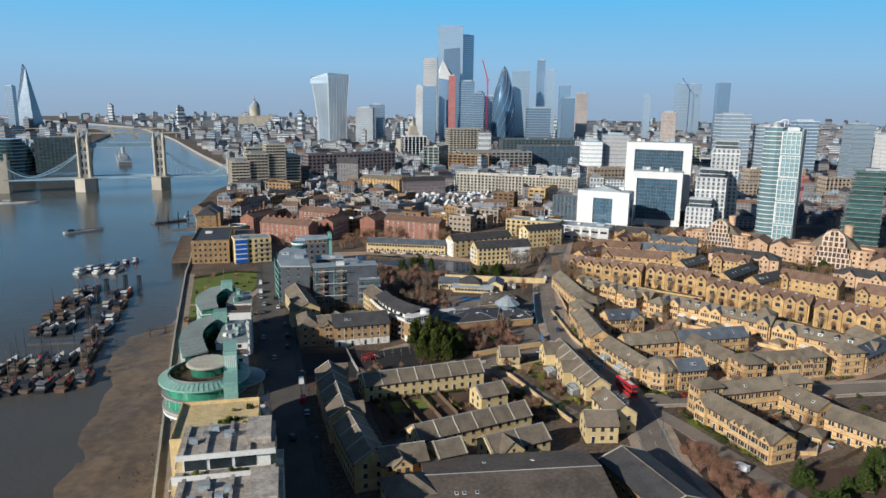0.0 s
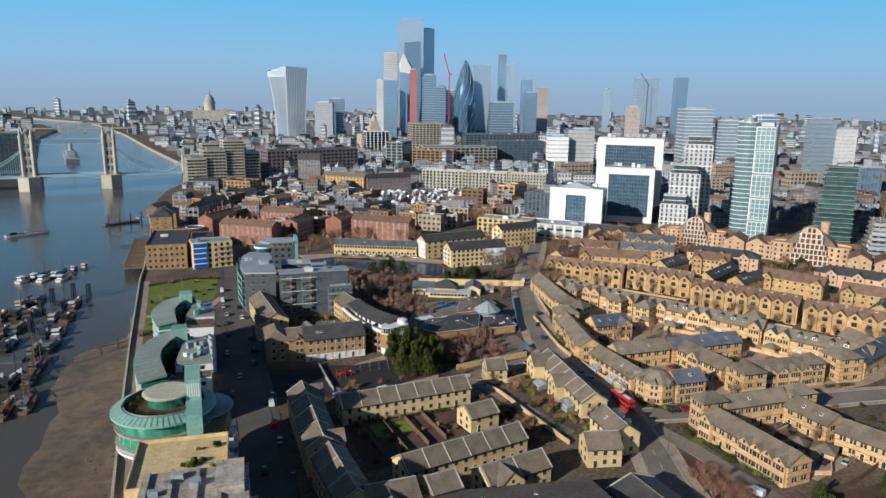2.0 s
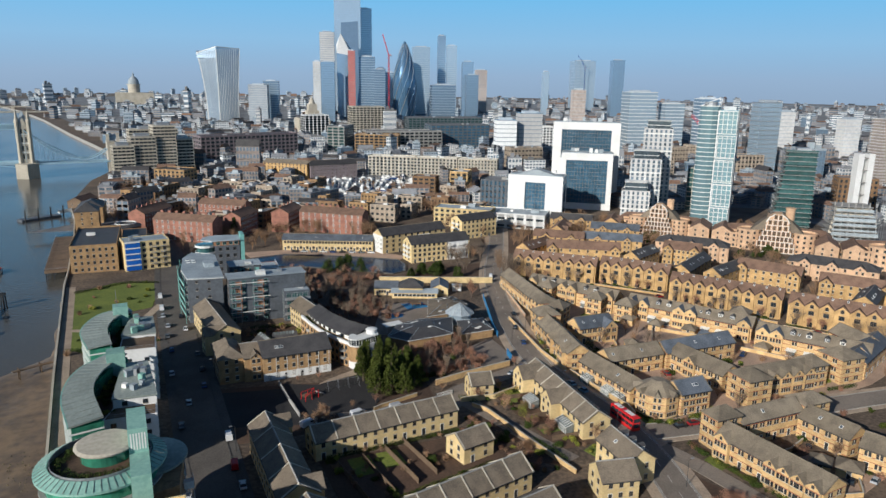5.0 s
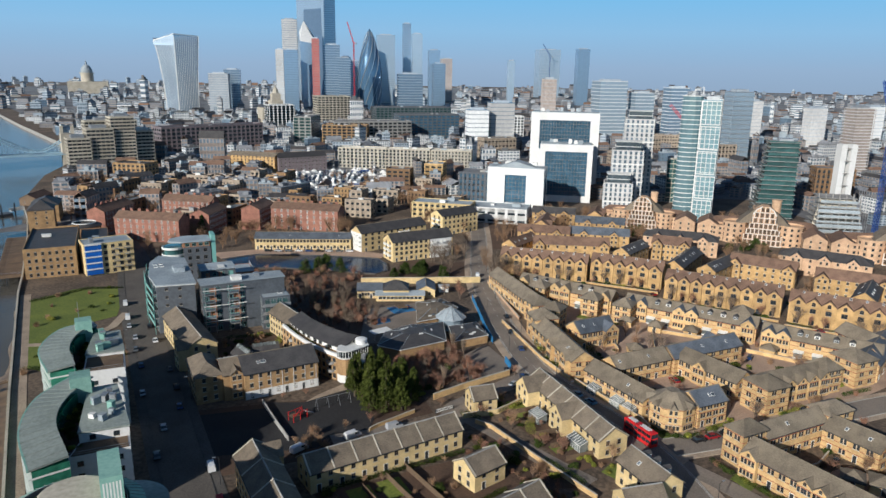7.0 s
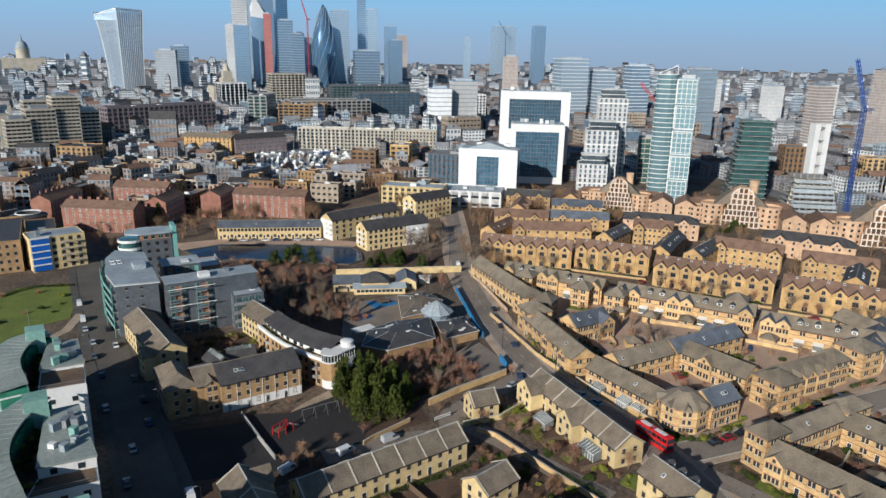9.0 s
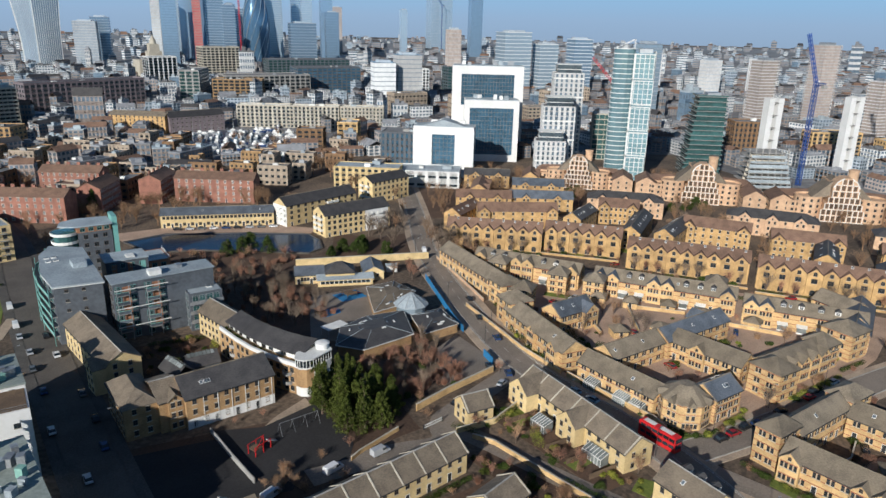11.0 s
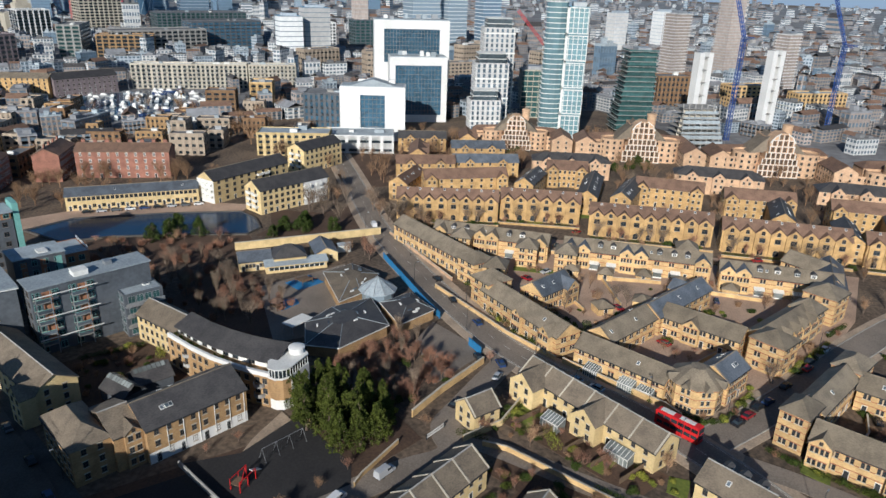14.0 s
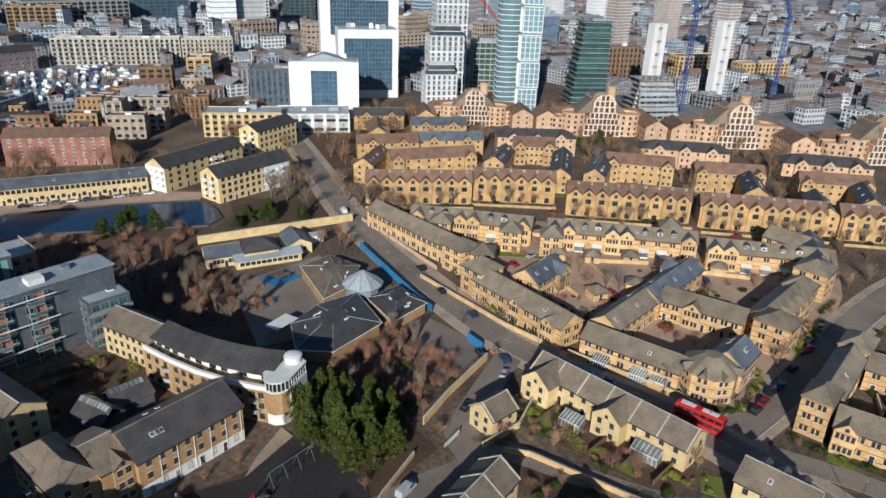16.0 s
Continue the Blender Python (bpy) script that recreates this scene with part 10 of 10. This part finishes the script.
M["car_red"] = M["scarlet"]
M["seaweed"] = mat("weedy_stone", (0.115, 0.10, 0.052), (0.085, 0.07, 0.045), 0.2, 2.0, 0.8, island=True, spread=0.4)
for x, y, a, p, v in ((127.6, 230.2, 92, "ltblue", 0), (128.2, 224.2, 92, "ltblue", 0), (114, 245, 20, "silver", 0), (119.5, 248.6, 60, "navy", 0), (97, 244, 10, "black", 0), (140.2, 192.6, -8, "black", 0), (145, 192.2, -8, "maroon", 0), (150.3, 192, -8, "black", 0), (154.6, 191.2, -8, "navy", 0), (165.4, 190.9, -8, "black", 0), (179.2, 190, -5, "maroon", 0), (183.6, 191, -5, "black", 0), (194.1, 190.4, -5, "white", 0), (170, 228.5, 10, "black", 0), (163, 224, 80, "maroon", 0), (146.5, 299.8, 70, "black", 0), (117.5, 255, 60, "black", 0),
                      (68, 236.6, 5, "silver", 1), (55.7, 237, 12, "white", 1), (40.5, 236.6, 20, "white", 1), (9.1, 383, 88, "white", 1), (8.6, 364.4, 88, "white", 1), (8.4, 354, 88, "silver", 0), (9.4, 340.3, 88, "silver", 0), (15.6, 334, 88, "white", 0), (15.3, 350.5, 88, "black", 0), (10.2, 264.7, 88, "silver", 0), (18.2, 238.3, 88, "white", 1), (8.8, 312.3, 88, "navy", 0), (17, 305.4, 88, "grey", 0), (17.4, 222.3, 84, "red", 1), (17.8, 212, 86, "silver", 0), (166.1, 356.2, 62, "white", 1), (138.5, 284.7, 62, "black", 0), (132.7, 268.8, 68, "navy", 0), (148.3, 224.9, 75, "black", 0), (165.6, 169.5, 30, "black", 0), (159, 152, 20, "black", 0), (165, 150, 20, "silver", 0), (129, 146, 110, "white", 1), (12, 196, 88, "black", 0), (6.8, 250, 88, "grey", 0), (7.2, 290, 88, "silver", 0), (17, 290, 88, "black", 0), (6.2, 180, 88, "silver", 0), (8.4, 328, 88, "grey", 0), (16, 276, 88, "navy", 0)):
    car(x, y, a, p, bool(v))
for i in range(22):
    rr = random.Random(900 + i)
    x, y = rr.uniform(165, 250), rr.uniform(195, 300)
    if clear(x, y, 2.2):
        car(x, y, rr.uniform(0, 360), rr.choice(("silver", "black", "white", "navy", "maroon", "grey")))
for i in range(9):
    car(86 + i * 5.0, 446.4 - i * 2.4, -25, ("black", "silver", "grey", "white", "navy")[i % 5])


def bus(x, y, ang):
    e = thing("bus", x, y, ang, "red double-decker bus with pale roof on the road", "bus", z=0.16)
    part("body", MB().hexa([(-5.5, -1.25, 0.3), (5.5, -1.25, 0.3), (5.5, 1.25, 0.3), (-5.5, 1.25, 0.3)], [(-5.5, -1.22, 4.2), (5.3, -1.22, 4.2), (5.3, 1.22, 4.2), (-5.5, 1.22, 4.2)]), ["scarlet"], e)
    part("roof", MB().hexa([(-5.5, -1.22, 4.2), (5.3, -1.22, 4.2), (5.3, 1.22, 4.2), (-5.5, 1.22, 4.2)], [(-5.3, -1.0, 4.38), (5.1, -1.0, 4.38), (5.1, 1.0, 4.38), (-5.3, 1.0, 4.38)]), ["scarlet"], e)
    part("roof_pod", MB().box(-4.6, -1.4, -0.7, 0.7, 4.38, 4.5).box(0.2, 3.8, -0.7, 0.7, 4.38, 4.46), ["paint"], e)
    for z0 in (1.3, 2.95):
        for s in (-1, 1):
            for k in range(6):
                part("window", MB().box(-4.9 + k * 1.7, -3.4 + k * 1.7, s * 1.26 - 0.03, s * 1.26 + 0.03, z0, z0 + 0.85), ["glass"], e)
        part("windscreen", MB().box(5.36, 5.5, -1.05, 1.05, z0 - 0.1, z0 + 1.0), ["glass"], e)
    for wx in (-3.3, 3.4):
        for s in (-1, 1):
            part("wheel", MB().beam((wx, s * 1.2, 0.5), (wx, s * 0.9, 0.5), 0.5, 0, None, 14), ["tyre"], e)


bus(126.4, 201, -92)


# ---- timber jetty deck along the riverside wharf ----
jd = thing("jetty", -36.5, 495, 0, "brown timber jetty deck on dark piles beside the wharf", "jetty", "jetties")
for k in range(28):
    part("deck_plank", MB().box(-5.6, 5.2, -42.5 + k * 3.05, -39.5 + k * 3.05, 0.1, 0.3 + 0.03 * (k % 2)), ["wood"], jd)
for k in range(10):
    for u in (-5.2, -1.5):
        part("pile", MB().beam((u, -42 + k * 9.2, -8), (u, -42 + k * 9.2, 0.1), 0.35, 0, 0.32, 6), ["dark"], jd)
part("front_girder", MB().box(-5.6, 5.2, -42.7, -42.5, -1.2, 0.3), ["wood"], jd)
part("side_girder", MB().box(-5.8, -5.6, -42.7, 43, -1.2, 0.3), ["wood"], jd)
for z_ in (0.9, 1.4):
    part("handrail", MB().beam((-5.6, -42.5, z_), (-5.6, 42.8, z_), 0.05).beam((-5.6, -42.5, z_), (5, -42.5, z_), 0.05), ["steel"], jd)


# ---- boats ----
def boat(x, y, ang, L, W, hull, deck, cabin, seed, masts=1, name="barge", label=None):
    rr = random.Random(seed)
    e = thing(name, x, y, ang, label or f"moored {hull[1]} river barge with deckhouse and masts", "boat", "moored boats", -5.2)
    st = [(-0.5, 0.75), (-0.42, 0.95), (0.2, 1.0), (0.38, 0.7), (0.5, 0.05)]
    ring = [(u * L, -v * W / 2) for u, v in st] + [(u * L, v * W / 2) for u, v in st[::-1]]
    sheer = lambda u: 1.5 + 0.7 * max(0, u / L * 2) ** 2
    part("hull", MB().hexa([(a * 0.95, c * 0.8, -0.6) for a, c in ring], [(a, c, sheer(a)) for a, c in ring]), [hull[0]], e)
    part("deck", MB().hexa([(a * 0.94, c * 0.86, 1.4) for a, c in ring], [(a * 0.94, c * 0.86, sheer(a) + 0.05) for a, c in ring]), [deck], e)
    part("hatch", MB().hexa([(-L * 0.18, -W * 0.3, 1.5), (L * 0.26, -W * 0.3, 1.5), (L * 0.26, W * 0.3, 1.5), (-L * 0.18, W * 0.3, 1.5)], [(-L * 0.17, -W * 0.1, 2.3), (L * 0.25, -W * 0.1, 2.3), (L * 0.25, W * 0.1, 2.3), (-L * 0.17, W * 0.1, 2.3)]), [rr.choice([deck, "hoarding", "wood", "tile", "grey"])], e)
    ch = part("wheelhouse", MB().box(-L * 0.4, -L * 0.24, -W * 0.3, W * 0.3, 1.5, 3.6).box(-L * 0.415, -L * 0.225, -W * 0.34, W * 0.34, 3.6, 3.75), [cabin], e)
    part("window", MB().box(-L * 0.4 - 0.03, -L * 0.24 + 0.03, -W * 0.3 - 0.03, W * 0.3 + 0.03, 2.5, 3.2), ["glass"], ch)
    for k in range(masts):
        mx = L * (0.22 - 0.4 * k)
        part("mast", MB().beam((mx, 0, 1.5), (mx, 0, 1.5 + rr.uniform(7, 15)), 0.2, 0, 0.09, 5).beam((mx, 0, 3.2), (mx - L * 0.3, 0, 4.2), 0.12).beam((mx, 0, 9.5), (mx + L * 0.25, 0, 2.2), 0.05), [rr.choice(["wood", "dark", "tile", "dark"])], e)
    part("gunwale", MB().hexa([(L * 0.2, -W * 0.5, 1.55), (L * 0.5, -0.1, 2.1), (L * 0.5, 0.1, 2.1), (L * 0.2, W * 0.5, 1.55)], [(L * 0.2, -W * 0.46, 1.75), (L * 0.49, -0.1, 2.35), (L * 0.49, 0.1, 2.35), (L * 0.2, W * 0.46, 1.75)]), [rr.choice(["paint", "stone", "dark", "tile"])], e)
    for k in range(2):
        w = rr.uniform(0.6, 1.4)
        part("deck_gear", MB().box(-w / 2, w / 2, -0.4, 0.4, 0, rr.uniform(0.4, 1.1)).box(-w / 4, w / 4, -0.3, 0.3, 0.3, 1.2), [rr.choice(["scarlet", "paint", "wood", "hoarding", "dark", "tile"])], e, "", (rr.uniform(-L * 0.2, L * 0.35), rr.uniform(-W * 0.3, W * 0.3), 1.6), rr.uniform(0, 90))


HULLS = (("dark", "black"), ("grey", "dark grey"), ("tile", "rusty brown"), ("dark", "black"), ("car_navy", "navy blue"), ("soil", "brown"))
rr = random.Random(77)
BERTHS = [(-87 + k * 5.7, 270 + k * 0.8, 2) for k in range(6)] + [(-90 + k * 5.7, 294 + k * 0.8, 2) for k in range(6)]
BERTHS += [(x, y, 1) for y in (340, 363, 386) for x in (-89, -83.3, -77.6)] + [(-84, 408, 1), (-78.5, 409, 0)]
BERTHS += [(x, y, 1) for y in (332, 354, 376, 398) for x in (-66, -60.4)] + [(-62, 312, 2)]
for k, (bx, by, nm_) in enumerate(BERTHS):
    boat(bx + rr.uniform(-0.3, 0.3), by + rr.uniform(-2.0, 2.0), 84 + rr.uniform(-4, 4), rr.uniform(15.5, 20.0), rr.uniform(4.3, 5.1), HULLS[rr.randrange(6)], rr.choice(("wood", "grey", "tile", "felt", "grey")), rr.choice(("wood", "tile", "paint", "dark", "stone", "felt")), 1000 + k, nm_ if k % 2 else nm_ // 2)
for k, (bx, by) in enumerate(((-92, 458), (-87, 464), (-82.5, 458), (-77.5, 465), (-73.5, 456), (-71, 474), (-66, 479))):
    boat(bx, by, 66 + k * 3, 19 if k < 5 else 9, 4.4 if k < 5 else 3.2, (("paint", "white"), ("car_navy", "navy blue"))[k % 2], ("lead", "car_navy")[k % 2], "paint", 1200 + k, 1 if k in (1, 3) else 0, "launch", "white and blue moored river launch with cabin")
boat(-119, 602, 28, 30, 6, ("paint", "white"), "grey", "glass_blue", 1300, 0, "river_bus", "long white passenger boat under way on the river")
boat(-211, 784, 10, 34, 7, ("paint", "white"), "paint", "paint", 1301, 0, "river_bus", "long white passenger boat under way on the river")
w_ = thing("warship", -185, 1290, 100, "grey moored museum warship with gun turrets and masts", "ship", z=-5)
part("hull", MB().hexa([(-85, -9, -1), (60, -9, -1), (90, 0, -1), (60, 9, -1), (-85, 9, -1)], [(-88, -10, 6), (62, -10, 8), (97, 0, 9), (62, 10, 8), (-88, 10, 6)]), ["lead"], w_)
part("superstructure", MB().box(-30, 25, -6, 6, 6, 14).box(5, 20, -5, 5, 14, 22).lathe([(3, 14), (2.6, 26)], 12, x=-5).lathe([(3, 14), (2.6, 26)], 12, x=-22), ["lead"], w_)
for mx in (0, -30):
    part("mast", MB().beam((mx, 0, 14), (mx, 0, 42), 0.6, 0, 0.25).beam((mx, -5, 32), (mx, 5, 32), 0.25), ["lead"], w_)
for tx in (38, 48, -48, -58):
    part("gun_turret", MB().box(tx - 4, tx + 4, -4, 4, 7, 10.5).beam((tx, 0, 9.5), (tx + 11 * (1 if tx > 0 else -1), 0, 10.5), 0.5), ["lead"], w_)
rr = random.Random(8)
st_ = MB()
for i in range(420):
    y = rr.uniform(150, 260)
    x = np.interp(y, [172, 248, 307], [-24, -27, -29]) - 1 - abs(rr.gauss(0, 5))
    s_ = rr.uniform(0.12, 0.4) * (1.6 if rr.random() < 0.05 else 1)
    u = (np.interp(y, [172, 248, 307], [-24, -27, -29]) - x) / (max(width_at(y), 4) * 1.6)
    if u < 0.9:
        z = -3.75 - 2.2 * u
        p = [(x + s_ * math.cos(k * 1.25 + i) * rr.uniform(0.6, 1), y + s_ * math.sin(k * 1.25 + i) * rr.uniform(0.6, 1)) for k in range(5)]
        st_.hexa([(a, c, z) for a, c in p], [(x + (a - x) * 0.5, y + (c - y) * 0.5, z + s_ * 0.9) for a, c in p])
solo("shore_stones", st_, ["seaweed"], "weed-covered stones strewn over the mud", "stones", kind="stuff")
# pontoons and piles
e = thing("pontoon", -78, 322, 84, "grey steel mooring pontoon between the barges", "pontoon", z=-5)
part("deck", MB().box(-3.2, 3.2, -10, 11, -0.5, 0.9), ["grey"], e)
for px_, py_ in ((-72.5, 384), (-55.5, 409), (-72, 356), (-71.5, 405), (-63, 412)):
    d = thing("mooring_dolphin", px_, py_, 0, "dark timber mooring piles braced together", "mooring post", "moorings", -7)
    for a in range(4):
        part("pile", MB().beam((math.cos(a * 1.57) * 1.2, math.sin(a * 1.57) * 1.2, 0), (math.cos(a * 1.57) * 0.8, math.sin(a * 1.57) * 0.8, 9.5), 0.3, 0, None, 8), ["dark"], d)
    part("brace", MB().box(-1.2, 1.2, -1.2, 1.2, 8.4, 9.0), ["dark"], d)
j = thing("jetty", -30.5, 322, 204, "short timber jetty on piles beside the river wall", "jetty", z=-5)
part("walkway", MB().box(0, 13, -0.8, 0.8, 3.6, 3.9), ["wood"], j)
for k in range(2):
    part("trestle", MB().beam((4 + k * 7, -0.8, -2), (4 + k * 7, -0.8, 4.6), 0.22).beam((4 + k * 7, 0.8, -2), (4 + k * 7, 0.8, 4.6), 0.22).box(3.8 + k * 7, 4.2 + k * 7, -1, 1, 3.2, 3.6), ["wood"], j)
j = thing("river_pier", -50, 640, 30, "floating passenger pier with a pale gangway", "pier", z=-5)
part("pontoon", MB().box(-24, 4, -4, 4, -0.5, 1.6), ["grey"], j)
part("gangway", MB().box(4, 32, -1.5, 1.5, 2.5, 3.0).box(4, 32, -1.5, -1.4, 3, 4.4).box(4, 32, 1.4, 1.5, 3, 4.4), ["paint"], j)
for k in range(4):
    part("pile", MB().beam((-22 + k * 9, -5, -3), (-22 + k * 9, -5, 9), 0.5, 0, None, 8), ["dark"], j)
# marina
rr = random.Random(31)
patch("water", [(160, 660), (205, 615), (262, 640), (285, 690), (240, 738), (190, 742)], 0.2, "basin", "dark sheltered marina water", "water")
YACHTS = []
for i in range(110):
    x, y = 165 + rr.uniform(0, 105), 632 + rr.uniform(0, 100)
    if clear(x, y, 3) and all(math.hypot(x - a, y - c) > 6 for a, c in YACHTS):
        YACHTS.append((x, y))
        e = thing("yacht", x, y, -40 + rr.choice((0, 90)), "white moored marina yacht with bare mast", "boat", "marina yachts", 0.1)
        L = rr.uniform(7, 13)
        part("hull", MB().hexa([(-L / 2, -1.5, 0), (L * 0.3, -1.5, 0), (L / 2, 0, 0), (L * 0.3, 1.5, 0), (-L / 2, 1.5, 0)], [(-L / 2, -1.8, 1.4), (L * 0.3, -1.8, 1.5), (L * 0.56, 0, 1.8), (L * 0.3, 1.8, 1.5), (-L / 2, 1.8, 1.4)]), [rr.choice(["paint", "lead", "car_navy", "steel"])], e)
        part("cabin", MB().hexa([(-L * 0.3, -1.3, 1.4), (L * 0.2, -1.2, 1.4), (L * 0.2, 1.2, 1.4), (-L * 0.3, 1.3, 1.4)], [(-L * 0.25, -1, 2.9), (L * 0.05, -1, 2.9), (L * 0.05, 1, 2.9), (-L * 0.25, 1, 2.9)]), ["white"], e)
        part("mast", MB().beam((0, 0, 2.8), (0, 0, rr.uniform(8, 15)), 0.1, 0, 0.05), ["steel"], e)
# flat-topped estate houses behind the mansion blocks
rr = random.Random(55)
for i in range(130):
    x, y = rr.uniform(5, 260), rr.uniform(505, 700)
    if clear(x, y, 8.5) and not (168 < x < 285 and 618 < y < 740) and not on_road(x, y):
        block("maisonettes", x, y, -42 + rr.choice((0, 90)), rr.uniform(13, 20), 8.5, rr.uniform(8, 13), "stepped brown brick maisonettes with pale roof terraces", rr.choice(("brown", "dun", "dun", "buff")), rr.choice(("felt", "concrete_tile", "tile", "felt")), 3, 5, 2, "cross", (1.6, 1.5), 0.8, plant=1, group="maisonettes", sides="fl")

# windows of far buildings, a few centimetres to the eye, become one sheet of glazing for each building
gone = []
for e in [o for o in scene.objects if o.parent is None and math.hypot(o.location.x + 20, o.location.y - 150) > 255]:
    far_win = [c for c in e.children if c.name.split(".")[0] == "window"]
    if len(far_win) < 6:
        continue
    vs, fs_, ms, slots = [], [], [], []
    for c in far_win:
        slots += [m for m in c.data.materials if m not in slots]
        k = len(vs)
        vs += [tuple(c.matrix_basis @ v.co) for v in c.data.vertices]
        for q in c.data.polygons:
            fs_.append(tuple(i + k for i in q.vertices))
            ms.append(slots.index(c.data.materials[q.material_index]))
    gone += far_win
    me = bpy.data.meshes.new("glazing")
    me.from_pydata(vs, [], fs_)
    for m in slots:
        me.materials.append(m)
    me.polygons.foreach_set("material_index", ms)
    part("glazing", me, (), e)["kind"] = "stuff"
bpy.data.batch_remove(gone)
